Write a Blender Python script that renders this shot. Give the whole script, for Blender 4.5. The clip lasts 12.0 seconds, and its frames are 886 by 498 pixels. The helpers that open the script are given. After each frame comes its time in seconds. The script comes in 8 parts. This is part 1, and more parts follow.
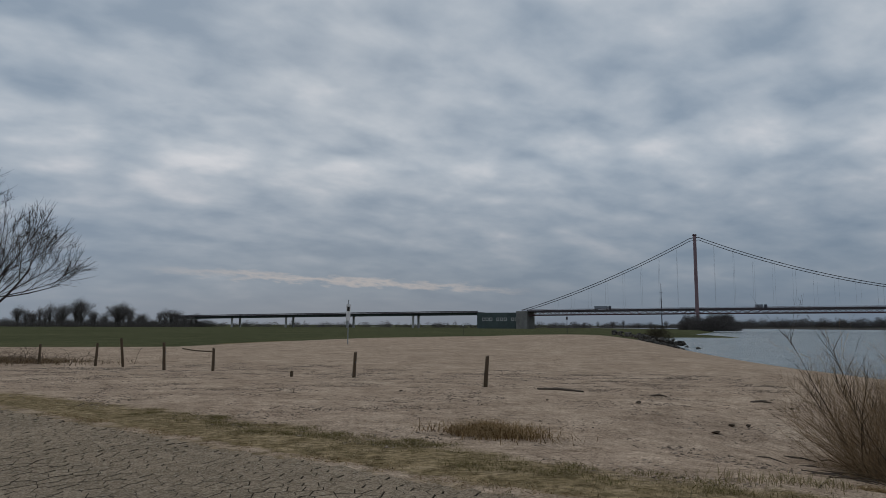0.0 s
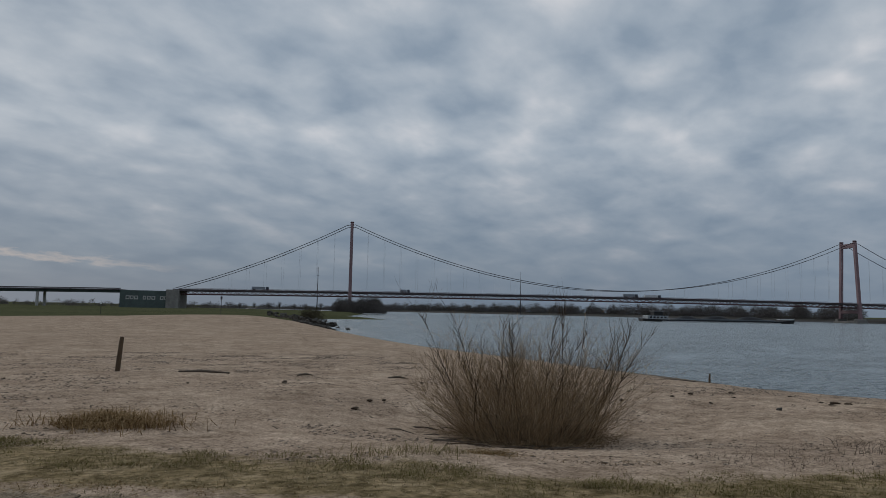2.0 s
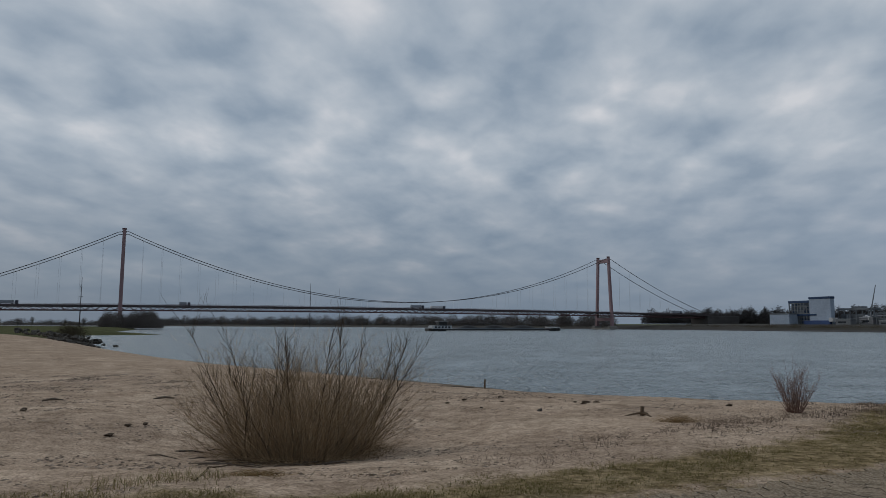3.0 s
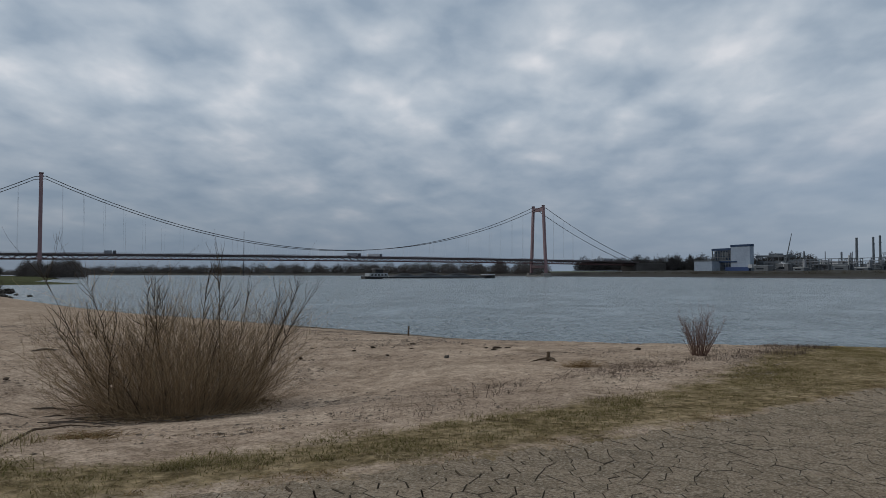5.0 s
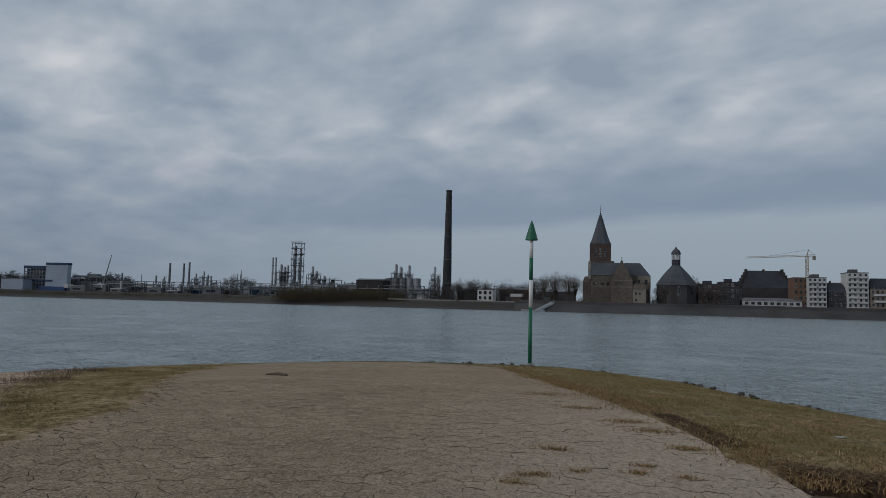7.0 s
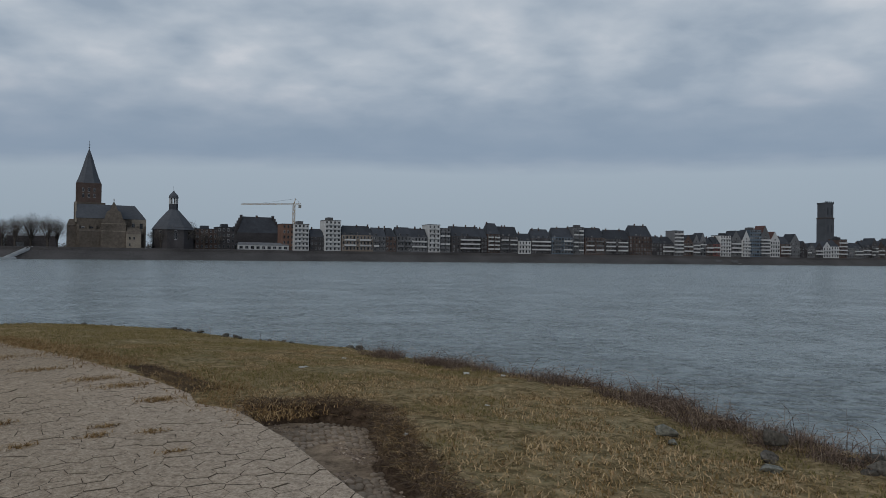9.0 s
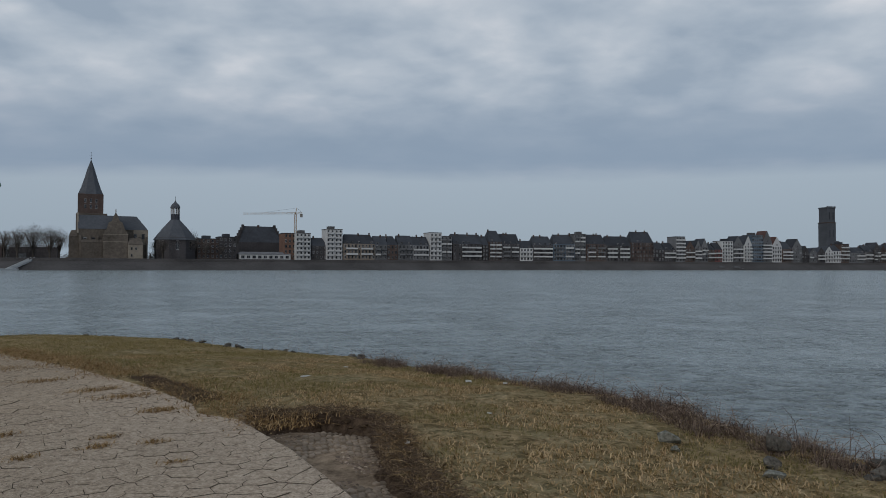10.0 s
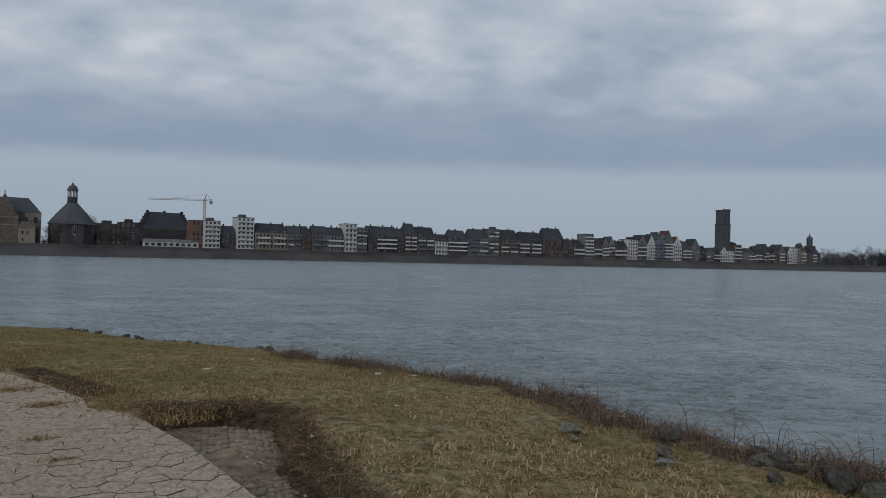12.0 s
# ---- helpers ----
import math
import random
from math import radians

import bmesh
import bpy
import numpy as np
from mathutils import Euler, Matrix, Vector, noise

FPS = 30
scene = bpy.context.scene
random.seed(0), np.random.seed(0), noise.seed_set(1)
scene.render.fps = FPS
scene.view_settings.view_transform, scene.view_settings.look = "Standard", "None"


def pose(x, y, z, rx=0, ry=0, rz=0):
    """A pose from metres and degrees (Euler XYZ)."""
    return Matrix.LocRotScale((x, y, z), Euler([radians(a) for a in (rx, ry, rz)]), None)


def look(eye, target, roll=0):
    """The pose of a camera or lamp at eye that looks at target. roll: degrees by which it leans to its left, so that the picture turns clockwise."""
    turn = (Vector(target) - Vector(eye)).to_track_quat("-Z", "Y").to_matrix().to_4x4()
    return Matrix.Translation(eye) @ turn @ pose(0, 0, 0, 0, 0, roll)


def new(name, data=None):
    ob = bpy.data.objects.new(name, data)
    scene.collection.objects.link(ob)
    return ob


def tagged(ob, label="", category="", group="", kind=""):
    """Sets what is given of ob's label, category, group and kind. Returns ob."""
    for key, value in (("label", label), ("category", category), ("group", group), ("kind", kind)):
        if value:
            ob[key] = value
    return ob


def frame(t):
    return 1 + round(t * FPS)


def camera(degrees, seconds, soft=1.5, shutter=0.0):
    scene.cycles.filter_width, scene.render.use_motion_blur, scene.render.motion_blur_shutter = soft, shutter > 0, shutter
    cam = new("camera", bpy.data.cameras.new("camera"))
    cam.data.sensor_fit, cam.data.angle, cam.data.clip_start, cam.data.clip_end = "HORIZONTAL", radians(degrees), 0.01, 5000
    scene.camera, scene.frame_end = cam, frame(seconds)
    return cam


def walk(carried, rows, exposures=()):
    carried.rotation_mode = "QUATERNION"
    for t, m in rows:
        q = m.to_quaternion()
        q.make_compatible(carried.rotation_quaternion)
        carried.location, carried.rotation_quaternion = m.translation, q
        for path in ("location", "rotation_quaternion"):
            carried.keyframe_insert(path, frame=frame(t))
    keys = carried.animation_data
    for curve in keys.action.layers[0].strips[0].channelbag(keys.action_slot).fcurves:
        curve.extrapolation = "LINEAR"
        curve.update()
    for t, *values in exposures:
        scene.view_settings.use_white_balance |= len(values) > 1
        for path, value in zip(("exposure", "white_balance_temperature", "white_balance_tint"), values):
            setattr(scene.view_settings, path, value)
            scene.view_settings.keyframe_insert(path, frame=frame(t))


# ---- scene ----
cam = camera(66.5, 12.0, soft=0.75)

# seconds, x, y, z, yaw, pitch, roll
ROWS = [
    (0.0, 0.000, -0.000, 1.603, 20.57, 6.48, 0.24),
    (0.5, 0.043, 0.119, 1.595, 15.65, 5.49, -0.18),
    (1.0, 0.058, 0.265, 1.589, 7.01, 5.81, 0.94),
    (1.5, 0.028, 0.382, 1.562, 0.06, 4.18, 0.58),
    (2.0, 0.091, 0.498, 1.553, -7.74, 5.24, 1.16),
    (2.5, 0.233, 0.577, 1.563, -17.34, 6.20, 1.49),
    (3.0, 0.348, 0.561, 1.559, -25.41, 6.44, 0.22),
    (3.2, 0.401, 0.580, 1.562, -27.11, 7.47, -0.10),
    (4.8, 1.364, 0.974, 1.486, -28.25, 0.55, -2.23),
    (5.0, 1.482, 1.021, 1.481, -30.71, 2.05, -0.02),
    (5.5, 1.799, 1.087, 1.469, -34.95, 1.77, -2.25),
    (6.0, 2.210, 1.034, 1.428, -39.62, -0.82, 1.32),
    (6.2, 2.419, 1.059, 1.443, -46.79, 0.74, 0.62),
    (6.5, 2.679, 0.980, 1.430, -61.39, 4.01, 1.62),
    (6.8, 2.826, 0.948, 1.433, -78.19, 4.36, 0.40),
    (7.0, 2.978, 0.761, 1.441, -84.08, 4.55, 1.46),
    (7.5, 3.188, 0.543, 1.420, -99.70, 4.38, 1.71),
    (7.7, 3.187, 0.522, 1.422, -105.55, 3.75, 1.72),
    (9.3, 3.164, 0.449, 1.475, -125.55, 0.50, 0.55),
    (9.5, 3.161, 0.448, 1.477, -124.30, 0.63, 0.60),
    (10.0, 3.153, 0.451, 1.468, -124.79, 1.32, 0.20),
    (10.5, 3.139, 0.435, 1.474, -125.50, 1.63, 0.11),
    (11.0, 3.144, 0.406, 1.468, -129.05, 1.62, 0.10),
    (11.5, 3.143, 0.406, 1.468, -130.92, 1.30, 0.71),
    (12.0, 3.144, 0.397, 1.467, -131.96, 0.79, 1.38),
]
walk(cam, [(t, pose(x, y, z, 0, 0, yaw) @ pose(0, 0, 0, 90 + pitch) @ pose(0, 0, 0, 0, 0, roll)) for t, x, y, z, yaw, pitch, roll in ROWS],
     exposures=((0, 0.0), (1.5, -0.02), (3, 0.02), (5, 0.18), (6, 0.18), (6.6, 0.02), (7, -0.05), (7.5, -0.12), (9.5, 0.16), (12, 0.16)))


# ---- world: a broken overcast sky ----
SUN_EL, SUN_AZ = radians(24), radians(-30)


def node(tree, kind, **values):
    n = tree.nodes.new(kind)
    for key, value in values.items():
        n.inputs[key.replace("_", " ")].default_value = value
    return n


def math_node(tree, op, a, b=None, c=None, clamp=False):
    n = tree.nodes.new("ShaderNodeMath")
    n.operation, n.use_clamp = op, clamp
    for i, v in enumerate((a, b, c)):
        if v is None:
            continue
        if isinstance(v, (int, float)):
            n.inputs[i].default_value = v
        else:
            tree.links.new(v, n.inputs[i])
    return n.outputs[0]


def ramp(tree, fac, stops):
    n = tree.nodes.new("ShaderNodeValToRGB")
    els = n.color_ramp.elements
    while len(els) < len(stops):
        els.new(0.5)
    for e, (p, c) in zip(els, stops):
        e.position, e.color = p, (*c, 1)
    tree.links.new(fac, n.inputs["Fac"])
    return n.outputs["Color"]


def mix_rgb(tree, fac, a, b, blend="MIX"):
    n = tree.nodes.new("ShaderNodeMix")
    n.data_type, n.blend_type = "RGBA", blend
    for sock, v in ((n.inputs[0], fac), (n.inputs[6], a), (n.inputs[7], b)):
        if isinstance(v, (int, float)):
            sock.default_value = v
        elif isinstance(v, tuple):
            sock.default_value = (*v[:3], 1)
        else:
            tree.links.new(v, sock)
    return n.outputs[2]


def build_world():
    world = bpy.data.worlds.new("overcast_sky")
    world.use_nodes = True
    scene.world = world
    t = world.node_tree
    t.nodes.clear()
    out = t.nodes.new("ShaderNodeOutputWorld")
    bg = t.nodes.new("ShaderNodeBackground")
    t.links.new(bg.outputs[0], out.inputs[0])
    coord = t.nodes.new("ShaderNodeTexCoord")
    sep = t.nodes.new("ShaderNodeSeparateXYZ")
    t.links.new(coord.outputs["Generated"], sep.inputs[0])
    x, y, z = sep.outputs
    up = math_node(t, "MAXIMUM", z, 0.0)
    # the cloud deck: directions laid onto a flat layer
    k = math_node(t, "DIVIDE", 1.0, math_node(t, "ADD", up, 0.24))
    comb = t.nodes.new("ShaderNodeCombineXYZ")
    t.links.new(math_node(t, "MULTIPLY", x, k), comb.inputs[0])
    t.links.new(math_node(t, "MULTIPLY", y, k), comb.inputs[1])
    level = t.nodes.new("ShaderNodeMapping")
    level.inputs["Rotation"].default_value = (0, 0, radians(-52))
    t.links.new(comb.outputs[0], level.inputs[0])
    turn = t.nodes.new("ShaderNodeMapping")
    turn.inputs["Scale"].default_value = (0.96, 1.14, 1.0)
    turn.inputs["Location"].default_value = (3.1, 7.4, 0.0)
    t.links.new(level.outputs[0], turn.inputs[0])

    def fbm(scale, detail, rough, distort, shift):
        m = t.nodes.new("ShaderNodeVectorMath")
        m.operation = "ADD"
        m.inputs[1].default_value = (shift, shift * 0.7, shift * 0.3)
        t.links.new(turn.outputs[0], m.inputs[0])
        n = node(t, "ShaderNodeTexNoise", Scale=scale, Detail=detail, Roughness=rough, Distortion=distort)
        t.links.new(m.outputs[0], n.inputs["Vector"])
        return n.outputs["Fac"]

    big = fbm(1.1, 3.0, 0.5, 0.2, 0.0)
    small = fbm(9.5, 5.0, 0.55, 0.2, 5.0)
    lump = fbm(3.9, 3.0, 0.45, 0.25, 11.0)
    # soft cells between the lumps
    wobble = t.nodes.new("ShaderNodeVectorMath")
    wobble.operation = "MULTIPLY_ADD"
    warp = node(t, "ShaderNodeTexNoise", Scale=2.4, Detail=3.0)
    t.links.new(turn.outputs[0], warp.inputs["Vector"])
    t.links.new(warp.outputs["Color"], wobble.inputs[0])
    wobble.inputs[1].default_value = (0.5, 0.5, 0.0)
    t.links.new(turn.outputs[0], wobble.inputs[2])
    cell = t.nodes.new("ShaderNodeTexVoronoi")
    cell.feature = "SMOOTH_F1"
    cell.inputs["Scale"].default_value, cell.inputs["Smoothness"].default_value = 4.2, 0.5
    t.links.new(wobble.outputs[0], cell.inputs["Vector"])
    puff = math_node(t, "ADD", math_node(t, "MULTIPLY", big, 0.30), math_node(t, "MULTIPLY", small, 0.19))
    puff = math_node(t, "ADD", puff, math_node(t, "MULTIPLY", lump, 0.51))
    puff = math_node(t, "ADD", puff, math_node(t, "MULTIPLY_ADD", cell.outputs["Distance"], -0.22, 0.09))
    cloud = ramp(t, puff, [(0.35, (0.238, 0.300, 0.378)), (0.45, (0.322, 0.380, 0.450)), (0.55, (0.414, 0.462, 0.520)), (0.68, (0.590, 0.605, 0.640))])
    calm = math_node(t, "ADD", math_node(t, "MULTIPLY", x, math.sin(radians(125))), math_node(t, "MULTIPLY", y, math.cos(radians(125))))
    cloud = mix_rgb(t, math_node(t, "MULTIPLY_ADD", calm, 0.9, -0.05, clamp=True), cloud, mix_rgb(t, 0.25, cloud, (0.385, 0.433, 0.495)))
    # the deck thins to grey haze towards the horizon
    low = ramp(t, up, [(0.0, (0.205, 0.252, 0.315)), (0.15, (0.190, 0.246, 0.330))])
    low = mix_rgb(t, math_node(t, "MULTIPLY_ADD", y, 1.6, -0.75, clamp=True), low, (0.118, 0.162, 0.222))
    fade = math_node(t, "SUBTRACT", 1.0, math_node(t, "DIVIDE", up, 0.23, clamp=True), clamp=True)
    sky = mix_rgb(t, math_node(t, "POWER", fade, 0.85), cloud, low)
    # a clear, pale strip under the cloud edge beyond the town
    ax, ay = math.sin(radians(131)), math.cos(radians(131))
    side = math_node(t, "ADD", math_node(t, "MULTIPLY", x, ax), math_node(t, "MULTIPLY", y, ay))
    wide = math_node(t, "MULTIPLY_ADD", side, 2.2, -0.35, clamp=True)
    edge_noise = math_node(t, "MULTIPLY_ADD", big, 0.030, -0.015)
    el = math_node(t, "ADD", math_node(t, "ADD", up, edge_noise), math_node(t, "MULTIPLY_ADD", side, -0.07, 0.066))
    side = math_node(t, "MULTIPLY_ADD", side, 2.6, -0.75, clamp=True)
    strip = math_node(t, "SUBTRACT", 1.0, math_node(t, "MULTIPLY_ADD", el, 55.0, -6.6, clamp=True), clamp=True)
    pale = ramp(t, up, [(0.0, (0.258, 0.318, 0.380)), (0.13, (0.306, 0.368, 0.434))])
    belt = math_node(t, "MULTIPLY", math_node(t, "MULTIPLY_ADD", el, 30.0, -3.4, clamp=True), math_node(t, "SUBTRACT", 1.0, math_node(t, "MULTIPLY_ADD", el, 9.0, -1.4, clamp=True), clamp=True))
    sky = mix_rgb(t, math_node(t, "MULTIPLY", math_node(t, "MULTIPLY", belt, wide), 0.88), sky, (0.212, 0.276, 0.362))
    sky = mix_rgb(t, math_node(t, "MULTIPLY", strip, side), sky, pale)
    # a warm slit low over the meadows
    bx, by = math.sin(radians(-29)), math.cos(radians(-29))
    west = math_node(t, "MULTIPLY_ADD", math_node(t, "ADD", math_node(t, "MULTIPLY", x, bx), math_node(t, "MULTIPLY", y, by)), 26.0, -24.9, clamp=True)
    slit_el = math_node(t, "ADD", up, math_node(t, "MULTIPLY_ADD", small, 0.03, -0.015))
    slit_el = math_node(t, "ADD", slit_el, math_node(t, "MULTIPLY_ADD", x, 0.05, 0.022))
    slit = math_node(t, "SUBTRACT", 1.0, math_node(t, "MULTIPLY", math_node(t, "ABSOLUTE", math_node(t, "SUBTRACT", slit_el, 0.062)), 150.0, clamp=True), clamp=True)
    sky = mix_rgb(t, math_node(t, "MULTIPLY", math_node(t, "MULTIPLY", slit, west), 0.6), sky, (0.46, 0.41, 0.39))
    air = t.nodes.new("ShaderNodeTexSky")
    air.sky_type, air.sun_disc = "NISHITA", False
    air.sun_elevation, air.sun_rotation = SUN_EL, SUN_AZ
    dim = mix_rgb(t, 1.0, air.outputs[0], (0.002, 0.002, 0.002), "MULTIPLY")
    total = mix_rgb(t, 1.0, sky, dim, "ADD")
    t.links.new(total, bg.inputs["Color"])
    bg.inputs["Strength"].default_value = 1.0


build_world()
sun = new("sun", bpy.data.lights.new("sun", "SUN"))
sun.data.energy, sun.data.angle, sun.data.color = 0.9, radians(40), (1.0, 0.95, 0.88)
sun.matrix_world = look((0, 0, 100), (-100 * math.sin(SUN_AZ) * math.cos(SUN_EL), -100 * math.cos(SUN_AZ) * math.cos(SUN_EL), 100 - 100 * math.sin(SUN_EL)))

# ---- materials ----
def base_material(name, rough=0.8, metal=0.0, spec=0.3):
    m = bpy.data.materials.new(name)
    m.use_nodes = True
    t = m.node_tree
    b = t.nodes["Principled BSDF"]
    b.inputs["Roughness"].default_value = rough
    b.inputs["Metallic"].default_value = metal
    b.inputs["Specular IOR Level"].default_value = spec
    return m, t, b


def position(t, scale=(1, 1, 1), kind="Object"):
    c = t.nodes.new("ShaderNodeTexCoord")
    m = t.nodes.new("ShaderNodeMapping")
    m.inputs["Scale"].default_value = scale
    t.links.new(c.outputs[kind], m.inputs[0])
    return m.outputs[0]


def noise_of(t, vec, scale, detail=4.0, rough=0.55, distort=0.0):
    n = node(t, "ShaderNodeTexNoise", Scale=scale, Detail=detail, Roughness=rough, Distortion=distort)
    t.links.new(vec, n.inputs["Vector"])
    return n.outputs["Fac"]


def bump(t, b, height, strength, distance):
    n = t.nodes.new("ShaderNodeBump")
    n.inputs["Strength"].default_value, n.inputs["Distance"].default_value = strength, distance
    t.links.new(height, n.inputs["Height"])
    t.links.new(n.outputs[0], b.inputs["Normal"])


def tinted(c, f):
    return tuple(min(1.0, v * f) for v in c)


def worn(name, colour, rough=0.8, metal=0.0, grain=8.0, stain=0.7, spread=0.28, relief=0.004, per_object=0.0, stretch=(1, 1, 1), spec=0.12, other=None):
    """A surface with fine grain and larger stains; per_object varies it from thing to thing."""
    m, t, b = base_material(name, rough, metal, spec)
    vec = position(t, stretch)
    fine = noise_of(t, vec, grain, 5.0, 0.6)
    broad = noise_of(t, vec, stain, 3.0, 0.5, 0.3)
    mixv = math_node(t, "ADD", math_node(t, "MULTIPLY", fine, 0.5), math_node(t, "MULTIPLY", broad, 0.5))
    dark = tinted(other or colour, 1 - spread * (0.6 if other else 1.4))
    col = ramp(t, mixv, [(0.32, dark), (0.68, tinted(colour, 1 + spread))])
    if per_object:
        info = t.nodes.new("ShaderNodeObjectInfo")
        f = math_node(t, "MULTIPLY_ADD", info.outputs["Random"], 2 * per_object, 1 - per_object)
        comb = t.nodes.new("ShaderNodeCombineXYZ")
        for i in range(3):
            t.links.new(f, comb.inputs[i])
        col = mix_rgb(t, 1.0, col, comb.outputs[0], "MULTIPLY")
    t.links.new(col, b.inputs["Base Color"])
    rv = math_node(t, "MULTIPLY_ADD", fine, 0.3, rough - 0.15, clamp=True)
    t.links.new(rv, b.inputs["Roughness"])
    if relief:
        bump(t, b, fine, 0.6, relief)
    return m


def island_varied(name, colours, rough=0.9, spec=0.0, trans=0.0):
    """For blades, twigs and leaves: each loose piece takes one colour of a range."""
    m, t, b = base_material(name, rough, 0.0, spec)
    g = t.nodes.new("ShaderNodeNewGeometry")
    stops = [(i / max(1, len(colours) - 1), c) for i, c in enumerate(colours)]
    t.links.new(ramp(t, g.outputs["Random Per Island"], stops), b.inputs["Base Color"])
    return m


M = {}
M["sand_wood"] = worn("weathered_wood", (0.105, 0.075, 0.050), 0.9, grain=25, stain=3, stretch=(1, 1, 0.15), relief=0.006)
M["driftwood"] = worn("driftwood", (0.12, 0.095, 0.075), 0.9, grain=22, stain=2, stretch=(0.2, 1, 1), relief=0.006)
# red oxide paint, greyed to mauve with distance haze in its colour
M["red_steel"] = worn("hazed_red_oxide_steel", (0.225, 0.150, 0.160), 0.6, grain=0.6, stain=0.06, spread=0.16, relief=0.0)
M["truss_steel"] = worn("dull_red_steel", (0.105, 0.056, 0.060), 0.6, grain=0.6, stain=0.05, spread=0.2, relief=0.0)
M["deck_edge"] = worn("deck_edge", (0.075, 0.062, 0.066), 0.7, grain=0.5, stain=0.04, relief=0.0)
M["cable"] = worn("dark_cable", (0.055, 0.050, 0.054), 0.6, grain=0.5, stain=0.05, relief=0.0)
M["hanger"] = worn("hanger_rope", (0.46, 0.48, 0.52), 0.6, grain=0.5, stain=0.05, relief=0.0)
M["concrete"] = worn("old_concrete", (0.22, 0.21, 0.195), 0.9, grain=2.5, stain=0.25, spread=0.25, relief=0.01)
M["pale_concrete"] = worn("pale_concrete", (0.42, 0.41, 0.39), 0.85, grain=1.5, stain=0.2, spread=0.15, relief=0.0)
M["green_steel"] = worn("green_bridge_steel", (0.078, 0.098, 0.094), 0.7, grain=0.4, stain=0.06, spread=0.2, relief=0.0)
M["quay_stone"] = worn("quay_stone", (0.068, 0.064, 0.064), 0.9, grain=0.9, stain=0.05, spread=0.35, relief=0.02, stretch=(1, 1, 2.5))
M["green_paint"] = worn("green_marker_paint", (0.006, 0.115, 0.060), 0.45, grain=14, stain=1.4, spread=0.2, relief=0.001, spec=0.4)
M["white_paint"] = worn("white_marker_paint", (0.66, 0.67, 0.68), 0.5, grain=12, stain=1.2, spread=0.1, relief=0.001)
M["black_paint"] = worn("black_paint", (0.03, 0.03, 0.032), 0.6, grain=9, stain=1, relief=0.0)
M["steel"] = worn("grey_steel", (0.30, 0.32, 0.34), 0.5, metal=0.3, grain=1.2, stain=0.1, spread=0.2, relief=0.0)
# steel grey raised to carry the haze over the far works
M["dark_steel"] = worn("hazed_plant_steel", (0.13, 0.145, 0.16), 0.6, grain=0.8, stain=0.1, spread=0.25, relief=0.0)
M["rock"] = worn("basalt_rock", (0.085, 0.078, 0.068), 0.9, grain=9, stain=2.2, spread=0.6, relief=0.02, per_object=0.3)
M["clod"] = worn("dark_clod", (0.085, 0.064, 0.048), 0.95, grain=14, stain=3, spread=0.45, relief=0.01, per_object=0.25, spec=0.0)
M["litter"] = worn("white_plastic_litter", (0.62, 0.62, 0.60), 0.6, grain=20, stain=4, spread=0.12, relief=0.0)

# ---- building helpers ----
def link_mesh(name, verts, faces, material, parent=None, label="", smooth=False):
    me = bpy.data.meshes.new(name)
    me.from_pydata([tuple(v) for v in verts], [], [tuple(f) for f in faces])
    if material is not None:
        me.materials.append(material)
    if smooth:
        me.polygons.foreach_set("use_smooth", [True] * len(me.polygons))
    me.update()
    ob = new(name, me)
    if parent is not None:
        ob.parent = parent
    if label:
        tagged(ob, label)
    return ob


def part(name, bm, material, parent=None, label="", smooth=False):
    me = bpy.data.meshes.new(name)
    bm.to_mesh(me)
    bm.free()
    me.materials.append(material)
    if smooth:
        me.polygons.foreach_set("use_smooth", [True] * len(me.polygons))
    ob = new(name, me)
    if parent is not None:
        ob.parent = parent
    if label:
        tagged(ob, label)
    return ob


def holder(name, m, label, category, group="", kind=""):
    ob = new(name)
    ob.empty_display_size = 0.2
    ob.matrix_world = m
    return tagged(ob, label, category, group, kind)


def box(bm, x0, x1, y0, y1, z0, z1, bevel=0.0):
    vs = [bm.verts.new(p) for p in ((x0, y0, z0), (x1, y0, z0), (x1, y1, z0), (x0, y1, z0), (x0, y0, z1), (x1, y0, z1), (x1, y1, z1), (x0, y1, z1))]
    fs = [bm.faces.new([vs[i] for i in q]) for q in ((3, 2, 1, 0), (4, 5, 6, 7), (0, 1, 5, 4), (1, 2, 6, 5), (2, 3, 7, 6), (3, 0, 4, 7))]
    if bevel:
        bmesh.ops.bevel(bm, geom=list({e for f in fs for e in f.edges}), offset=bevel, segments=1, affect="EDGES")


def beam(bm, a, b, w, h=None, sides=4, w2=None):
    """A bar from a to b, w wide; sides 4: square."""
    a, b = Vector(a), Vector(b)
    d = (b - a).normalized()
    ref = Vector((0, 0, 1)) if abs(d.z) < 0.95 else Vector((0, 1, 0))
    u = d.cross(ref).normalized()
    v = u.cross(d).normalized()
    h = w if h is None else h
    rings = []
    for p, k in ((a, 1.0), (b, (w2 / w if w2 is not None else 1.0))):
        ring = []
        for i in range(sides):
            ang = 2 * math.pi * (i + 0.5) / sides
            r = 0.5 * k / (math.cos(math.pi / sides))
            ring.append(bm.verts.new(p + u * math.cos(ang) * r * w + v * math.sin(ang) * r * h))
        rings.append(ring)
    for i in range(sides):
        j = (i + 1) % sides
        bm.faces.new((rings[0][i], rings[0][j], rings[1][j], rings[1][i]))
    bm.faces.new(rings[0][::-1])
    bm.faces.new(rings[1])


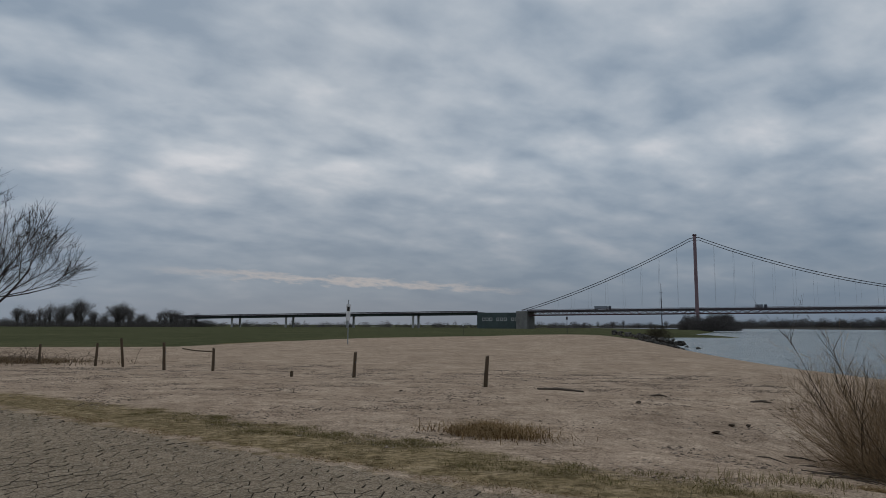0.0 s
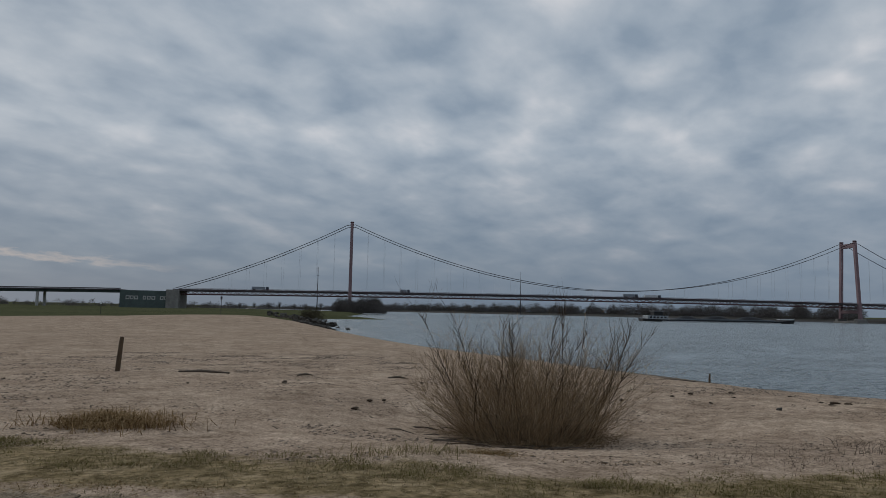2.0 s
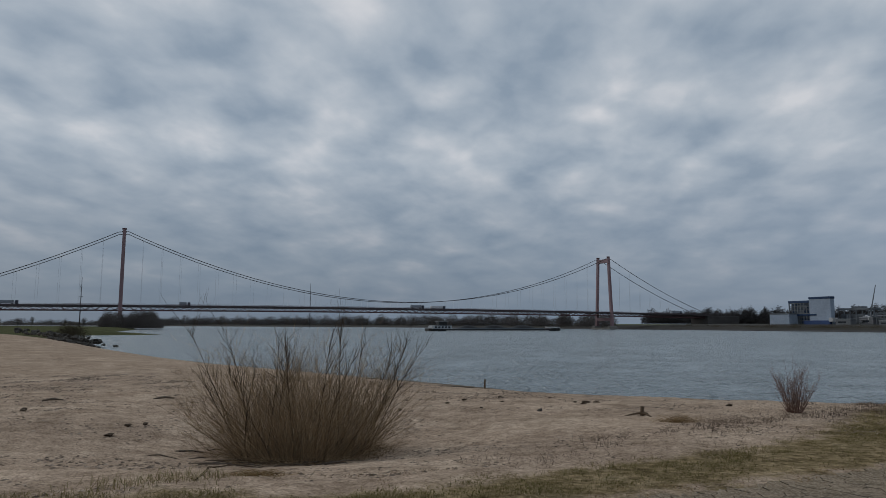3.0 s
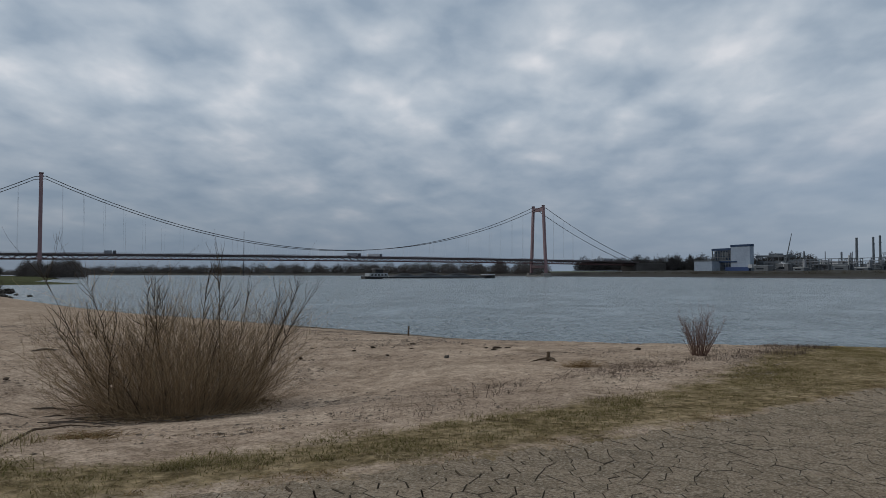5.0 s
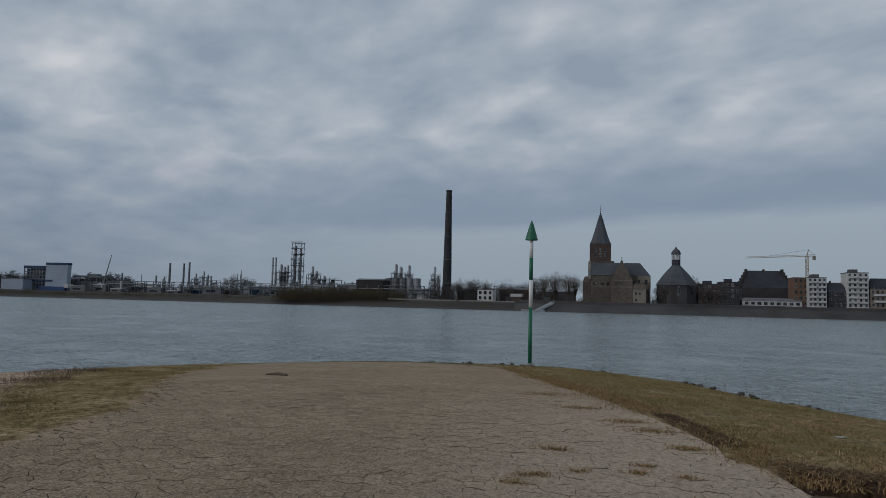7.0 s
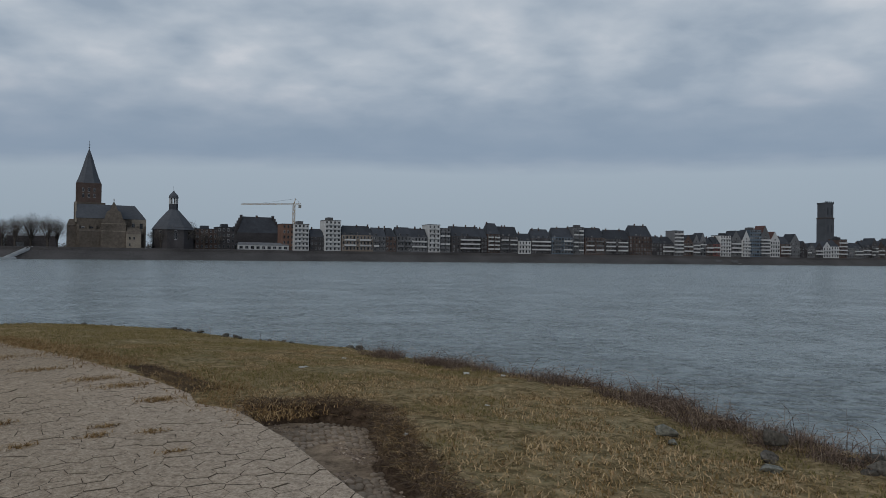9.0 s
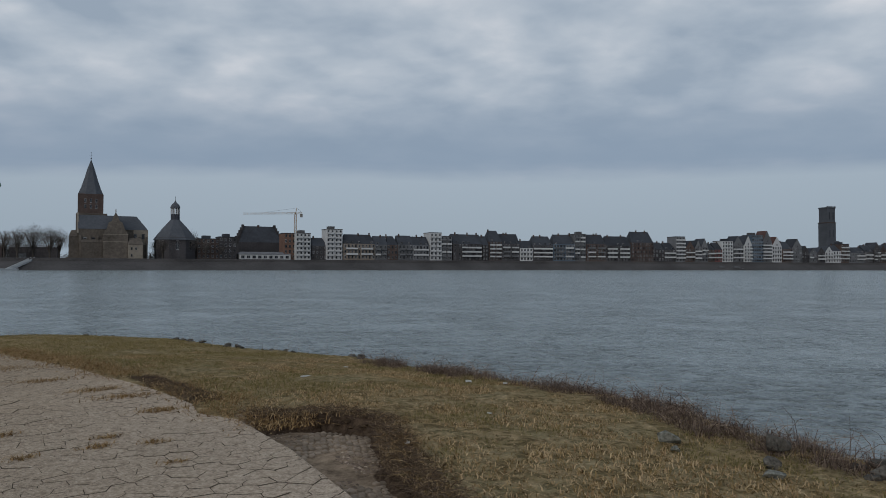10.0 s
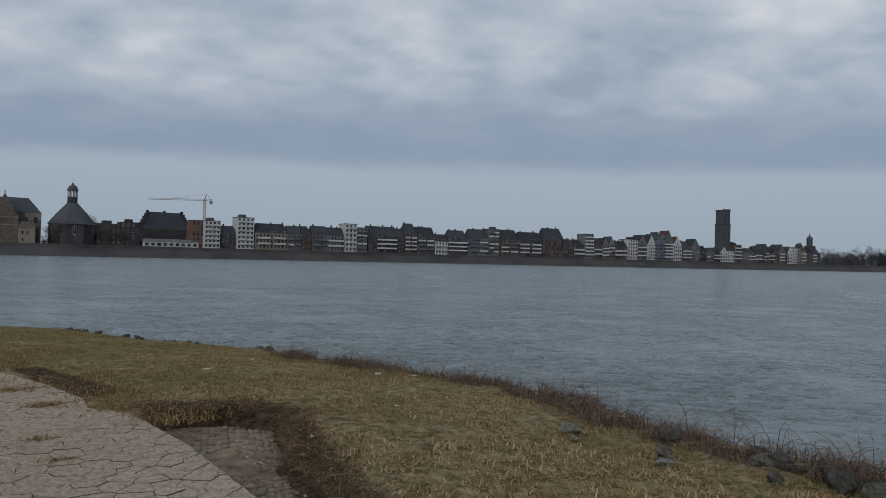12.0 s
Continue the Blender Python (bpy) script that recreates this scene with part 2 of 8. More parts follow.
def lathe(bm, profile, sides=16, centre=(0, 0), cap=True):
    """Turns (radius, height) pairs round the upright through centre."""
    rings = []
    for r, z in profile:
        rings.append([bm.verts.new((centre[0] + r * math.cos(2 * math.pi * i / sides), centre[1] + r * math.sin(2 * math.pi * i / sides), z)) for i in range(sides)])
    for lo, hi in zip(rings, rings[1:]):
        for i in range(sides):
            j = (i + 1) % sides
            bm.faces.new((lo[i], lo[j], hi[j], hi[i]))
    if cap:
        bm.faces.new(rings[0][::-1])
        bm.faces.new(rings[-1])


def tube(points, radii, sides=5):
    """Vertices and faces of a bent tapering stem."""
    verts, faces = [], []
    pts = [Vector(p) for p in points]
    for k, p in enumerate(pts):
        d = (pts[min(k + 1, len(pts) - 1)] - pts[max(k - 1, 0)]).normalized()
        ref = Vector((0, 0, 1)) if abs(d.z) < 0.9 else Vector((1, 0, 0))
        u = d.cross(ref).normalized()
        v = u.cross(d)
        for i in range(sides):
            a = 2 * math.pi * i / sides
            verts.append(p + (u * math.cos(a) + v * math.sin(a)) * radii[k])
    for k in range(len(pts) - 1):
        for i in range(sides):
            j = (i + 1) % sides
            faces.append((k * sides + i, k * sides + j, (k + 1) * sides + j, (k + 1) * sides + i))
    faces.append(tuple(range(sides))[::-1])
    faces.append(tuple((len(pts) - 1) * sides + i for i in range(sides)))
    return verts, faces


class Pile:
    """Gathers loose pieces into one mesh."""

    def __init__(self):
        self.v, self.f = [], []

    def add(self, verts, faces):
        n = len(self.v)
        self.v.extend(verts)
        self.f.extend(tuple(i + n for i in f) for f in faces)

    def link(self, name, material, parent=None, label="", smooth=False):
        return link_mesh(name, self.v, self.f, material, parent, label, smooth)


# ---- the lie of the land ----
WATER = -2.4
LEFT_BANK = [(-900, -4500), (-400, -1500), (-150, -600), (-60, -250), (-20, -80), (-5, -24), (1, -13), (3.4, -9.2), (4.6, -8.0), (5.6, -7.7), (6.8, -7.9), (7.8, -8.4), (9.3, -8.9), (10.8, -8.6), (12.2, -8.5), (14, -8.8), (17.6, -8.5), (20.4, -8.0), (23, -7.4), (31, -7.4),
             (35.5, -4.5), (37, 1), (38.5, 8), (36, 15), (31.5, 21.5), (29.5, 24), (27, 28), (23.6, 33), (20.9, 42), (18.8, 47.4), (10, 70), (6, 84), (1, 106), (-3, 126),
             (-2.5, 131), (-5, 145), (-5.5, 180), (-12, 215), (-14, 262), (30, 284), (31, 288), (-8, 300), (4, 450), (14, 600), (10, 700), (-20, 800), (-150, 1050), (-400, 1300)]
LEFT_LAND = LEFT_BANK + [(-1500, 1900), (-4800, 3000), (-4800, -4500)]
RIGHT_BANK = [(150, -1300), (200, -1000), (270, -750), (310, -600), (350, -460), (385, -350), (410, -200), (420, -100), (430, 0), (470, 200), (515, 400), (530, 590),
              (500, 800), (420, 1050), (250, 1350), (0, 1600), (-400, 1900)]
RIGHT_LAND = [(100, -4500)] + RIGHT_BANK + [(-1500, 2600), (-4800, 4300), (4800, 4800), (4800, -4500)]
ROAD = [(-26, 15), (-14.6, 10.9), (-9.5, 9.2), (-4.2, 7.6), (-0.9, 6.7), (1.1, 6.2), (3.7, 6.15), (8, 6.1), (12.8, 6.6), (16.5, 8.2), (21.3, 10), (27.5, 11.5), (33, 11.5),
        (35.5, 8), (34.5, 4), (31, 1.2), (27.6, 0.8), (18.1, -0.5), (17.1, -0.72), (15.6, -1.08), (13.8, -1.42), (12.5, -1.62), (11.5, -1.72), (10.9, -1.62), (10.3, -1.86), (8.7, -1.83), (7.2, -1.67), (5, -1.65), (3, -1.65), (-8, -0.5), (-26, 5.5)]
SAND = [(-48, 16), (-17, 13.2), (-10.3, 11.4), (-4.1, 9.6), (-1.8, 8.6), (0.6, 8.1), (1.7, 7.3), (2.6, 7.05), (5.0, 7.35), (8, 7.7), (10.8, 8.3), (13.2, 9.5), (16.2, 11.1), (19.5, 12.7), (27, 16), (60, 24), (40, 60), (14, 128), (-9, 150),
        (-48, 145), (-60, 112), (-61, 84), (-60, 66), (-73, 57), (-95, 46), (-80, 28)]
GULLY = [(10.5, -2.05), (8.8, -1.7), (7, -1.45), (5.8, -1.45), (5.9, -1.85), (7.4, -2.25), (8.2, -2.5), (8.9, -2.85), (9.5, -3.1), (10.0, -2.95), (10.3, -2.5)]


def line_distance(px, py, line, closed):
    best = np.full(px.shape, 1e18)
    ends = list(zip(line, line[1:] + (line[:1] if closed else [])))
    for (ax, ay), (bx, by) in ends:
        dx, dy = bx - ax, by - ay
        u = np.clip(((px - ax) * dx + (py - ay) * dy) / (dx * dx + dy * dy), 0, 1)
        best = np.minimum(best, (px - ax - u * dx) ** 2 + (py - ay - u * dy) ** 2)
    return np.sqrt(best)


def within(px, py, poly):
    inside = np.zeros(px.shape, bool)
    for (ax, ay), (bx, by) in zip(poly, poly[1:] + poly[:1]):
        if ay == by:
            continue
        cross = ((ay > py) != (by > py)) & (px < (bx - ax) * (py - ay) / (by - ay) + ax)
        inside ^= cross
    return inside


def signed(px, py, poly):
    d = line_distance(px, py, poly, True)
    return np.where(within(px, py, poly), d, -d)


def smooth01(a, b, v):
    u = np.clip((v - a) / (b - a), 0, 1)
    return u * u * (3 - 2 * u)


def plain_height(px, py):
    """The upper surface of the near bank, before it falls to the water."""
    h = -0.02 * np.clip(px - 1, 0, 60) - 0.04 * np.clip(px - 17, 0, 30)
    h = h - 0.034 * np.clip(py - 6, 0, 34)
    h = h - 0.25 * smooth01(12, 20, px) * smooth01(14, 22, py)
    east = smooth01(11, 16, px)
    h = h - 0.07 * np.clip(-py - 1.5, 0, 12) * east - 0.06 * np.clip(-py - 3, 0, 12) * (1 - east)
    far = smooth01(60, 160, np.hypot(px, py))
    dune = 1.15 * np.exp(-(((px + 20) / 22) ** 2 + ((py - 112) / 26) ** 2))
    return h * (1 - far) + far * (-0.75) + dune


def near_height(px, py):
    d = signed(px, py, LEFT_LAND)
    p = plain_height(px, py)
    fall = 1.7 + 14.8 * smooth01(8, 24, py)
    u = np.clip(d / fall, 0, 1)
    land = WATER + (p - WATER) * (1 - (1 - u) ** 2)
    # a shallow hollow in the sand where the willow stands
    land = land - 0.62 * np.exp(-((px - 3.6) / 4.3) ** 2 - ((py - 13.2) / 3.2) ** 2)
    return np.where(d > 0, land, WATER - np.clip(-d * 0.22, 0, 3.0))


def ground_z(x, y):
    return float(near_height(np.array([float(x)]), np.array([float(y)]))[0])


def spaced(lo, hi, step, far_lo, far_hi, growth):
    vals = list(np.arange(lo, hi + 1e-6, step))
    s, v = step, hi
    while v < far_hi:
        s *= growth
        v += s
        vals.append(v)
    s, v, head = step, lo, []
    while v > far_lo:
        s *= growth
        v -= s
        head.append(v)
    return np.array(head[::-1] + vals)


def verge_drift(px):
    """How far sand and dirt have drifted from the verge over the paved ramp."""
    return 0.45 - 0.20 * smooth01(4, 10, px)


def zone_attribute(me, name, values):
    a = me.attributes.new(name, "FLOAT", "POINT")
    a.data.foreach_set("value", np.ascontiguousarray(values, np.float32))


def ground_material():
    m, t, b = base_material("river_bank_ground", 0.95, 0.0, 0.0)
    vec = position(t)

    def zone(name):
        a = t.nodes.new("ShaderNodeAttribute")
        a.attribute_name = name
        return a.outputs["Fac"]

    rag = noise_of(t, vec, 1.7, 6.0, 0.65)
    rag2 = noise_of(t, vec, 0.35, 4.0, 0.6)
    fine = noise_of(t, vec, 30.0, 4.0, 0.6)
    mid = noise_of(t, vec, 4.5, 5.0, 0.6, 0.4)
    pebble = node(t, "ShaderNodeTexVoronoi", Scale=11.0)
    t.links.new(vec, pebble.inputs["Vector"])
    sand = ramp(t, math_node(t, "ADD", math_node(t, "MULTIPLY", rag2, 0.6), math_node(t, "MULTIPLY", mid, 0.4)), [(0.30, (0.328, 0.242, 0.176)), (0.50, (0.455, 0.344, 0.254)), (0.70, (0.578, 0.450, 0.336))])
    # grit flecks; the dark ones also paint the shade beside small lumps
    grit = noise_of(t, vec, 13.0, 5.0, 0.75)
    sand = mix_rgb(t, math_node(t, "MULTIPLY", math_node(t, "MULTIPLY_ADD", grit, -7.0, 3.2, clamp=True), 0.50), sand, (0.125, 0.095, 0.075))
    sand = mix_rgb(t, math_node(t, "MULTIPLY", math_node(t, "MULTIPLY_ADD", grit, 7.0, -3.9, clamp=True), 0.40), sand, (0.52, 0.42, 0.335))
    sand = mix_rgb(t, 1.0, sand, ramp(t, noise_of(t, vec, 1.3, 8.0, 0.75, 0.3), [(0.35, (0.66, 0.64, 0.62)), (0.52, (1.0, 1.0, 1.0)), (0.68, (1.16, 1.16, 1.16))]), "MULTIPLY")
    sand = mix_rgb(t, 1.0, sand, ramp(t, noise_of(t, vec, 24.0, 4.0, 0.75), [(0.37, (0.52, 0.50, 0.48)), (0.49, (1.0, 1.0, 1.0)), (0.64, (1.22, 1.22, 1.22))]), "MULTIPLY")
    sand = mix_rgb(t, 1.0, sand, ramp(t, noise_of(t, vec, 5.5, 6.0, 0.75, 0.2), [(0.36, (0.74, 0.72, 0.71)), (0.50, (1.0, 1.0, 1.0)), (0.64, (1.14, 1.14, 1.14))]), "MULTIPLY")
    speck = math_node(t, "MULTIPLY", math_node(t, "GREATER_THAN", fine, 0.60), math_node(t, "MULTIPLY_ADD", rag, 1.6, -0.45, clamp=True))
    sand = mix_rgb(t, math_node(t, "MULTIPLY", speck, 0.55), sand, (0.09, 0.072, 0.058))
    shingle = math_node(t, "MULTIPLY", math_node(t, "LESS_THAN", pebble.outputs["Distance"], 0.28), math_node(t, "MULTIPLY_ADD", noise_of(t, vec, 0.22, 3.0, 0.5), 4.0, -1.9, clamp=True))
    sand = mix_rgb(t, math_node(t, "MULTIPLY", shingle, 0.6), sand, mix_rgb(t, rag, (0.13, 0.115, 0.10), (0.42, 0.37, 0.31)))
    grass = ramp(t, math_node(t, "ADD", math_node(t, "MULTIPLY", rag, 0.5), math_node(t, "MULTIPLY", mid, 0.5)), [(0.34, (0.120, 0.090, 0.048)), (0.45, (0.200, 0.150, 0.082)), (0.54, (0.300, 0.226, 0.132)), (0.66, (0.41, 0.315, 0.20))])
    tuft = ramp(t, noise_of(t, vec, 9.0, 6.0, 0.75, 0.3), [(0.38, (0.50, 0.49, 0.46)), (0.52, (1.0, 1.0, 1.0)), (0.66, (1.30, 1.27, 1.22))])
    grass = mix_rgb(t, 1.0, grass, tuft, "MULTIPLY")
    green = ramp(t, math_node(t, "ADD", math_node(t, "MULTIPLY", rag2, 0.5), math_node(t, "MULTIPLY", noise_of(t, vec, 0.03, 5.0, 0.6), 0.5)), [(0.32, (0.068, 0.070, 0.037)), (0.52, (0.100, 0.104, 0.056)), (0.72, (0.150, 0.136, 0.078))])
    green = mix_rgb(t, 1.0, green, tuft, "MULTIPLY")
    mud = ramp(t, math_node(t, "ADD", math_node(t, "MULTIPLY", mid, 0.6), math_node(t, "MULTIPLY", grit, 0.4)), [(0.36, (0.105, 0.077, 0.055)), (0.62, (0.35, 0.265, 0.19))])
    wet = ramp(t, mid, [(0.3, (0.14, 0.115, 0.09)), (0.7, (0.20, 0.165, 0.13))])

    def zmask(name, spread=0.9):
        s = math_node(t, "ADD", zone(name), math_node(t, "MULTIPLY_ADD", math_node(t, "ADD", math_node(t, "MULTIPLY", rag, 0.6), math_node(t, "MULTIPLY", fine, 0.4)), 2 * spread, -spread))
        return math_node(t, "MULTIPLY_ADD", s, 2.2, 0.5, clamp=True)

    col = mix_rgb(t, zmask("meadow"), grass, green)
    col = mix_rgb(t, zmask("sand", 1.5), col, sand)
    col = mix_rgb(t, math_node(t, "MULTIPLY", zmask("wet", 0.5), zmask("sand", 0.3)), col, wet)
    col = mix_rgb(t, zmask("mud", 0.5), col, mud)
    # bare earth of the gully's wall, its colour darkened for shade below the lip
    earth = ramp(t, grit, [(0.36, (0.036, 0.026, 0.019)), (0.62, (0.115, 0.080, 0.056))])
    col = mix_rgb(t, zmask("earth", 0.4), col, earth)
    t.links.new(col, b.inputs["Base Color"])
    h = math_node(t, "ADD", math_node(t, "MULTIPLY", mid, 0.7), math_node(t, "MULTIPLY", fine, 0.3))
    bump(t, b, h, 0.9, 0.07)
    return m


def build_ground():
    xs = spaced(-14.0, 40.0, 0.26, -4700, 4700, 1.075)
    ys = spaced(-13.0, 34.0, 0.26, -4300, 4700, 1.07)
    xs = np.unique(np.concatenate([xs[(xs < 5) | (xs > 13)], np.arange(5, 13.01, 0.08)]))
    ys = np.unique(np.concatenate([ys[(ys < -3.6) | (ys > -1)], np.arange(-3.6, -0.99, 0.07)]))
    gx, gy = np.meshgrid(xs, ys)
    px, py = gx.ravel(), gy.ravel()
    near = near_height(px, py)
    right = signed(px, py, RIGHT_LAND)
    z = np.where(right > 0, WATER - 1 + (5.0 - WATER) * smooth01(20, 90, right), near)
    z = np.where((right <= 0) & (right > -60), np.minimum(z, WATER - 1), z)
    left = signed(px, py, LEFT_LAND)
    sand = signed(px, py, SAND)
    road = signed(px, py, ROAD)
    gully = signed(px, py, GULLY)
    close = np.hypot(px - 5, py - 8) < 60
    idx = np.nonzero(close & (left > -1))[0]
    rough, lip = np.zeros(px.shape), np.zeros(px.shape)
    for i in idx:
        p = Vector((px[i], py[i], 0.0))
        lip[i] = noise.noise(p * 2.6) + 0.5 * noise.noise(p * 6.0)
        rough[i] = 0.05 * noise.noise(p * 0.55) + 0.032 * noise.noise(p * 1.7) + 0.018 * noise.noise(p * 4.1)
    z = z + rough * np.clip(left / 1.5, 0.15, 1) * (0.12 + 0.88 * smooth01(0.3, 1.8, -road))
    drift = np.where(py > 2.5, verge_drift(px) + 0.22 * lip, 0.0)
    z = z - 0.030 * smooth01(-0.10, 0.10, road - drift)
    z = z - 0.21 * smooth01(-0.05, 0.05, gully + 0.10 * lip) * (road < 0.05)
    verts = np.stack([px, py, z], -1)
    nx, ny = len(xs), len(ys)
    ii = (np.arange(ny - 1)[:, None] * nx + np.arange(nx - 1)[None, :]).ravel()
    faces = np.stack([ii, ii + 1, ii + nx + 1, ii + nx], -1)
    me = bpy.data.meshes.new("ground")
    me.from_pydata(verts.tolist(), [], faces.tolist())
    me.polygons.foreach_set("use_smooth", [True] * len(me.polygons))
    dist = np.hypot(px, py)
    zone_attribute(me, "sand", np.where((road > -0.15) & (py > 2.5), np.clip(0.25 - 1.6 * np.abs(road - 0.25), -2, 0.25), np.where(road > 0.1, -2, np.clip(sand, -2, 2))))
    meadow = np.where((dist > 34) & (sand < 0), np.clip((dist - 34) / 12, 0, 2), np.clip(np.minimum(-py / 2.2 - 1.6, (px - 10.5) / 4), -2, 0.25))
    verge = (px > 2.0) & (py > 4) & (px < 32) & (dist < 34)
    meadow = np.where(verge, np.clip(np.minimum(-sand - 0.75, -road - 0.65) * 1.2, -2, -0.28), meadow)
    meadow = np.where((py < -1.2) & (dist < 34), -0.16 + 0 * px, meadow)
    zone_attribute(me, "meadow", np.clip(meadow, -2, 2))
    zone_attribute(me, "earth", np.where((road < -0.25) & (dist < 20), np.clip((0.15 - np.abs(gully + 0.02 + 0.10 * lip)) / 0.06, -2, 2), -2))
    zone_attribute(me, "wet", np.clip((1.6 - left) / 1.2, -2, 2))
    zone_attribute(me, "mud", np.maximum(np.where((py > 120) & (py < 150), np.clip((5 - left) / 4, -2, 2), -2), np.maximum(np.clip((gully + 0.10 + 0.10 * lip) / 0.12, -2, 2), np.clip((road - 1.3 * drift) / 0.15, -2, 2))))
    me.materials.append(ground_material())
    return tagged(new("ground", me), "sandy river bank with dry grass running out into meadows", "ground", kind="structure")


build_ground()


def water_material():
    m, t, b = base_material("river_water", 0.12, 0.0, 0.5)
    b.inputs["Base Color"].default_value = (0.200, 0.236, 0.244, 1)
    b.inputs["IOR"].default_value = 1.33
    vec = position(t, (1, 1, 1))
    rot = t.nodes.new("ShaderNodeMapping")
    rot.inputs["Rotation"].default_value = (0, 0, radians(30))
    t.links.new(vec, rot.inputs[0])
    longer = t.nodes.new("ShaderNodeMapping")
    longer.inputs["Scale"].default_value = (1.0, 0.75, 1.0)
    t.links.new(rot.outputs[0], longer.inputs[0])
    v = longer.outputs[0]
    chop = noise_of(t, v, 2.0, 4.0, 0.6, 0.15)
    swell = noise_of(t, v, 0.30, 3.0, 0.5, 0.2)
    patch = noise_of(t, v, 0.018, 3.0, 0.5, 0.5)
    gust = math_node(t, "MULTIPLY_ADD", noise_of(t, v, 0.20, 4.0, 0.6, 0.3), 2.4, -0.75, clamp=True)
    crest = math_node(t, "POWER", noise_of(t, v, 2.3, 2.0, 0.45, 0.1), 3.4)
    h = math_node(t, "ADD", math_node(t, "MULTIPLY", chop, 0.22), math_node(t, "MULTIPLY", swell, 0.06))
    h = math_node(t, "ADD", h, math_node(t, "MULTIPLY", math_node(t, "MULTIPLY", crest, gust), 5.2))
    h = math_node(t, "MULTIPLY", h, math_node(t, "MULTIPLY_ADD", patch, 0.6, 0.5))
    bump(t, b, h, 1.0, 0.75)
    rv = math_node(t, "MULTIPLY_ADD", gust, 0.04, 0.22, clamp=True)
    t.links.new(rv, b.inputs["Roughness"])
    return m


def build_water():
    xs = np.array([-4700, -1500, -500, -100, 0, 100, 300, 600, 1500, 4700], float)
    ys = np.array([-4300, -1500, -500, -100, 0, 100, 300, 600, 1500, 4700], float)
    verts = [(x, y, WATER) for y in ys for x in xs]
    faces = [(j * 10 + i, j * 10 + i + 1, j * 10 + i + 11, j * 10 + i + 10) for j in range(9) for i in range(9)]
    ob = link_mesh("water", verts, faces, water_material())
    tagged(ob, "wide grey-green river with small ripples", "river", kind="structure")


build_water()


def bank_strip(name, line, profile, material, label):
    """A profile (distance inland, height) swept along a bank; inland is to the right of the line's way."""
    pts = [Vector(p) for p in line]
    dense = []
    for a, b in zip(pts, pts[1:]):
        n = max(1, int((b - a).length / 20))
        dense += [a.lerp(b, i / n) for i in range(n)]
    dense.append(pts[-1])
    verts, faces = [], []
    k = len(profile)
    for i, p in enumerate(dense):
        d = (dense[min(i + 1, len(dense) - 1)] - dense[max(i - 1, 0)]).normalized()
        inland = Vector((d.y, -d.x))
        for j, (u, z) in enumerate(profile):
            q = p + inland * u
            wob = noise.noise(Vector((q.x * 0.05, q.y * 0.05, j))) if 0 < j < k - 1 else 0
            verts.append((q.x, q.y, z + 0.35 * wob))
    for i in range(len(dense) - 1):
        for j in range(k - 1):
            faces.append((i * k + j, (i + 1) * k + j, (i + 1) * k + j + 1, i * k + j + 1))
    return tagged(link_mesh(name, verts, faces, material), label, "embankment", kind="structure")


M["far_bank"] = worn("far_bank_grass", (0.042, 0.040, 0.033), 0.95, grain=0.25, stain=0.02, spread=0.4, relief=0.0, other=(0.058, 0.050, 0.043))
bank_strip("embankment_town", RIGHT_BANK[:9], [(-2, -3.4), (0, WATER - 0.1), (9, 2.6), (9.4, 4.3), (16, 4.5), (95, 5.0)], M["quay_stone"], "dark sloping stone quay below the town")
bank_strip("embankment_works", RIGHT_BANK[8:12], [(-2, -3.4), (0, WATER - 0.1), (3, WATER + 1.2), (14, 1.6), (30, 3.2), (110, 4.5)], M["far_bank"], "low grassy river bank below the works")
bank_strip("embankment_far", RIGHT_BANK[11:], [(-2, -3.4), (0, WATER - 0.1), (12, -0.4), (40, 2.0), (140, 3.5)], M["far_bank"], "low wooded far river bank")
bank_strip("riprap_far", RIGHT_BANK[8:], [(-3, -3.6), (-0.8, WATER - 0.05), (1.2, WATER + 0.9), (4, WATER + 1.35), (5, WATER)], M["quay_stone"], "dark line of stones along the far waterline")

# ---- the suspension bridge ----
AXIS, SPAN, SIDE = 622.0, 500.0, 151.5


def deck_z(x):
    """Top of the carriageway, cambered over the main span."""
    u = (x - 250) / 402
    return 17.6 - 2.1 * u * u


def cable_z(x):
    if x < 0:
        u = -x / SIDE
        return 79.0 + (deck_z(-SIDE) + 0.8 - 79.0) * u - 4 * 4.5 * u * (1 - u)
    if x > SPAN:
        return cable_z(SPAN - x)
    u = (x - 250) / 250
    return 23.8 + (79.0 - 23.8) * u * u


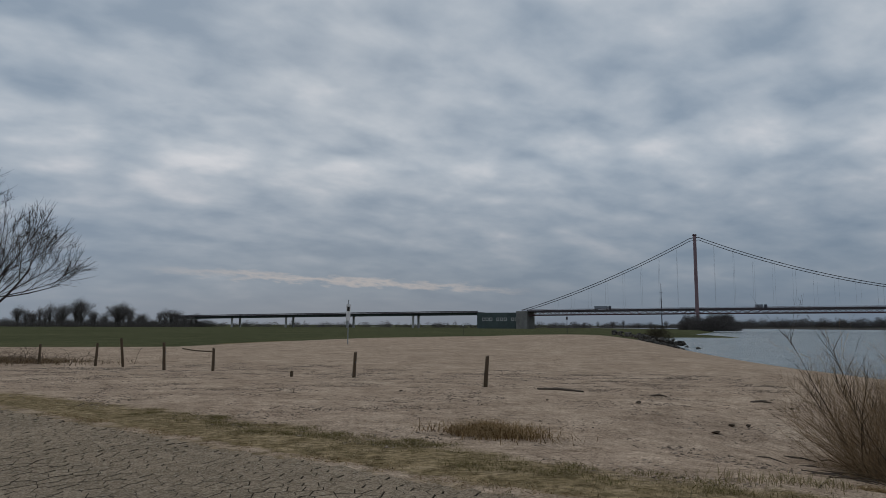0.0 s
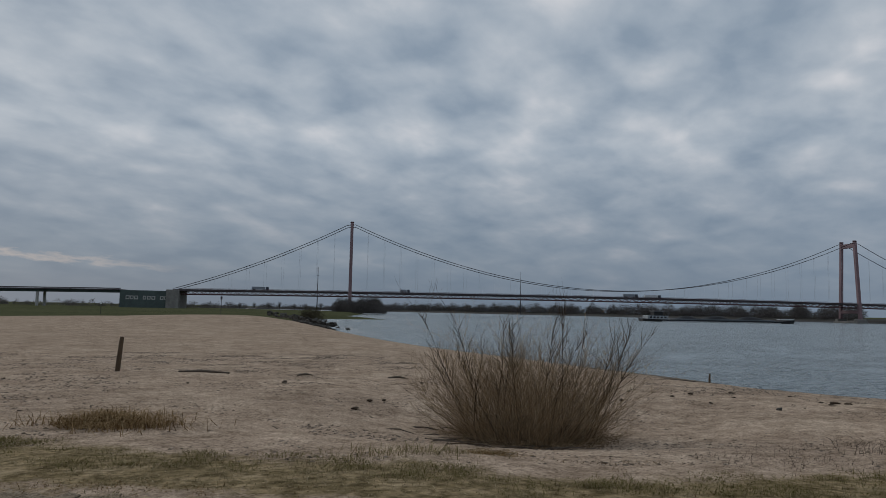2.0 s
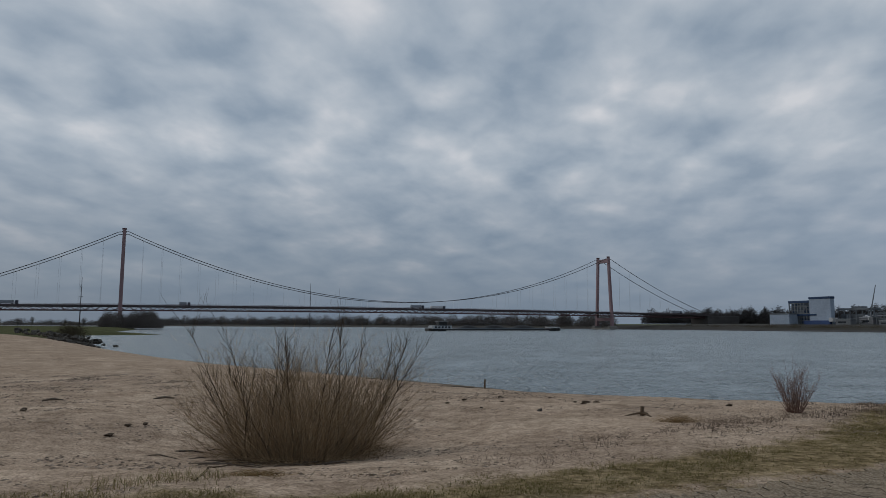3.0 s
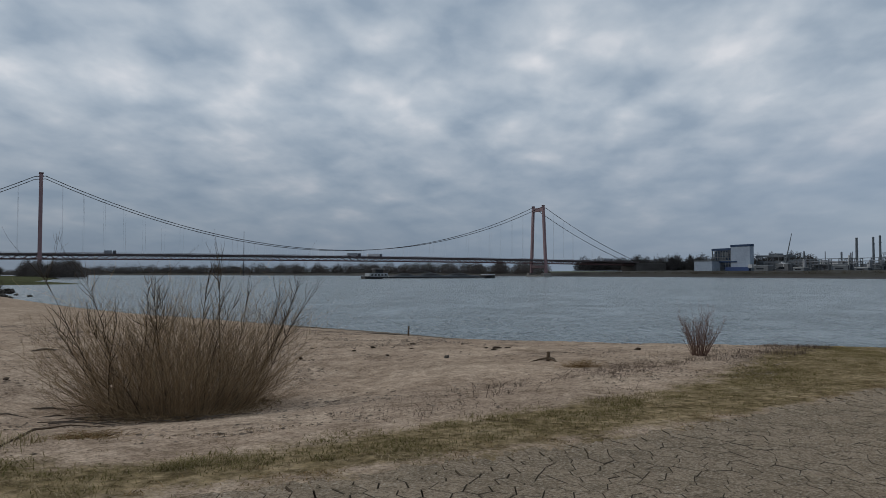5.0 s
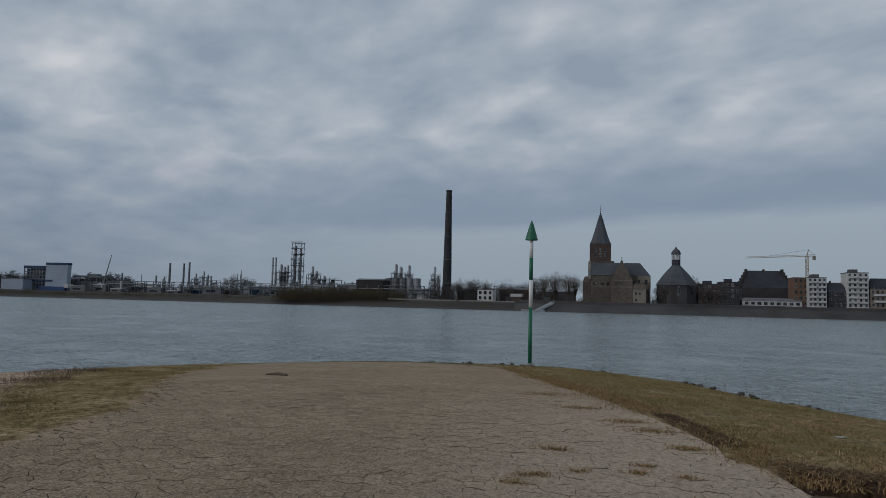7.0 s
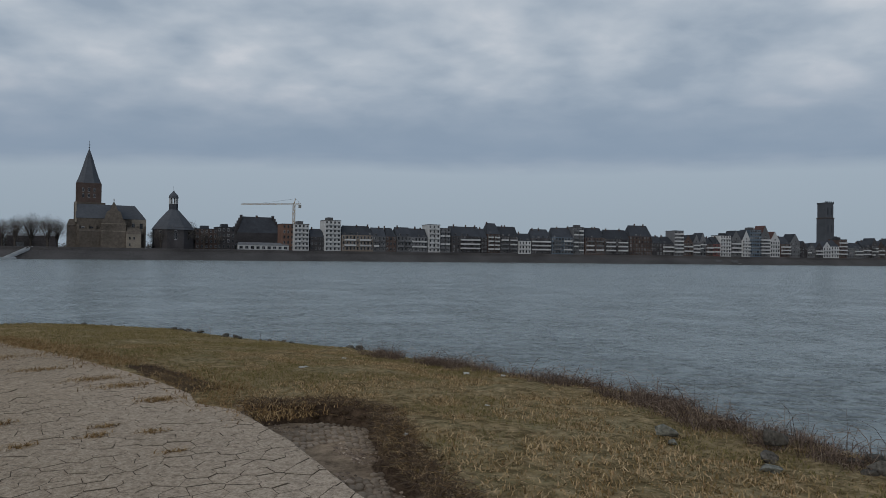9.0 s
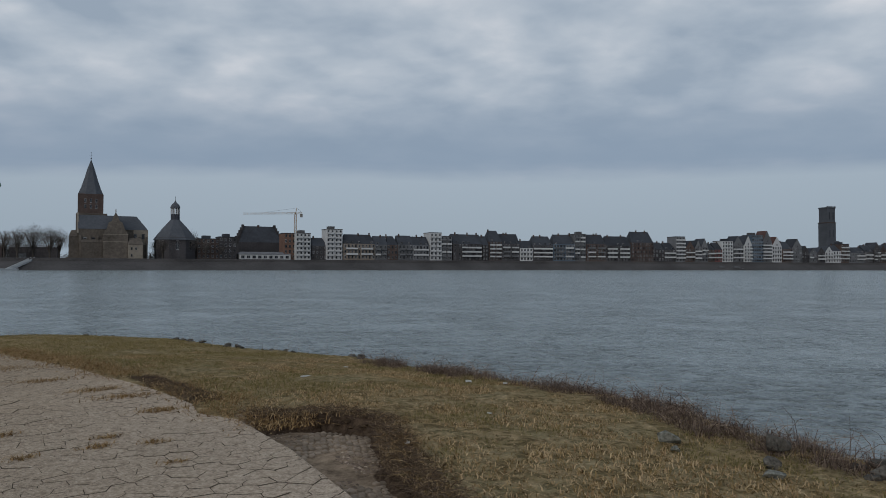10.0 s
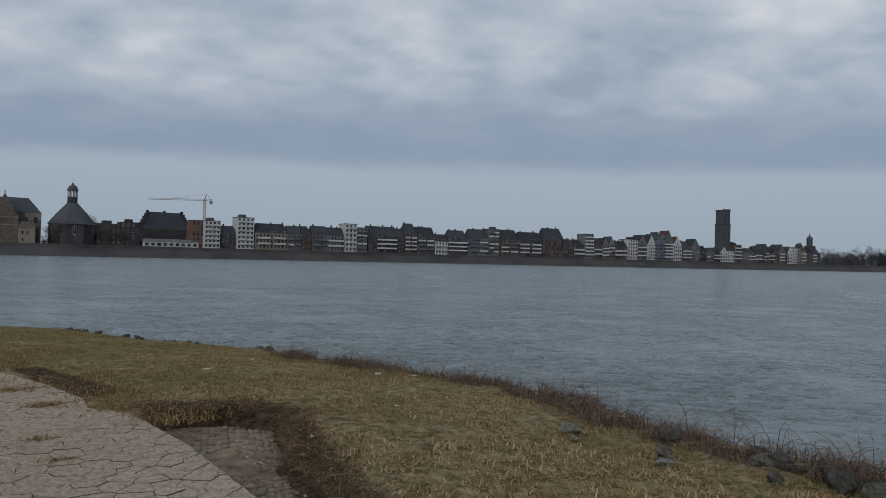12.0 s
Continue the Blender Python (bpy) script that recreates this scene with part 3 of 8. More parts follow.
def build_bridge():
    br = holder("suspension_bridge", pose(0, AXIS, 0), "long red-oxide steel suspension bridge with truss deck over the river", "bridge")
    for tx in (0.0, SPAN):
        bm = bmesh.new()
        box(bm, tx - 6, tx + 6, -17, 17, -5, -0.6, 0.4)
        box(bm, tx - 5, tx + 5, -16, -11, -0.6, 1.6, 0.3)
        box(bm, tx - 5, tx + 5, 11, 16, -0.6, 1.6, 0.3)
        part("tower_footing", bm, M["concrete"], br, "grey concrete footing")
        for s in (-1, 1):
            bm = bmesh.new()
            for z0, z1, wx0, wx1, wy0, wy1 in ((1.6, 79.0, 3.0, 2.6, 3.2, 3.0),):
                y0, y1 = 13.4 * s, 9.2 * s
                lo = [bm.verts.new((tx + a * wx0 / 2, y0 + b * wy0 / 2, z0)) for a, b in ((-1, -1), (1, -1), (1, 1), (-1, 1))]
                hi = [bm.verts.new((tx + a * wx1 / 2, y1 + b * wy1 / 2, z1)) for a, b in ((-1, -1), (1, -1), (1, 1), (-1, 1))]
                for i in range(4):
                    bm.faces.new((lo[i], lo[(i + 1) % 4], hi[(i + 1) % 4], hi[i]))
                bm.faces.new(hi)
                bm.faces.new(lo[::-1])
            bmesh.ops.bevel(bm, geom=[e for e in bm.edges], offset=0.25, segments=1, affect="EDGES")
            leg = part("tower_leg", bm, M["red_steel"], br)
            bm = bmesh.new()
            box(bm, tx - 1.7, tx + 1.7, 9.2 * s - 1.2, 9.2 * s + 1.2, 78.95, 80.3, 0.3)
            part("cable_saddle", bm, M["truss_steel"], leg)
        bm = bmesh.new()
        box(bm, tx - 1.1, tx + 1.1, -8.2, 8.2, 73.2, 77.6, 0.2)
        part("tower_crossbeam", bm, M["red_steel"], br)
        bm = bmesh.new()
        box(bm, tx - 1.1, tx + 1.1, -12.0, 12.0, deck_z(tx) - 9.6, deck_z(tx) - 6.4, 0.2)
        part("tower_crossbeam", bm, M["red_steel"], br)
    # main cables
    for s in (-1, 1):
        pts = [(x, 9.2 * s, cable_z(x)) for x in np.linspace(-SIDE, SPAN + SIDE, 110)]
        v, f = tube(pts, [0.29] * len(pts), 6)
        link_mesh("main_cable", v, f, M["cable"], br, "dark main cable", True)
    # hangers, in close pairs
    cyl = bmesh.new()
    beam(cyl, (0, 0, 0), (0, 0, 1), 0.10, sides=5)
    rope = bpy.data.meshes.new("hanger")
    cyl.to_mesh(rope)
    cyl.free()
    rope.materials.append(M["hanger"])
    for s in (-1, 1):
        for x in np.arange(-SIDE + 15.15, SPAN + SIDE - 10, 15.15):
            if abs(x) < 5 or abs(x - SPAN) < 5:
                continue
            ob = new("hanger", rope)
            ob.parent = br
            z = deck_z(x)
            ob.location, ob.scale = (x, 9.2 * s, z), (1, 1, max(0.5, cable_z(x) - z))
    # deck slab, edge beams and truss
    xs = np.linspace(-SIDE, SPAN + SIDE, 56)

    def ribbon(name, y0, y1, top, thick, mat, label=""):
        verts, faces = [], []
        for x in xs:
            z = deck_z(x) + top
            verts += [(x, y0, z), (x, y1, z), (x, y1, z - thick), (x, y0, z - thick)]
        for i in range(len(xs) - 1):
            for j in range(4):
                a, b = i * 4 + j, i * 4 + (j + 1) % 4
                faces.append((a, a + 4, b + 4, b))
        faces += [(0, 1, 2, 3), tuple(len(verts) - 4 + k for k in (3, 2, 1, 0))]
        return link_mesh(name, verts, faces, mat, br, label)

    ribbon("carriageway", -11.6, 11.6, 0.0, 0.9, M["deck_edge"], "dark asphalt carriageway slab")
    for s in (-1, 1):
        ribbon("deck_fascia", 11.6 * s, 11.9 * s, 0.25, 1.5, M["deck_edge"])
        ribbon("truss_chord", 9.2 * s - 0.4, 9.2 * s + 0.4, -3.6, 0.8, M["truss_steel"])
        ribbon("guard_rail", 11.55 * s, 11.75 * s, 1.15, 0.22, M["truss_steel"])
    half = 3.6
    webs = []
    for sgn in (-1, 1):
        bm = bmesh.new()
        beam(bm, (-half / 2 * sgn, 0, -3.8), (half / 2 * sgn, 0, -0.9), 0.5, 0.5)
        me = bpy.data.meshes.new("truss_diagonal")
        bm.to_mesh(me)
        bm.free()
        me.materials.append(M["truss_steel"])
        webs.append(me)
    for s in (-1, 1):
        for i, x in enumerate(np.arange(-SIDE + half / 2, SPAN + SIDE, half)):
            ob = new("truss_diagonal", webs[i % 2])
            ob.parent = br
            ob.location = (x, 9.2 * s, deck_z(x))
    for x in np.arange(-SIDE + half, SPAN + SIDE, half * 4):
        bm = bmesh.new()
        box(bm, x - 0.3, x + 0.3, -9, 9, deck_z(x) - 4.3, deck_z(x) - 3.6)
        part("floor_beam", bm, M["truss_steel"], br)
    # anchor blocks
    bm = bmesh.new()
    box(bm, -194, -146, -13.5, 13.5, -5, 14.0, 0.3)
    anchor = part("anchor_block", bm, M["green_steel"], br, "dark green-grey anchor block with painted letters")
    bm = bmesh.new()
    box(bm, -156, -145.5, -15.5, 15.5, -5, 15.2, 0.4)
    part("anchor_pier", bm, M["concrete"], br)
    bm = bmesh.new()
    box(bm, 646, 700, -13.5, 13.5, -5, 14.2, 0.4)
    part("anchor_block", bm, M["quay_stone"], br, "dark weathered concrete anchor block")
    # graffiti: plain bars of the letters' size
    for i, w in enumerate((3.1, 2.8, 3.0, 0, 2.6, 2.7, 3.0, 0, 2.8, 2.8, 2.6, 1.0)):
        if not w:
            continue
        x = -189 + i * 3.5
        bm = bmesh.new()
        box(bm, x, x + w, -13.56, -13.5, 6.2, 6.9)
        box(bm, x, x + 0.6, -13.56, -13.5, 6.9, 9.3)
        if w > 2:
            box(bm, x + w - 0.6, x + w, -13.56, -13.5, 6.9, 9.3)
            box(bm, x + 0.6, x + w - 0.6, -13.56, -13.5, 8.7, 9.3)
        part("painted_letter", bm, M["pale_concrete"], anchor, "faded white painted letter")


build_bridge()


def build_viaduct():
    via = holder("approach_viaduct", pose(0, AXIS, 0), "low steel girder viaduct carrying the road over meadows", "bridge")
    xs = np.linspace(-552, -194, 18)

    def top(x):
        return 14.4 - 3.6 * ((-194 - x) / 346) ** 1.2

    for name, y0, y1, off, thick, mat in (("carriageway", -11.5, 11.5, 0.2, 0.8, M["deck_edge"]), ("girder", -9.0, -7.8, -0.6, 1.9, M["green_steel"]), ("girder", 7.8, 9.0, -0.6, 1.9, M["green_steel"]), ("railing", -11.5, -11.35, 1.3, 0.9, M["deck_edge"])):
        verts, faces = [], []
        for x in xs:
            z = top(x) + off
            verts += [(x, y0, z), (x, y1, z), (x, y1, z - thick), (x, y0, z - thick)]
        for i in range(len(xs) - 1):
            for j in range(4):
                a, b = i * 4 + j, i * 4 + (j + 1) % 4
                faces.append((a, a + 4, b + 4, b))
        faces += [(0, 1, 2, 3), tuple(len(verts) - 4 + k for k in (3, 2, 1, 0))]
        link_mesh(name, verts, faces, mat, via)
    for x in (-262, -335, -408, -477):
        for y in (-7, 7):
            bm = bmesh.new()
            beam(bm, (x, y, -3), (x, y, top(x) - 2.4), 2.2, sides=10)
            part("pier", bm, M["pale_concrete"], via, "pale round concrete pier")


build_viaduct()


def build_lorry(x, lane, length, colour):
    z = deck_z(x)
    lorry = holder("lorry", pose(x, AXIS + lane, z), f"{colour} lorry driving on the bridge deck", "lorry", "lorries on the bridge")
    mat = M["lorry_" + colour]
    bm = bmesh.new()
    box(bm, 0, length, -1.25, 1.25, 1.0, 3.5, 0.08)
    part("trailer", bm, mat, lorry)
    bm = bmesh.new()
    box(bm, length + 0.7, length + 3.0, -1.2, 1.2, 0.6, 3.5, 0.2)
    part("cab", bm, M["lorry_dark"], lorry)
    for wx in (1.2, 2.5, length - 1, length + 2.2):
        for s in (-1, 1):
            bm = bmesh.new()
            beam(bm, (wx, s * 0.95, 0.5), (wx, s * 1.25, 0.5), 1.0, sides=12)
            part("wheel", bm, M["black_paint"], lorry)


M["lorry_white"] = worn("lorry_white", (0.55, 0.56, 0.58), 0.5, grain=1, stain=0.2, spread=0.08, relief=0)
M["lorry_grey"] = worn("lorry_grey", (0.22, 0.24, 0.27), 0.5, grain=1, stain=0.2, spread=0.08, relief=0)
M["lorry_dark"] = worn("lorry_dark", (0.07, 0.08, 0.10), 0.4, grain=1, stain=0.2, spread=0.08, relief=0)
build_lorry(-86, -6, 11.5, "grey")
build_lorry(258, -6, 11, "grey")
build_lorry(285, 6, 13, "white")
build_lorry(596, -6, 12, "grey")
build_lorry(46, 6, 6, "grey")

# ---- trees and thickets ----
def twig_crown(rng, n, height, spread, base, thick=0.09):
    """Loose thin twigs that together make the uneven crown of a leafless tree."""
    v, f = [], []
    off = Vector((rng.uniform(0, 90), rng.uniform(0, 90), rng.uniform(0, 90)))
    cz, rz = (height + base) / 2, (height - base) / 2
    for _ in range(n):
        d = Vector((rng.gauss(0, 1), rng.gauss(0, 1), rng.gauss(0.1, 1))).normalized()
        r = rng.random() ** 0.55 * (0.80 + 0.42 * noise.noise(d * 1.7 + off))
        p = Vector((d.x * r * spread, d.y * r * spread, cz + d.z * r * rz))
        g = (p - Vector((0, 0, base * 0.5))).normalized()
        g = (g * 0.8 + Vector((rng.gauss(0, 0.9), rng.gauss(0, 0.9), rng.gauss(0.1, 0.75)))).normalized()
        ln = rng.uniform(0.05, 0.13) * height
        side = g.cross(Vector((rng.gauss(0, 1), rng.gauss(0, 1), rng.gauss(0, 1)))).normalized()
        k = len(v)
        w = thick * rng.uniform(0.6, 1.3)
        mid = p + g * ln * 0.5 + side * ln * rng.uniform(-0.08, 0.08)
        v += [p + side * w, p - side * w, mid + side * w * 0.7, mid - side * w * 0.7, p + g * ln]
        f += [(k, k + 1, k + 3, k + 2), (k + 2, k + 3, k + 4)]
    return v, f


def brush(rng, n, height, spread, thick, at):
    """Loose upright twigs that fill a clump from the ground to an uneven top."""
    v, f = [], []
    for _ in range(n):
        a, r = rng.uniform(0, 2 * math.pi), math.sqrt(rng.random())
        x, y = math.cos(a) * r * spread, math.sin(a) * r * spread
        q = (at + Vector((x, y, 0))) * (0.9 / spread)
        top = height * (1 - 0.55 * r * r) * (0.82 + 0.34 * noise.noise(q) + 0.16 * noise.noise(q * 3.1))
        ln = rng.uniform(0.07, 0.16) * height
        p = Vector((x, y, max(0.0, top * rng.random() ** 0.62 - ln)))
        g = Vector((x / spread * 0.5 + rng.gauss(0, 0.7), y / spread * 0.5 + rng.gauss(0, 0.7), rng.uniform(0.1, 1))).normalized()
        side = g.cross(Vector((rng.gauss(0, 1), rng.gauss(0, 1), 0.1))).normalized()
        k = len(v)
        w = thick * rng.uniform(0.5, 1.2)
        mid = p + g * ln * 0.5 + side * ln * rng.uniform(-0.08, 0.08)
        v += [p + side * w, p - side * w, mid + side * w * 0.7, mid - side * w * 0.7, p + g * ln]
        f += [(k, k + 1, k + 3, k + 2), (k + 2, k + 3, k + 4)]
    return v, f


def limbs(rng, height, base, spread, n, r0):
    v, f = [], []
    for i in range(n):
        a = 2 * math.pi * (i + rng.random() * 0.7) / n
        reach = spread * rng.uniform(0.35, 0.75)
        z1 = height * rng.uniform(0.62, 0.9)
        z0 = base * rng.uniform(0.55, 1.0)
        pts = [Vector((0, 0, z0)), Vector((math.cos(a) * reach * 0.35, math.sin(a) * reach * 0.35, z0 + (z1 - z0) * 0.5)), Vector((math.cos(a) * reach, math.sin(a) * reach, z1))]
        tv, tf = tube(pts, [r0 * 0.55, r0 * 0.34, r0 * 0.08], 5)
        k = len(v)
        v += tv
        f += [tuple(j + k for j in q) for q in tf]
    return v, f


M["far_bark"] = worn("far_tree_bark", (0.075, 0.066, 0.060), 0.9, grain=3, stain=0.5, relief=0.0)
# twig greys lightened: the pale haze of distance is in the colour
M["far_twigs"] = island_varied("hazed_leafless_twigs", [(0.080, 0.073, 0.070), (0.125, 0.112, 0.105), (0.175, 0.156, 0.144)])
M["dark_twigs"] = island_varied("dark_leafless_twigs", [(0.045, 0.043, 0.045), (0.070, 0.066, 0.066), (0.10, 0.095, 0.094)])
M["brown_twigs"] = island_varied("brown_scrub_twigs", [(0.052, 0.043, 0.030), (0.080, 0.066, 0.044), (0.108, 0.090, 0.060)])


def tree_kinds():
    kinds = []
    for seed, spread, n in ((3, 0.38, 2000), (8, 0.33, 1700), (15, 0.44, 2200), (21, 0.27, 1500)):
        rng = random.Random(seed)
        h, base = 9.2, 1.7
        tv, tf = tube([(0, 0, -0.6), (0.05, 0, base), (0.1, 0.05, h * 0.72)], [0.30, 0.22, 0.05], 7)
        lv, lf = limbs(rng, h, base, spread * h, 9, 0.3)
        k = len(tv)
        trunk = bpy.data.meshes.new("trunk")
        trunk.from_pydata([tuple(p) for p in tv + lv], [], tf + [tuple(i + k for i in q) for q in lf])
        trunk.materials.append(M["far_bark"])
        cv, cf = twig_crown(rng, n, h, spread * h, base * 0.8 + 0.5, 0.019)
        crown = bpy.data.meshes.new("crown")
        crown.from_pydata([tuple(p) for p in cv], [], cf)
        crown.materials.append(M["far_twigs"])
        kinds.append((trunk, crown))
    return kinds


TREES = tree_kinds()


def far_tree(x, y, z, height, kind=0, wide=1.0, group="bare trees along the river", label="leafless winter tree with a fine dark crown"):
    t = holder("tree", pose(x, y, z, 0, 0, (x * 37 + y * 53) % 360), label, "tree", group)
    for name, me in zip(("trunk", "crown"), TREES[kind % 4]):
        ob = new(name, me)
        ob.parent = t
        s = height / 10
        ob.scale = (s * wide, s * wide, s)
    return t


def thicket(name, spots, material, label, n=260, category="woods", thick=0.16):
    """Uncountable far woods or scrub: spots of (x, y, z, height, spread)."""
    rng = random.Random(len(spots) * 7 + int(abs(spots[0][0])))
    pile = Pile()
    for x, y, z, h, s in spots:
        v, f = brush(rng, n, h, s, thick, Vector((x, y, 0)))
        pile.add([p + Vector((x, y, z)) for p in v], f)
    return tagged(pile.link(name, material), label, category, kind="stuff")


def along(line, step, rng, jitter):
    pts = [Vector(p) for p in line]
    for a, b in zip(pts, pts[1:]):
        n = max(1, int((b - a).length / step))
        for i in range(n):
            p = a.lerp(b, (i + rng.random()) / n)
            yield p.x + rng.uniform(-jitter, jitter), p.y + rng.uniform(-jitter, jitter)


def build_far_woods():
    rng = random.Random(11)
    spots = [(x, y, 1.0, rng.uniform(16, 26), rng.uniform(9, 14)) for x, y in along([(560, 680), (540, 800), (470, 1060), (300, 1360), (60, 1610)], 6, rng, 14)]
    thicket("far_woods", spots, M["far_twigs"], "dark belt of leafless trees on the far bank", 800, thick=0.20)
    spots = [(x, y, 5.0, rng.uniform(19, 27), rng.uniform(8, 12)) for x, y in along([(670, 740), (705, 670), (728, 590), (735, 480), (725, 430)], 3.4, rng, 10)]
    thicket("wooded_hill", spots, M["dark_twigs"], "dense dark wood beyond the bridge end", 900, thick=0.27)
    spots = [(x, y, -0.6, rng.uniform(6, 13), rng.uniform(5, 9)) for x, y in along([(-558, 405), (-513, 462), (-470, 505), (-452, 522)], 2.6, rng, 10)]
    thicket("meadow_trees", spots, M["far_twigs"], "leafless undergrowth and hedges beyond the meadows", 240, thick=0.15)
    for i in range(44):
        az, d = radians(-53 + 12.8 * (i + rng.uniform(-1.4, 1.4)) / 43), rng.uniform(690, 850)
        el = (1.75 if i < 28 else 1.2) * rng.choice((0.35, 0.5, 0.65, 0.8, 0.95, 1.1)) * rng.uniform(0.9, 1.1)
        far_tree(d * math.sin(az), d * math.cos(az), -1.0, d * math.tan(radians(el if i != 16 else 2.3)) + 2.6, i, rng.uniform(0.8, 1.6) if i != 16 else 0.6, "trees beyond the meadow")
    spots = []
    for i in range(90):
        az, d = radians(-54 + 14.5 * (i + rng.random()) / 90), rng.uniform(800, 880)
        spots.append((d * math.sin(az), d * math.cos(az), -1.0, rng.uniform(8, 15), rng.uniform(6, 11)))
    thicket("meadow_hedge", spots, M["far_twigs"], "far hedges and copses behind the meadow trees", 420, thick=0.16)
    spots = [(x, y, -0.8, rng.uniform(7, 13), rng.uniform(7, 11)) for x, y in along([(-300, 1000), (-120, 1150), (60, 1500), (330, 1700)], 6, rng, 16)]
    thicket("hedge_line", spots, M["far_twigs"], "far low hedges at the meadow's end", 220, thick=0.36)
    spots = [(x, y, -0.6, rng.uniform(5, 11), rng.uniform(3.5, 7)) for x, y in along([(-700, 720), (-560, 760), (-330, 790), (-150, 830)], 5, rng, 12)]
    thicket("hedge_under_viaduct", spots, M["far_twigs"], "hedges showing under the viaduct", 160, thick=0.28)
    for i in range(9):
        far_tree(-140 + i * 17 + (i * 7) % 5, 900 - i * 6, -1.0, 9 + (i * 5) % 4, i, 1.15, "row of small round trees")
    spots = [(x, y, 3.0, rng.uniform(7, 13), rng.uniform(7, 10)) for x, y in along([(640, 470), (640, 330), (625, 230), (590, 110), (560, 20), (545, -60), (530, -150)], 5, rng, 10)]
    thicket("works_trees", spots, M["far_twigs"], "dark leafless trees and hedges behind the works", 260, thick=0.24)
    # thickets on the near bank before and below the first tower
    spots = [(rng.uniform(-12, -7.5), rng.uniform(174, 182), -2.0, rng.uniform(4.0, 5.9), rng.uniform(1.4, 2.3)) for _ in range(9)]
    thicket("bank_scrub", spots, M["brown_twigs"], "brown leafless scrub on the rocky groyne", 520, "scrub", 0.03)
    spots = [(rng.uniform(-9, 25), rng.uniform(548, 585), -1.6, rng.uniform(14, 18), rng.uniform(5, 8)) for _ in range(26)]
    thicket("tower_scrub", spots, M["far_twigs"], "dense dark thicket below the bridge tower", 2000, "scrub", 0.075)
    # trees by the church and further along the quay
    for i, (x, y, h, w) in enumerate(((458, -20, 20, 1.2), (462, -28, 22, 1.2), (457, -36, 21, 1.2), (466, -14, 18, 1.2), (470, -42, 19, 1.1), (500, 40, 16, 1.3), (503, 30, 17, 1.3), (497, 20, 15, 1.3), (506, 8, 14, 1.2), (495, 2, 12, 1.1), (510, -6, 15, 1.2), (520, 46, 14, 1.2), (459, -95, 14, 1.1), (452, -117, 13, 1.2), (490, -124, 23, 0.8), (495, -147, 20, 0.7), (447, -96, 15, 1.2), (446, -103, 18, 1.1), (448, -112, 16, 1.2), (446, -122, 14, 1.2), (447, -132, 12, 1.3))):
        far_tree(x, y, 4.4, h, i, w, "bare trees on the quay")
    spots = [(x, y, 4.0, rng.uniform(20, 27), rng.uniform(10, 14)) for x, y in along([(287, -830), (272, -890), (266, -912)], 8, rng, 7)]
    spots += [(x, y, 4.0, rng.uniform(25, 33), rng.uniform(9, 12)) for x, y in along([(262, -925), (244, -985), (222, -1050), (200, -1120)], 6, rng, 7)]
    thicket("quay_trees", spots, M["dark_twigs"], "tall leafless trees at the end of the quay", 800, thick=0.2)
    spots = [(rng.uniform(492, 512), y, 3.5, rng.uniform(14, 22), rng.uniform(5, 8)) for y in np.arange(-34, 62, 2.4)]
    spots += [(rng.uniform(449, 456), y, 3.5, rng.uniform(5, 10), rng.uniform(3, 4)) for y in np.arange(-140, -92, 2.6)]
    thicket("quay_thicket", spots, M["dark_twigs"], "dense dark leafless trees behind the quay wall", 420, thick=0.09)
    spots = [(rng.uniform(462, 484), y, 0.0, rng.uniform(11, 16), rng.uniform(6, 9)) for y in np.arange(78, 164, 1.8)]
    thicket("works_scrub", spots, M["brown_twigs"], "brown willow scrub on the bank before the works", 820, "scrub", 0.11)
    spots = [(x, y, 0.5, rng.uniform(2.5, 5.5), rng.uniform(3, 5)) for x, y in along([(480, 160), (492, 232), (518, 380), (535, 470), (540, 560)], 3.5, rng, 4)]
    thicket("bank_bushes", spots, M["brown_twigs"], "low brown bushes along the works bank", 130, "scrub", 0.12)


build_far_woods()


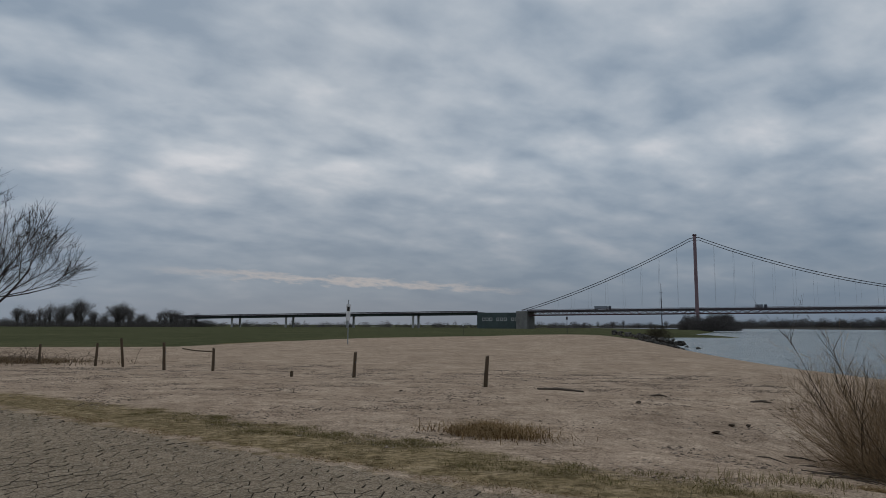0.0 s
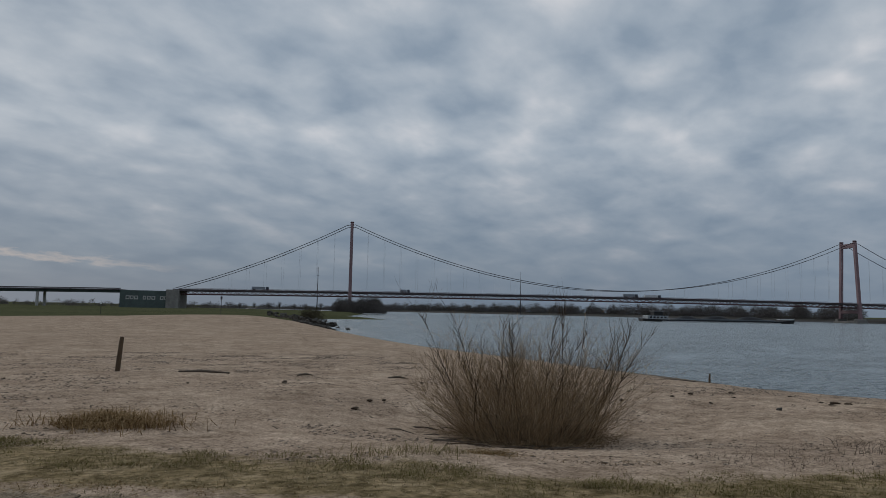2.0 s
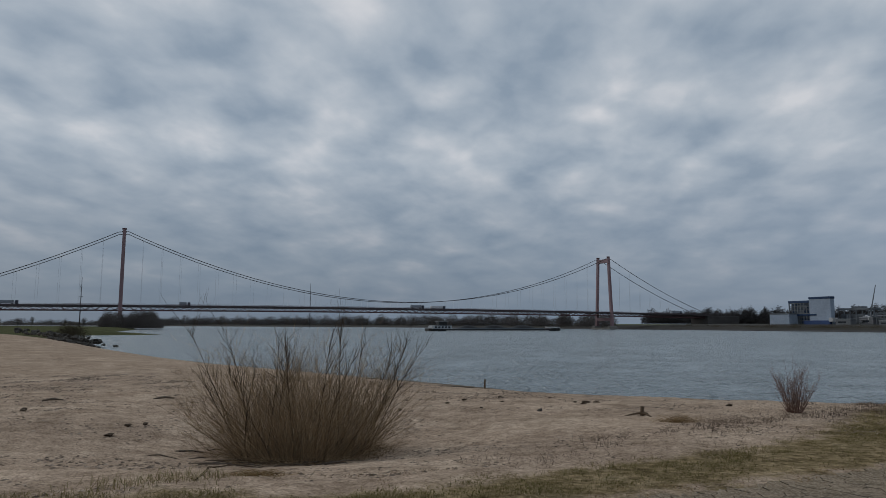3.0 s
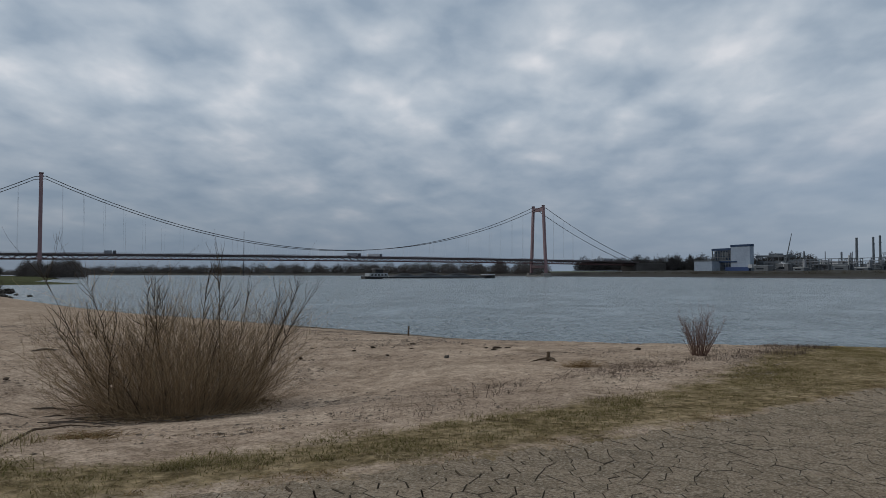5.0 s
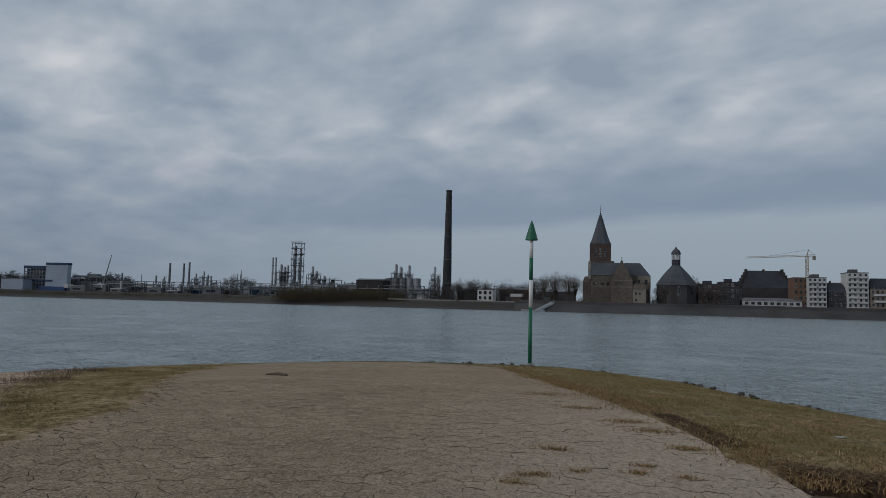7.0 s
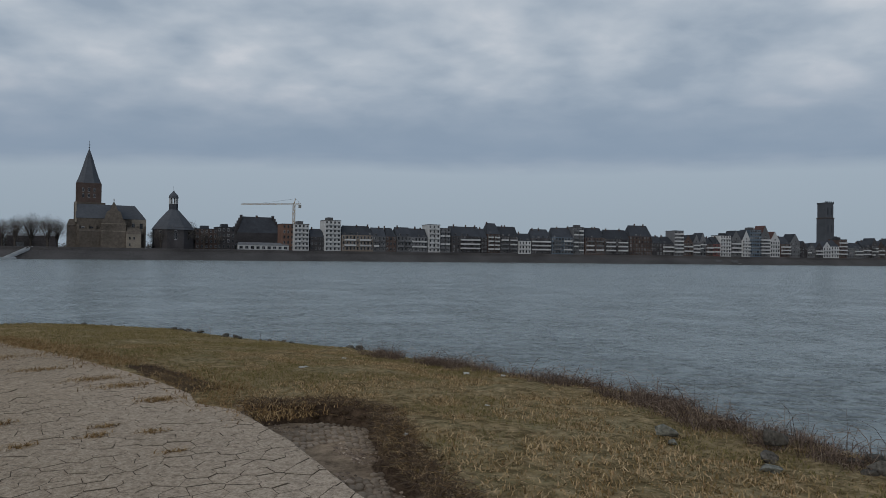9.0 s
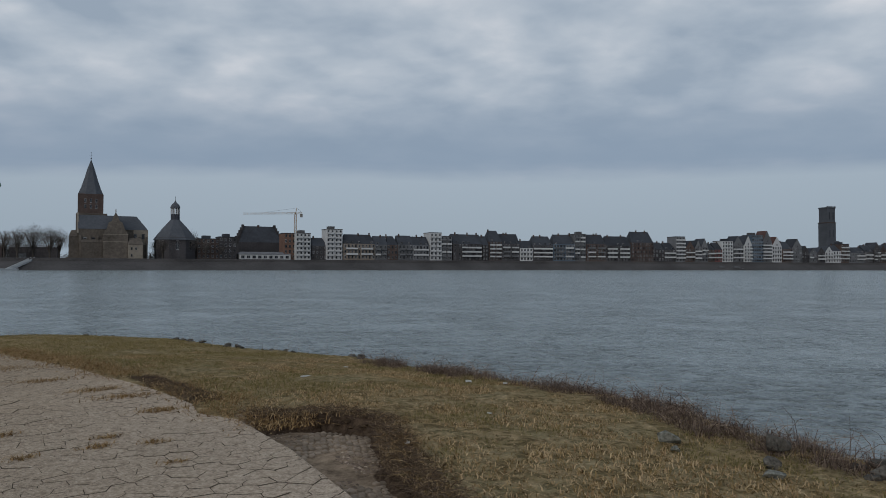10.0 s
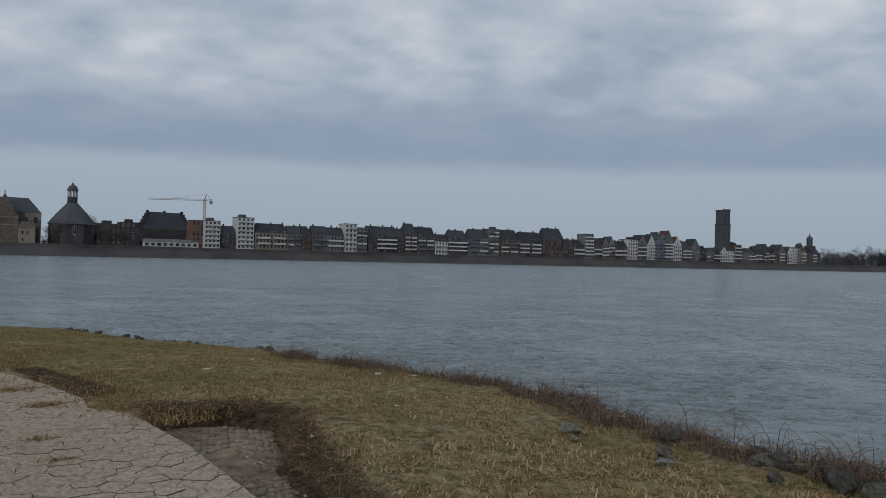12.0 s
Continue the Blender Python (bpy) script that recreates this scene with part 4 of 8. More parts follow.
# ---- the town on the far bank ----
TOWN = dict(
    brick=worn("dark_brick", (0.076, 0.056, 0.050), 0.9, grain=1.2, stain=0.15, relief=0.0, per_object=0.2),
    dark=worn("dark_plaster", (0.055, 0.052, 0.055), 0.9, grain=1.0, stain=0.12, relief=0.0, per_object=0.25),
    grey=worn("grey_plaster", (0.125, 0.128, 0.136), 0.9, grain=1.0, stain=0.12, relief=0.0, per_object=0.2),
    white=worn("white_plaster", (0.44, 0.445, 0.45), 0.85, grain=1.0, stain=0.12, spread=0.12, relief=0.0, per_object=0.1),
    cream=worn("cream_plaster", (0.19, 0.16, 0.135), 0.85, grain=1.0, stain=0.12, spread=0.15, relief=0.0),
    orange=worn("orange_brick", (0.145, 0.088, 0.068), 0.9, grain=1.0, stain=0.12, spread=0.2, relief=0.0),
    red=worn("red_plaster", (0.14, 0.062, 0.060), 0.9, grain=1.0, stain=0.12, spread=0.15, relief=0.0),
    glass=worn("blue_grey_cladding", (0.095, 0.125, 0.16), 0.4, grain=1.0, stain=0.12, spread=0.2, relief=0.0),
    slate=worn("slate_roof", (0.044, 0.048, 0.057), 0.7, grain=1.5, stain=0.2, spread=0.25, relief=0.0, per_object=0.2),
    tile=worn("red_tile_roof", (0.095, 0.055, 0.050), 0.85, grain=1.5, stain=0.2, spread=0.25, relief=0.0),
    flat=worn("roof_felt", (0.09, 0.09, 0.095), 0.9, grain=1.5, stain=0.2, relief=0.0),
    frame=worn("window_frame_paint", (0.20, 0.20, 0.205), 0.6, grain=3, stain=0.5, spread=0.1, relief=0.0, per_object=0.75),
    stone=worn("church_stone", (0.112, 0.096, 0.082), 0.9, grain=0.8, stain=0.10, spread=0.35, relief=0.0, per_object=0.1),
    pale_stone=worn("pale_church_stone", (0.21, 0.185, 0.155), 0.9, grain=0.8, stain=0.10, spread=0.25, relief=0.0),
    spire=worn("spire_slate", (0.074, 0.080, 0.092), 0.7, grain=0.8, stain=0.10, spread=0.2, relief=0.0),
)
PANE = worn("dark_window_glass", (0.014, 0.017, 0.022), 0.12, grain=1, stain=0.3, spread=0.3, relief=0.0, per_object=0.5, spec=0.5)


def window_mesh():
    """One window a metre wide and high: a pane set back within a frame."""
    me = bpy.data.meshes.new("window")
    bm = bmesh.new()
    box(bm, -0.5, -0.42, -0.12, 0.02, 0, 1)
    box(bm, 0.42, 0.5, -0.12, 0.02, 0, 1)
    box(bm, -0.42, 0.42, -0.12, 0.02, 0.93, 1)
    box(bm, -0.42, 0.42, -0.16, 0.02, 0, 0.07)
    box(bm, -0.03, 0.03, -0.08, 0.02, 0.07, 0.93)
    vs = [bm.verts.new(p) for p in ((-0.42, -0.02, 0.07), (0.42, -0.02, 0.07), (0.42, -0.02, 0.93), (-0.42, -0.02, 0.93))]
    bm.faces.new(vs).material_index = 1
    bm.to_mesh(me)
    bm.free()
    me.materials.append(TOWN["frame"])
    me.materials.append(PANE)
    return me


WINDOW = window_mesh()


def balcony_mesh(material, name):
    me = bpy.data.meshes.new(name)
    bm = bmesh.new()
    box(bm, -0.5, 0.5, -1.3, 0, -0.12, 0.08)
    box(bm, -0.5, 0.5, -1.3, -1.2, 0.08, 1.05)
    box(bm, -0.5, -0.485, -1.2, 0, 0.08, 1.05)
    box(bm, 0.485, 0.5, -1.2, 0, 0.08, 1.05)
    bm.to_mesh(me)
    bm.free()
    me.materials.append(material)
    return me


BALCONY = {1: balcony_mesh(TOWN["grey"], "balcony"), 2: balcony_mesh(TOWN["white"], "balcony")}


def set_window(parent, x, y, z, w, h, turn=0.0):
    ob = new("window", WINDOW)
    ob.parent = parent
    ob.matrix_local = pose(x, y, z, 0, 0, turn) @ Matrix.Diagonal((w, 1, h, 1))
    return ob


HOUSE_WORDS = dict(brick="dark brick", dark="dark rendered", grey="grey rendered", white="white rendered", cream="cream rendered", orange="orange brick", red="dull red rendered", glass="blue-grey clad")


def gable_roof(bm, x0, x1, y0, y1, eave, ridge, hip=0.0, over=0.3):
    ym = (y0 + y1) / 2
    a = [bm.verts.new(p) for p in ((x0 - over, y0 - over, eave), (x1 + over, y0 - over, eave), (x1 + over, y1 + over, eave), (x0 - over, y1 + over, eave))]
    b = [bm.verts.new(p) for p in ((x0 - over + hip, ym, ridge), (x1 + over - hip, ym, ridge))]
    bm.faces.new((a[0], a[1], b[1], b[0]))
    bm.faces.new((a[2], a[3], b[0], b[1]))
    bm.faces.new((a[1], a[2], b[1]))
    bm.faces.new((a[3], a[0], b[0]))
    bm.faces.new(a[::-1])


def terrace(x, y, yaw, width, top, walls, roofs="slate"):
    """A run of narrow houses of uneven height, side by side."""
    rng = random.Random(int(abs(x * 5 + y * 3)))
    n = max(2, round(width / 9.5))
    for i in range(n):
        s = (i + 0.5) / n * width - width / 2
        px, py = x + math.cos(radians(yaw)) * s, y + math.sin(radians(yaw)) * s
        town_house(px, py, yaw, width / n, top * rng.uniform(0.74, 1.04), rng.choice(("pitch", "gable", "pitch", "gable", "flat")), rng.choice(walls), roofs, rng.choice((0, 1, 1, 2)))


def front_gable(bm, x0, x1, y0, y1, eave, ridge):
    xm = (x0 + x1) / 2
    a = [bm.verts.new(p) for p in ((x0, y0, eave), (x1, y0, eave), (xm, y0, ridge), (x0, y1, eave), (x1, y1, eave), (xm, y1, ridge))]
    for q in ((0, 1, 2), (4, 3, 5), (1, 4, 5, 2), (3, 0, 2, 5), (0, 3, 4, 1)):
        bm.faces.new([a[i] for i in q])


def town_house(x, y, yaw, width, top, kind, wall, roof, balconies):
    rng = random.Random(int(abs(x * 13 + y * 7)))
    words = HOUSE_WORDS[wall] + " riverside house with " + ("a flat roof" if kind == "flat" else "a steep dark roof" if roof != "tile" else "a red tiled roof") + (" and balconies" if balconies else "")
    h = holder("town_house", pose(x, y, 4.4, 0, 0, yaw), words, "house", "houses along the quay")
    w = width / 2 - 0.06
    depth = 12.0
    eave = top if kind == "flat" else top * 0.63
    bm = bmesh.new()
    box(bm, -w, w, 0, depth, -2.5, eave, 0.06)
    part("wall", bm, TOWN[wall], h)
    bm = bmesh.new()
    if kind == "flat":
        box(bm, -w - 0.15, w + 0.15, -0.2, depth + 0.2, eave, eave + 0.45, 0.05)
        if width > 10:
            cx = rng.uniform(-w * 0.3, w * 0.3)
            box(bm, cx - w * 0.35, cx + w * 0.35, 3, 9, eave + 0.45, eave + 2.4, 0.05)
    elif kind == "gable":
        front_gable(bm, -w - 0.2, w + 0.2, 0.25, depth, eave, top)
        peak = bmesh.new()
        front_gable(peak, -w, w, 0.0, 0.25, eave, top - 0.2)
        part("gable_wall", peak, TOWN[wall], h)
        set_window(h, 0, -0.01, eave + 0.6, 1.2, 1.4)
    else:
        gable_roof(bm, -w, w, 0, depth, eave, top, 0.0 if rng.random() < 0.6 else 1.8, 0.0)
    roof_ob = part("roof", bm, TOWN[roof], h)
    if kind == "pitch":
        for i in range(1 if width < 12 else 2):
            cx = rng.uniform(-w * 0.8, w * 0.8)
            bm = bmesh.new()
            box(bm, cx - 0.45, cx + 0.45, 5.0, 5.9, top - 1.4, top + rng.uniform(0.7, 1.5), 0.05)
            part("chimney", bm, TOWN["brick"], roof_ob)
        nd = int(width // 4.2)
        for i in range(nd):
            cx = -w + (i + 0.5) * 2 * w / nd
            if rng.random() < 0.65:
                bm = bmesh.new()
                box(bm, cx - 0.8, cx + 0.8, 0.5, 3.6, eave + 0.1, eave + 1.9, 0.05)
                part("dormer", bm, TOWN["grey" if rng.random() < 0.5 else roof], roof_ob)
                set_window(roof_ob, cx, 0.48, eave + 0.55, 1.1, 1.1)
    floors = max(2, int(eave / 3.0))
    fh = eave / floors
    bays = max(2, int(width / 2.6))
    for fl in range(floors):
        for b in range(bays):
            cx = -w + (b + 0.5) * 2 * w / bays
            ww = 1.25 if wall != "glass" else 1.9
            set_window(h, cx, -0.01, fl * fh + fh * 0.30, ww, fh * 0.56)
    if balconies:
        for fl in range(1, floors):
            if balconies == 2:
                runs = [(0.0, 2 * w * 0.92)]
            else:
                runs = [(-w * 0.48, w * 0.72), (w * 0.48, w * 0.72)]
            for cx, ww in runs:
                ob = new("balcony", BALCONY[2 if balconies == 2 or wall in ("white", "cream") or rng.random() < 0.6 else 1])
                ob.parent = h
                ob.matrix_local = pose(cx, 0, fl * fh) @ Matrix.Diagonal((ww, 1, 1, 1))
    return h


town_house(448, -124, -95.7, 13.9, 13.0, "flat", "brick", "slate", 0)
town_house(446, -136, -95.7, 11.4, 14.4, "flat", "dark", "slate", 0)
town_house(442, -177, -95.7, 8.2, 17.9, "flat", "orange", "slate", 0)
town_house(438, -185, -95.7, 10.7, 18.0, "flat", "white", "flat", 1)
town_house(438, -197, -95.7, 11.4, 15.6, "pitch", "dark", "slate", 0)
town_house(435, -207, -98.8, 11.8, 21.3, "flat", "white", "flat", 1)
town_house(432, -225, -99.5, 23.5, 18.5, "pitch", "cream", "slate", 1)
town_house(429, -241, -99.5, 9.9, 17.7, "pitch", "grey", "slate", 1)
town_house(428, -250, -99.5, 8.3, 17.8, "pitch", "brick", "slate", 0)
town_house(426, -260, -99.5, 11.6, 18.5, "pitch", "grey", "slate", 1)
town_house(424, -272, -99.5, 13.2, 17.9, "pitch", "grey", "slate", 2)
town_house(422, -284, -99.5, 9.8, 20.7, "flat", "white", "flat", 1)
town_house(421, -293, -99.5, 9.5, 18.3, "flat", "grey", "flat", 1)
town_house(419, -302, -99.5, 7.7, 20.6, "pitch", "dark", "slate", 0)
town_house(417, -314, -99.5, 18.2, 20.5, "pitch", "dark", "slate", 2)
town_house(415, -326, -99.5, 5.5, 19.4, "pitch", "dark", "slate", 0)
town_house(414, -335, -99.5, 11.7, 24.0, "pitch", "brick", "slate", 1)
town_house(412, -349, -100.0, 16.6, 21.7, "pitch", "dark", "slate", 1)
town_house(408, -362, -107.6, 10.8, 16.5, "pitch", "white", "slate", 1)
town_house(404, -376, -107.6, 18.0, 20.3, "pitch", "dark", "slate", 2)
town_house(398, -394, -107.6, 19.4, 22.0, "pitch", "glass", "slate", 1)
town_house(394, -408, -107.6, 10.4, 22.2, "flat", "grey", "flat", 1)
town_house(389, -422, -107.6, 18.5, 22.5, "pitch", "brick", "slate", 1)
town_house(383, -442, -107.6, 24.3, 21.4, "pitch", "dark", "slate", 1)
town_house(376, -464, -107.1, 21.8, 25.6, "pitch", "brick", "slate", 0)
terrace(370, -485, -105.9, 23.2, 19.7, ("dark", "brick", "grey"), "slate")
terrace(364, -506, -105.9, 19.6, 21.0, ("brick", "dark", "grey"), "slate")
terrace(359, -522, -105.9, 14.0, 21.2, ("dark", "brick", "grey"), "slate")
terrace(355, -536, -105.9, 15.4, 20.9, ("red", "brick"), "slate")
terrace(350, -555, -105.9, 23.3, 23.3, ("white", "grey", "dark", "brick"), "slate")
town_house(345, -571, -105.9, 9.0, 24.0, "gable", "white", "slate", 1)
town_house(342, -581, -105.9, 13.0, 24.5, "flat", "glass", "flat", 0)
terrace(338, -598, -105.8, 22.5, 28.1, ("white", "grey", "dark", "brick"), "tile")
terrace(331, -620, -104.9, 23.5, 22.3, ("white", "grey", "dark", "brick"), "slate")
terrace(325, -646, -104.9, 29.9, 17.3, ("grey", "brick", "cream", "dark"), "slate")
terrace(316, -680, -104.9, 40.7, 18.9, ("white", "grey", "dark", "brick"), "slate")
terrace(308, -710, -104.9, 21.4, 20.4, ("dark", "brick", "grey"), "slate")
terrace(300, -737, -104.9, 33.9, 21.9, ("grey", "brick", "cream", "dark"), "slate")
terrace(296, -769, -105.6, 23.8, 21.0, ("white", "grey", "dark", "brick"), "slate")
terrace(291, -787, -105.7, 14.1, 23.5, ("grey", "brick", "cream", "dark"), "slate")
terrace(284, -811, -105.7, 13.5, 20.5, ("brick", "dark", "grey"), "slate")


def build_church():
    c = holder("church", pose(450, -67, 4.4, 0, 0, -95.7), "old stone church with a tall slate spire on the quay", "church")
    st, ps, sl = TOWN["stone"], TOWN["pale_stone"], TOWN["slate"]
    bm = bmesh.new()
    box(bm, -17, 20.5, 2, 16, -3, 17.6, 0.1)
    nave = part("nave_wall", bm, st, c)
    bm = bmesh.new()
    gable_roof(bm, -17, 20.5, 2, 16, 17.6, 26.3, 0.0, 0.3)
    for v in bm.verts:
        if v.co.z > 20 and v.co.x > 0:
            v.co.x -= 6.0
    part("nave_roof", bm, TOWN["spire"], c)
    bm = bmesh.new()
    vs = [bm.verts.new(p) for p in ((-17.9, 0.8, 15), (-17.9, 9, 27.6), (-17.9, 17.2, 15), (-17.0, 0.8, 15), (-17.0, 9, 27.6), (-17.0, 17.2, 15))]
    for q in ((0, 1, 2), (5, 4, 3), (0, 3, 4, 1), (1, 4, 5, 2), (2, 5, 3, 0)):
        bm.faces.new([vs[i] for i in q])
    part("west_gable", bm, ps, c, "pale stone gable")
    bm = bmesh.new()
    box(bm, -22, -17, 4, 14, -3, 13, 0.1)
    gable_roof(bm, -22, -17, 4, 14, 13, 17, 1.5, 0.2)
    part("west_porch", bm, st, c)
    # tower with its broached spire
    tx, ty, r = -10.5, 19.5, 6.9
    bm = bmesh.new()
    box(bm, tx - r, tx + r, ty - r, ty + r, -3, 39.5, 0.15)
    tower = part("tower", bm, TOWN["brick"], c, "dark reddish brick tower")
    bm = bmesh.new()
    box(bm, tx - r - 0.9, tx + r + 2.2, ty - r - 0.9, ty + r + 0.9, -3, 27.6, 0.2)
    part("tower_base", bm, st, c)
    bm = bmesh.new()
    box(bm, 12.6, 20.8, 1.7, 2.05, 8.6, 17.5, 0.05)
    part("choir_wall", bm, ps, c, "pale plastered choir wall")
    bm = bmesh.new()
    ring = []
    for k, (rad, z) in enumerate(((7.4, 39.4), (5.4, 43.5), (3.6, 49.5), (2.0, 55.5), (0.12, 61.3))):
        pts = []
        for i in range(8):
            a = math.pi / 8 + i * math.pi / 4
            f = rad / math.cos(math.pi / 8) if k else rad * 1.0
            px, py = math.cos(a) * f, math.sin(a) * f
            if k == 0:
                m = max(abs(px), abs(py))
                px, py = px / m * 7.0, py / m * 7.0
            pts.append(bm.verts.new((tx + px, ty + py, z)))
        ring.append(pts)
    for a, b in zip(ring, ring[1:]):
        for i in range(8):
            j = (i + 1) % 8
            bm.faces.new((a[i], a[j], b[j], b[i]))
    bm.faces.new(ring[0][::-1])
    bm.faces.new(ring[-1])
    spire = part("spire", bm, TOWN["spire"], c)
    bm = bmesh.new()
    beam(bm, (tx, ty, 61), (tx, ty, 66.2), 0.18, sides=6)
    beam(bm, (tx - 0.9, ty, 63.6), (tx + 0.9, ty, 63.6), 0.16, sides=6)
    lathe(bm, [(0.05, 61.6), (0.45, 62.0), (0.05, 62.4)], 8, (tx, ty))
    part("weathercock", bm, M["black_paint"], spire)
    for k, z in enumerate((30.5, 34.0)):
        for dx in (-3, 0, 3):
            set_window(tower, tx + dx, ty - r - 0.02, z, 1.1, 2.4)
    # transept with its shouldered gable
    bm = bmesh.new()
    box(bm, -4.3, 9.3, -3, 2.1, -3, 12.5, 0.1)
    prof = [(-4.3, 12.5), (-3.7, 16.5), (-2.6, 17.2), (-1.2, 21.6), (0.3, 22.4), (1.6, 26.0), (2.5, 27.8), (3.4, 26.0), (4.7, 22.4), (6.2, 21.6), (7.6, 17.2), (8.7, 16.5), (9.3, 12.5)]
    fr = [bm.verts.new((x, -3, z)) for x, z in prof]
    bk = [bm.verts.new((x, -2.2, z)) for x, z in prof]
    bm.faces.new(fr)
    bm.faces.new(bk[::-1])
    for i in range(len(prof) - 1):
        bm.faces.new((fr[i], bk[i], bk[i + 1], fr[i + 1]))
    tr = part("transept", bm, st, c)
    bm = bmesh.new()
    vs = [bm.verts.new(p) for p in ((-4.3, -2.2, 15), (2.5, -2.2, 25.5), (9.3, -2.2, 15), (-4.3, 9, 15), (2.5, 9, 25.5), (9.3, 9, 15))]
    bm.faces.new((vs[0], vs[1], vs[4], vs[3]))
    bm.faces.new((vs[1], vs[2], vs[5], vs[4]))
    part("transept_roof", bm, sl, c)
    bm = bmesh.new()
    beam(bm, (2.5, -2.6, 27.8), (2.5, -2.6, 29.4), 0.5, sides=6)
    part("finial", bm, ps, tr)
    for z in (9.8, 14.2):
        bm = bmesh.new()
        box(bm, -4.4, 9.4, -3.15, -2.95, z, z + 0.45)
        part("string_course", bm, ps, tr)
    # buttresses, side chapel and annex
    for x in (-16, -11, -7, 11.5, 16, 20):
        bm = bmesh.new()
        box(bm, x - 0.6, x + 0.6, 0.6, 2.05, -3, 13.5, 0.1)
        part("buttress", bm, st, c)
    for x in (-13.6, -9, 13.6, 18):
        set_window(nave, x, 1.98 if x < 0 else 1.68, 6.5 if x < 0 else 12.0, 1.7, 6.0 if x < 0 else 3.2)
    bm = bmesh.new()
    box(bm, -15.5, -4.3, -1.2, 2.05, -3, 9.5, 0.1)
    part("side_aisle", bm, st, c)
    bm = bmesh.new()
    gable_roof(bm, -15.5, -4.3, -1.2, 5.0, 9.5, 11.5, 0.0, 0.2)
    part("aisle_roof", bm, st, c)
    bm = bmesh.new()
    box(bm, 9.3, 17.4, -5, 2.05, -3, 8.6, 0.1)
    annex = part("annex", bm, ps, c, "pale plastered annex")
    bm = bmesh.new()
    gable_roof(bm, 9.3, 17.4, -5, 4.5, 8.6, 12.6, 1.0, 0.2)
    part("annex_roof", bm, st, c)
    for x, z in ((11.2, 5.2), (13.6, 5.2), (11.2, 1.2)):
        set_window(annex, x, -5.02, z, 0.9, 1.6)


build_church()


def build_round_church():
    c = holder("domed_church", pose(455, -105, 4.4, 0, 0, -95.7), "octagonal church with a steep slate roof and white lantern", "church")

    def ring8(bm, r, z):
        return [bm.verts.new((math.cos(math.pi / 8 + i * math.pi / 4) * r, math.sin(math.pi / 8 + i * math.pi / 4) * r, z)) for i in range(8)]

    def stack(rings_):
        bm = bmesh.new()
        rs = [ring8(bm, r, z) for r, z in rings_]
        for a, b in zip(rs, rs[1:]):
            for i in range(8):
                j = (i + 1) % 8
                bm.faces.new((a[i], a[j], b[j], b[i]))
        bm.faces.new(rs[0][::-1])
        bm.faces.new(rs[-1])
        return bm

    wall = part("wall", stack([(12.6, -3), (12.6, 13.5)]), TOWN["dark"], c)
    part("roof", stack([(13.6, 12.0), (8.4, 18.9), (2.9, 25.0)]), TOWN["spire"], c)
    lantern = part("lantern", stack([(2.8, 24.8), (2.8, 28.6)]), TOWN["slate"], c)
    for i in range(8):
        a = math.pi / 8 + i * math.pi / 4
        bm = bmesh.new()
        beam(bm, (math.cos(a) * 2.4, math.sin(a) * 2.4, 28.6), (math.cos(a) * 2.4, math.sin(a) * 2.4, 32.4), 0.75)
        part("lantern_post", bm, TOWN["white"], lantern, "white lantern post")
    part("dome", stack([(3.1, 32.3), (3.0, 33.4), (2.2, 34.9), (0.9, 36.0), (0.25, 37.2)]), TOWN["spire"], c)
    bm = bmesh.new()
    beam(bm, (0, 0, 37), (0, 0, 40), 0.16, sides=6)
    part("vane", bm, M["black_paint"], c)
    for i in range(8):
        a = i * math.pi / 4
        r = 12.6 * math.cos(math.pi / 8) + 0.03
        set_window(wall, math.cos(a) * r, math.sin(a) * r, 5.5, 1.8, 6.0, math.degrees(a) + 90)


build_round_church()


def build_stepped_house():
    h = holder("stepped_gable_hall", pose(473.5, -168, 4.4, 0, 0, -95.7), "broad old hall with stepped gables and dark roof", "house")
    bm = bmesh.new()
    box(bm, -15.5, 15.5, 0, 14, -3, 12.5, 0.1)
    part("wall", bm, TOWN["dark"], h)
    bm = bmesh.new()
    gable_roof(bm, -15.5, 15.5, 0, 14, 12.5, 24.2, 0.0, 0.0)
    for v in bm.verts:
        if v.co.z > 20:
            v.co.x *= 0.74
    part("roof", bm, TOWN["slate"], h)
    for s in (-1, 1):
        for k in range(6):
            bm = bmesh.new()
            x = s * (15.6 - k * 0.85)
            z = 12.5 + k * 2.05
            box(bm, x - 0.75, x + 0.75, 0.4 + k * 1.05, 13.6 - k * 1.05, z, z + 2.5, 0.05)
            part("gable_step", bm, TOWN["dark"], h)
    bm = bmesh.new()
    box(bm, -1, 0.4, 6.4, 7.6, 23, 25.2, 0.05)
    part("chimney", bm, TOWN["brick"], h)
    low = holder("white_terrace_building", pose(442, -160, 4.4, 0, 0, -95.7), "low white terrace building with tented awnings on the quay", "house")
    bm = bmesh.new()
    box(bm, -17, 17, 0, 10, -2, 3.4, 0.1)
    part("wall", bm, TOWN["white"], low)
    bm = bmesh.new()
    gable_roof(bm, -17.2, 17.2, 0, 10, 3.4, 5.2, 2.0, 0.3)
    part("roof", bm, TOWN["grey"], low)
    for i in range(9):
        set_window(low, -15 + i * 3.7, -0.01, 0.8, 2.2, 1.8)
    bm = bmesh.new()
    box(bm, -19, 19, -9, 0, -3, -0.1, 0.1)
    part("terrace", bm, TOWN["brick"], low)


build_stepped_house()


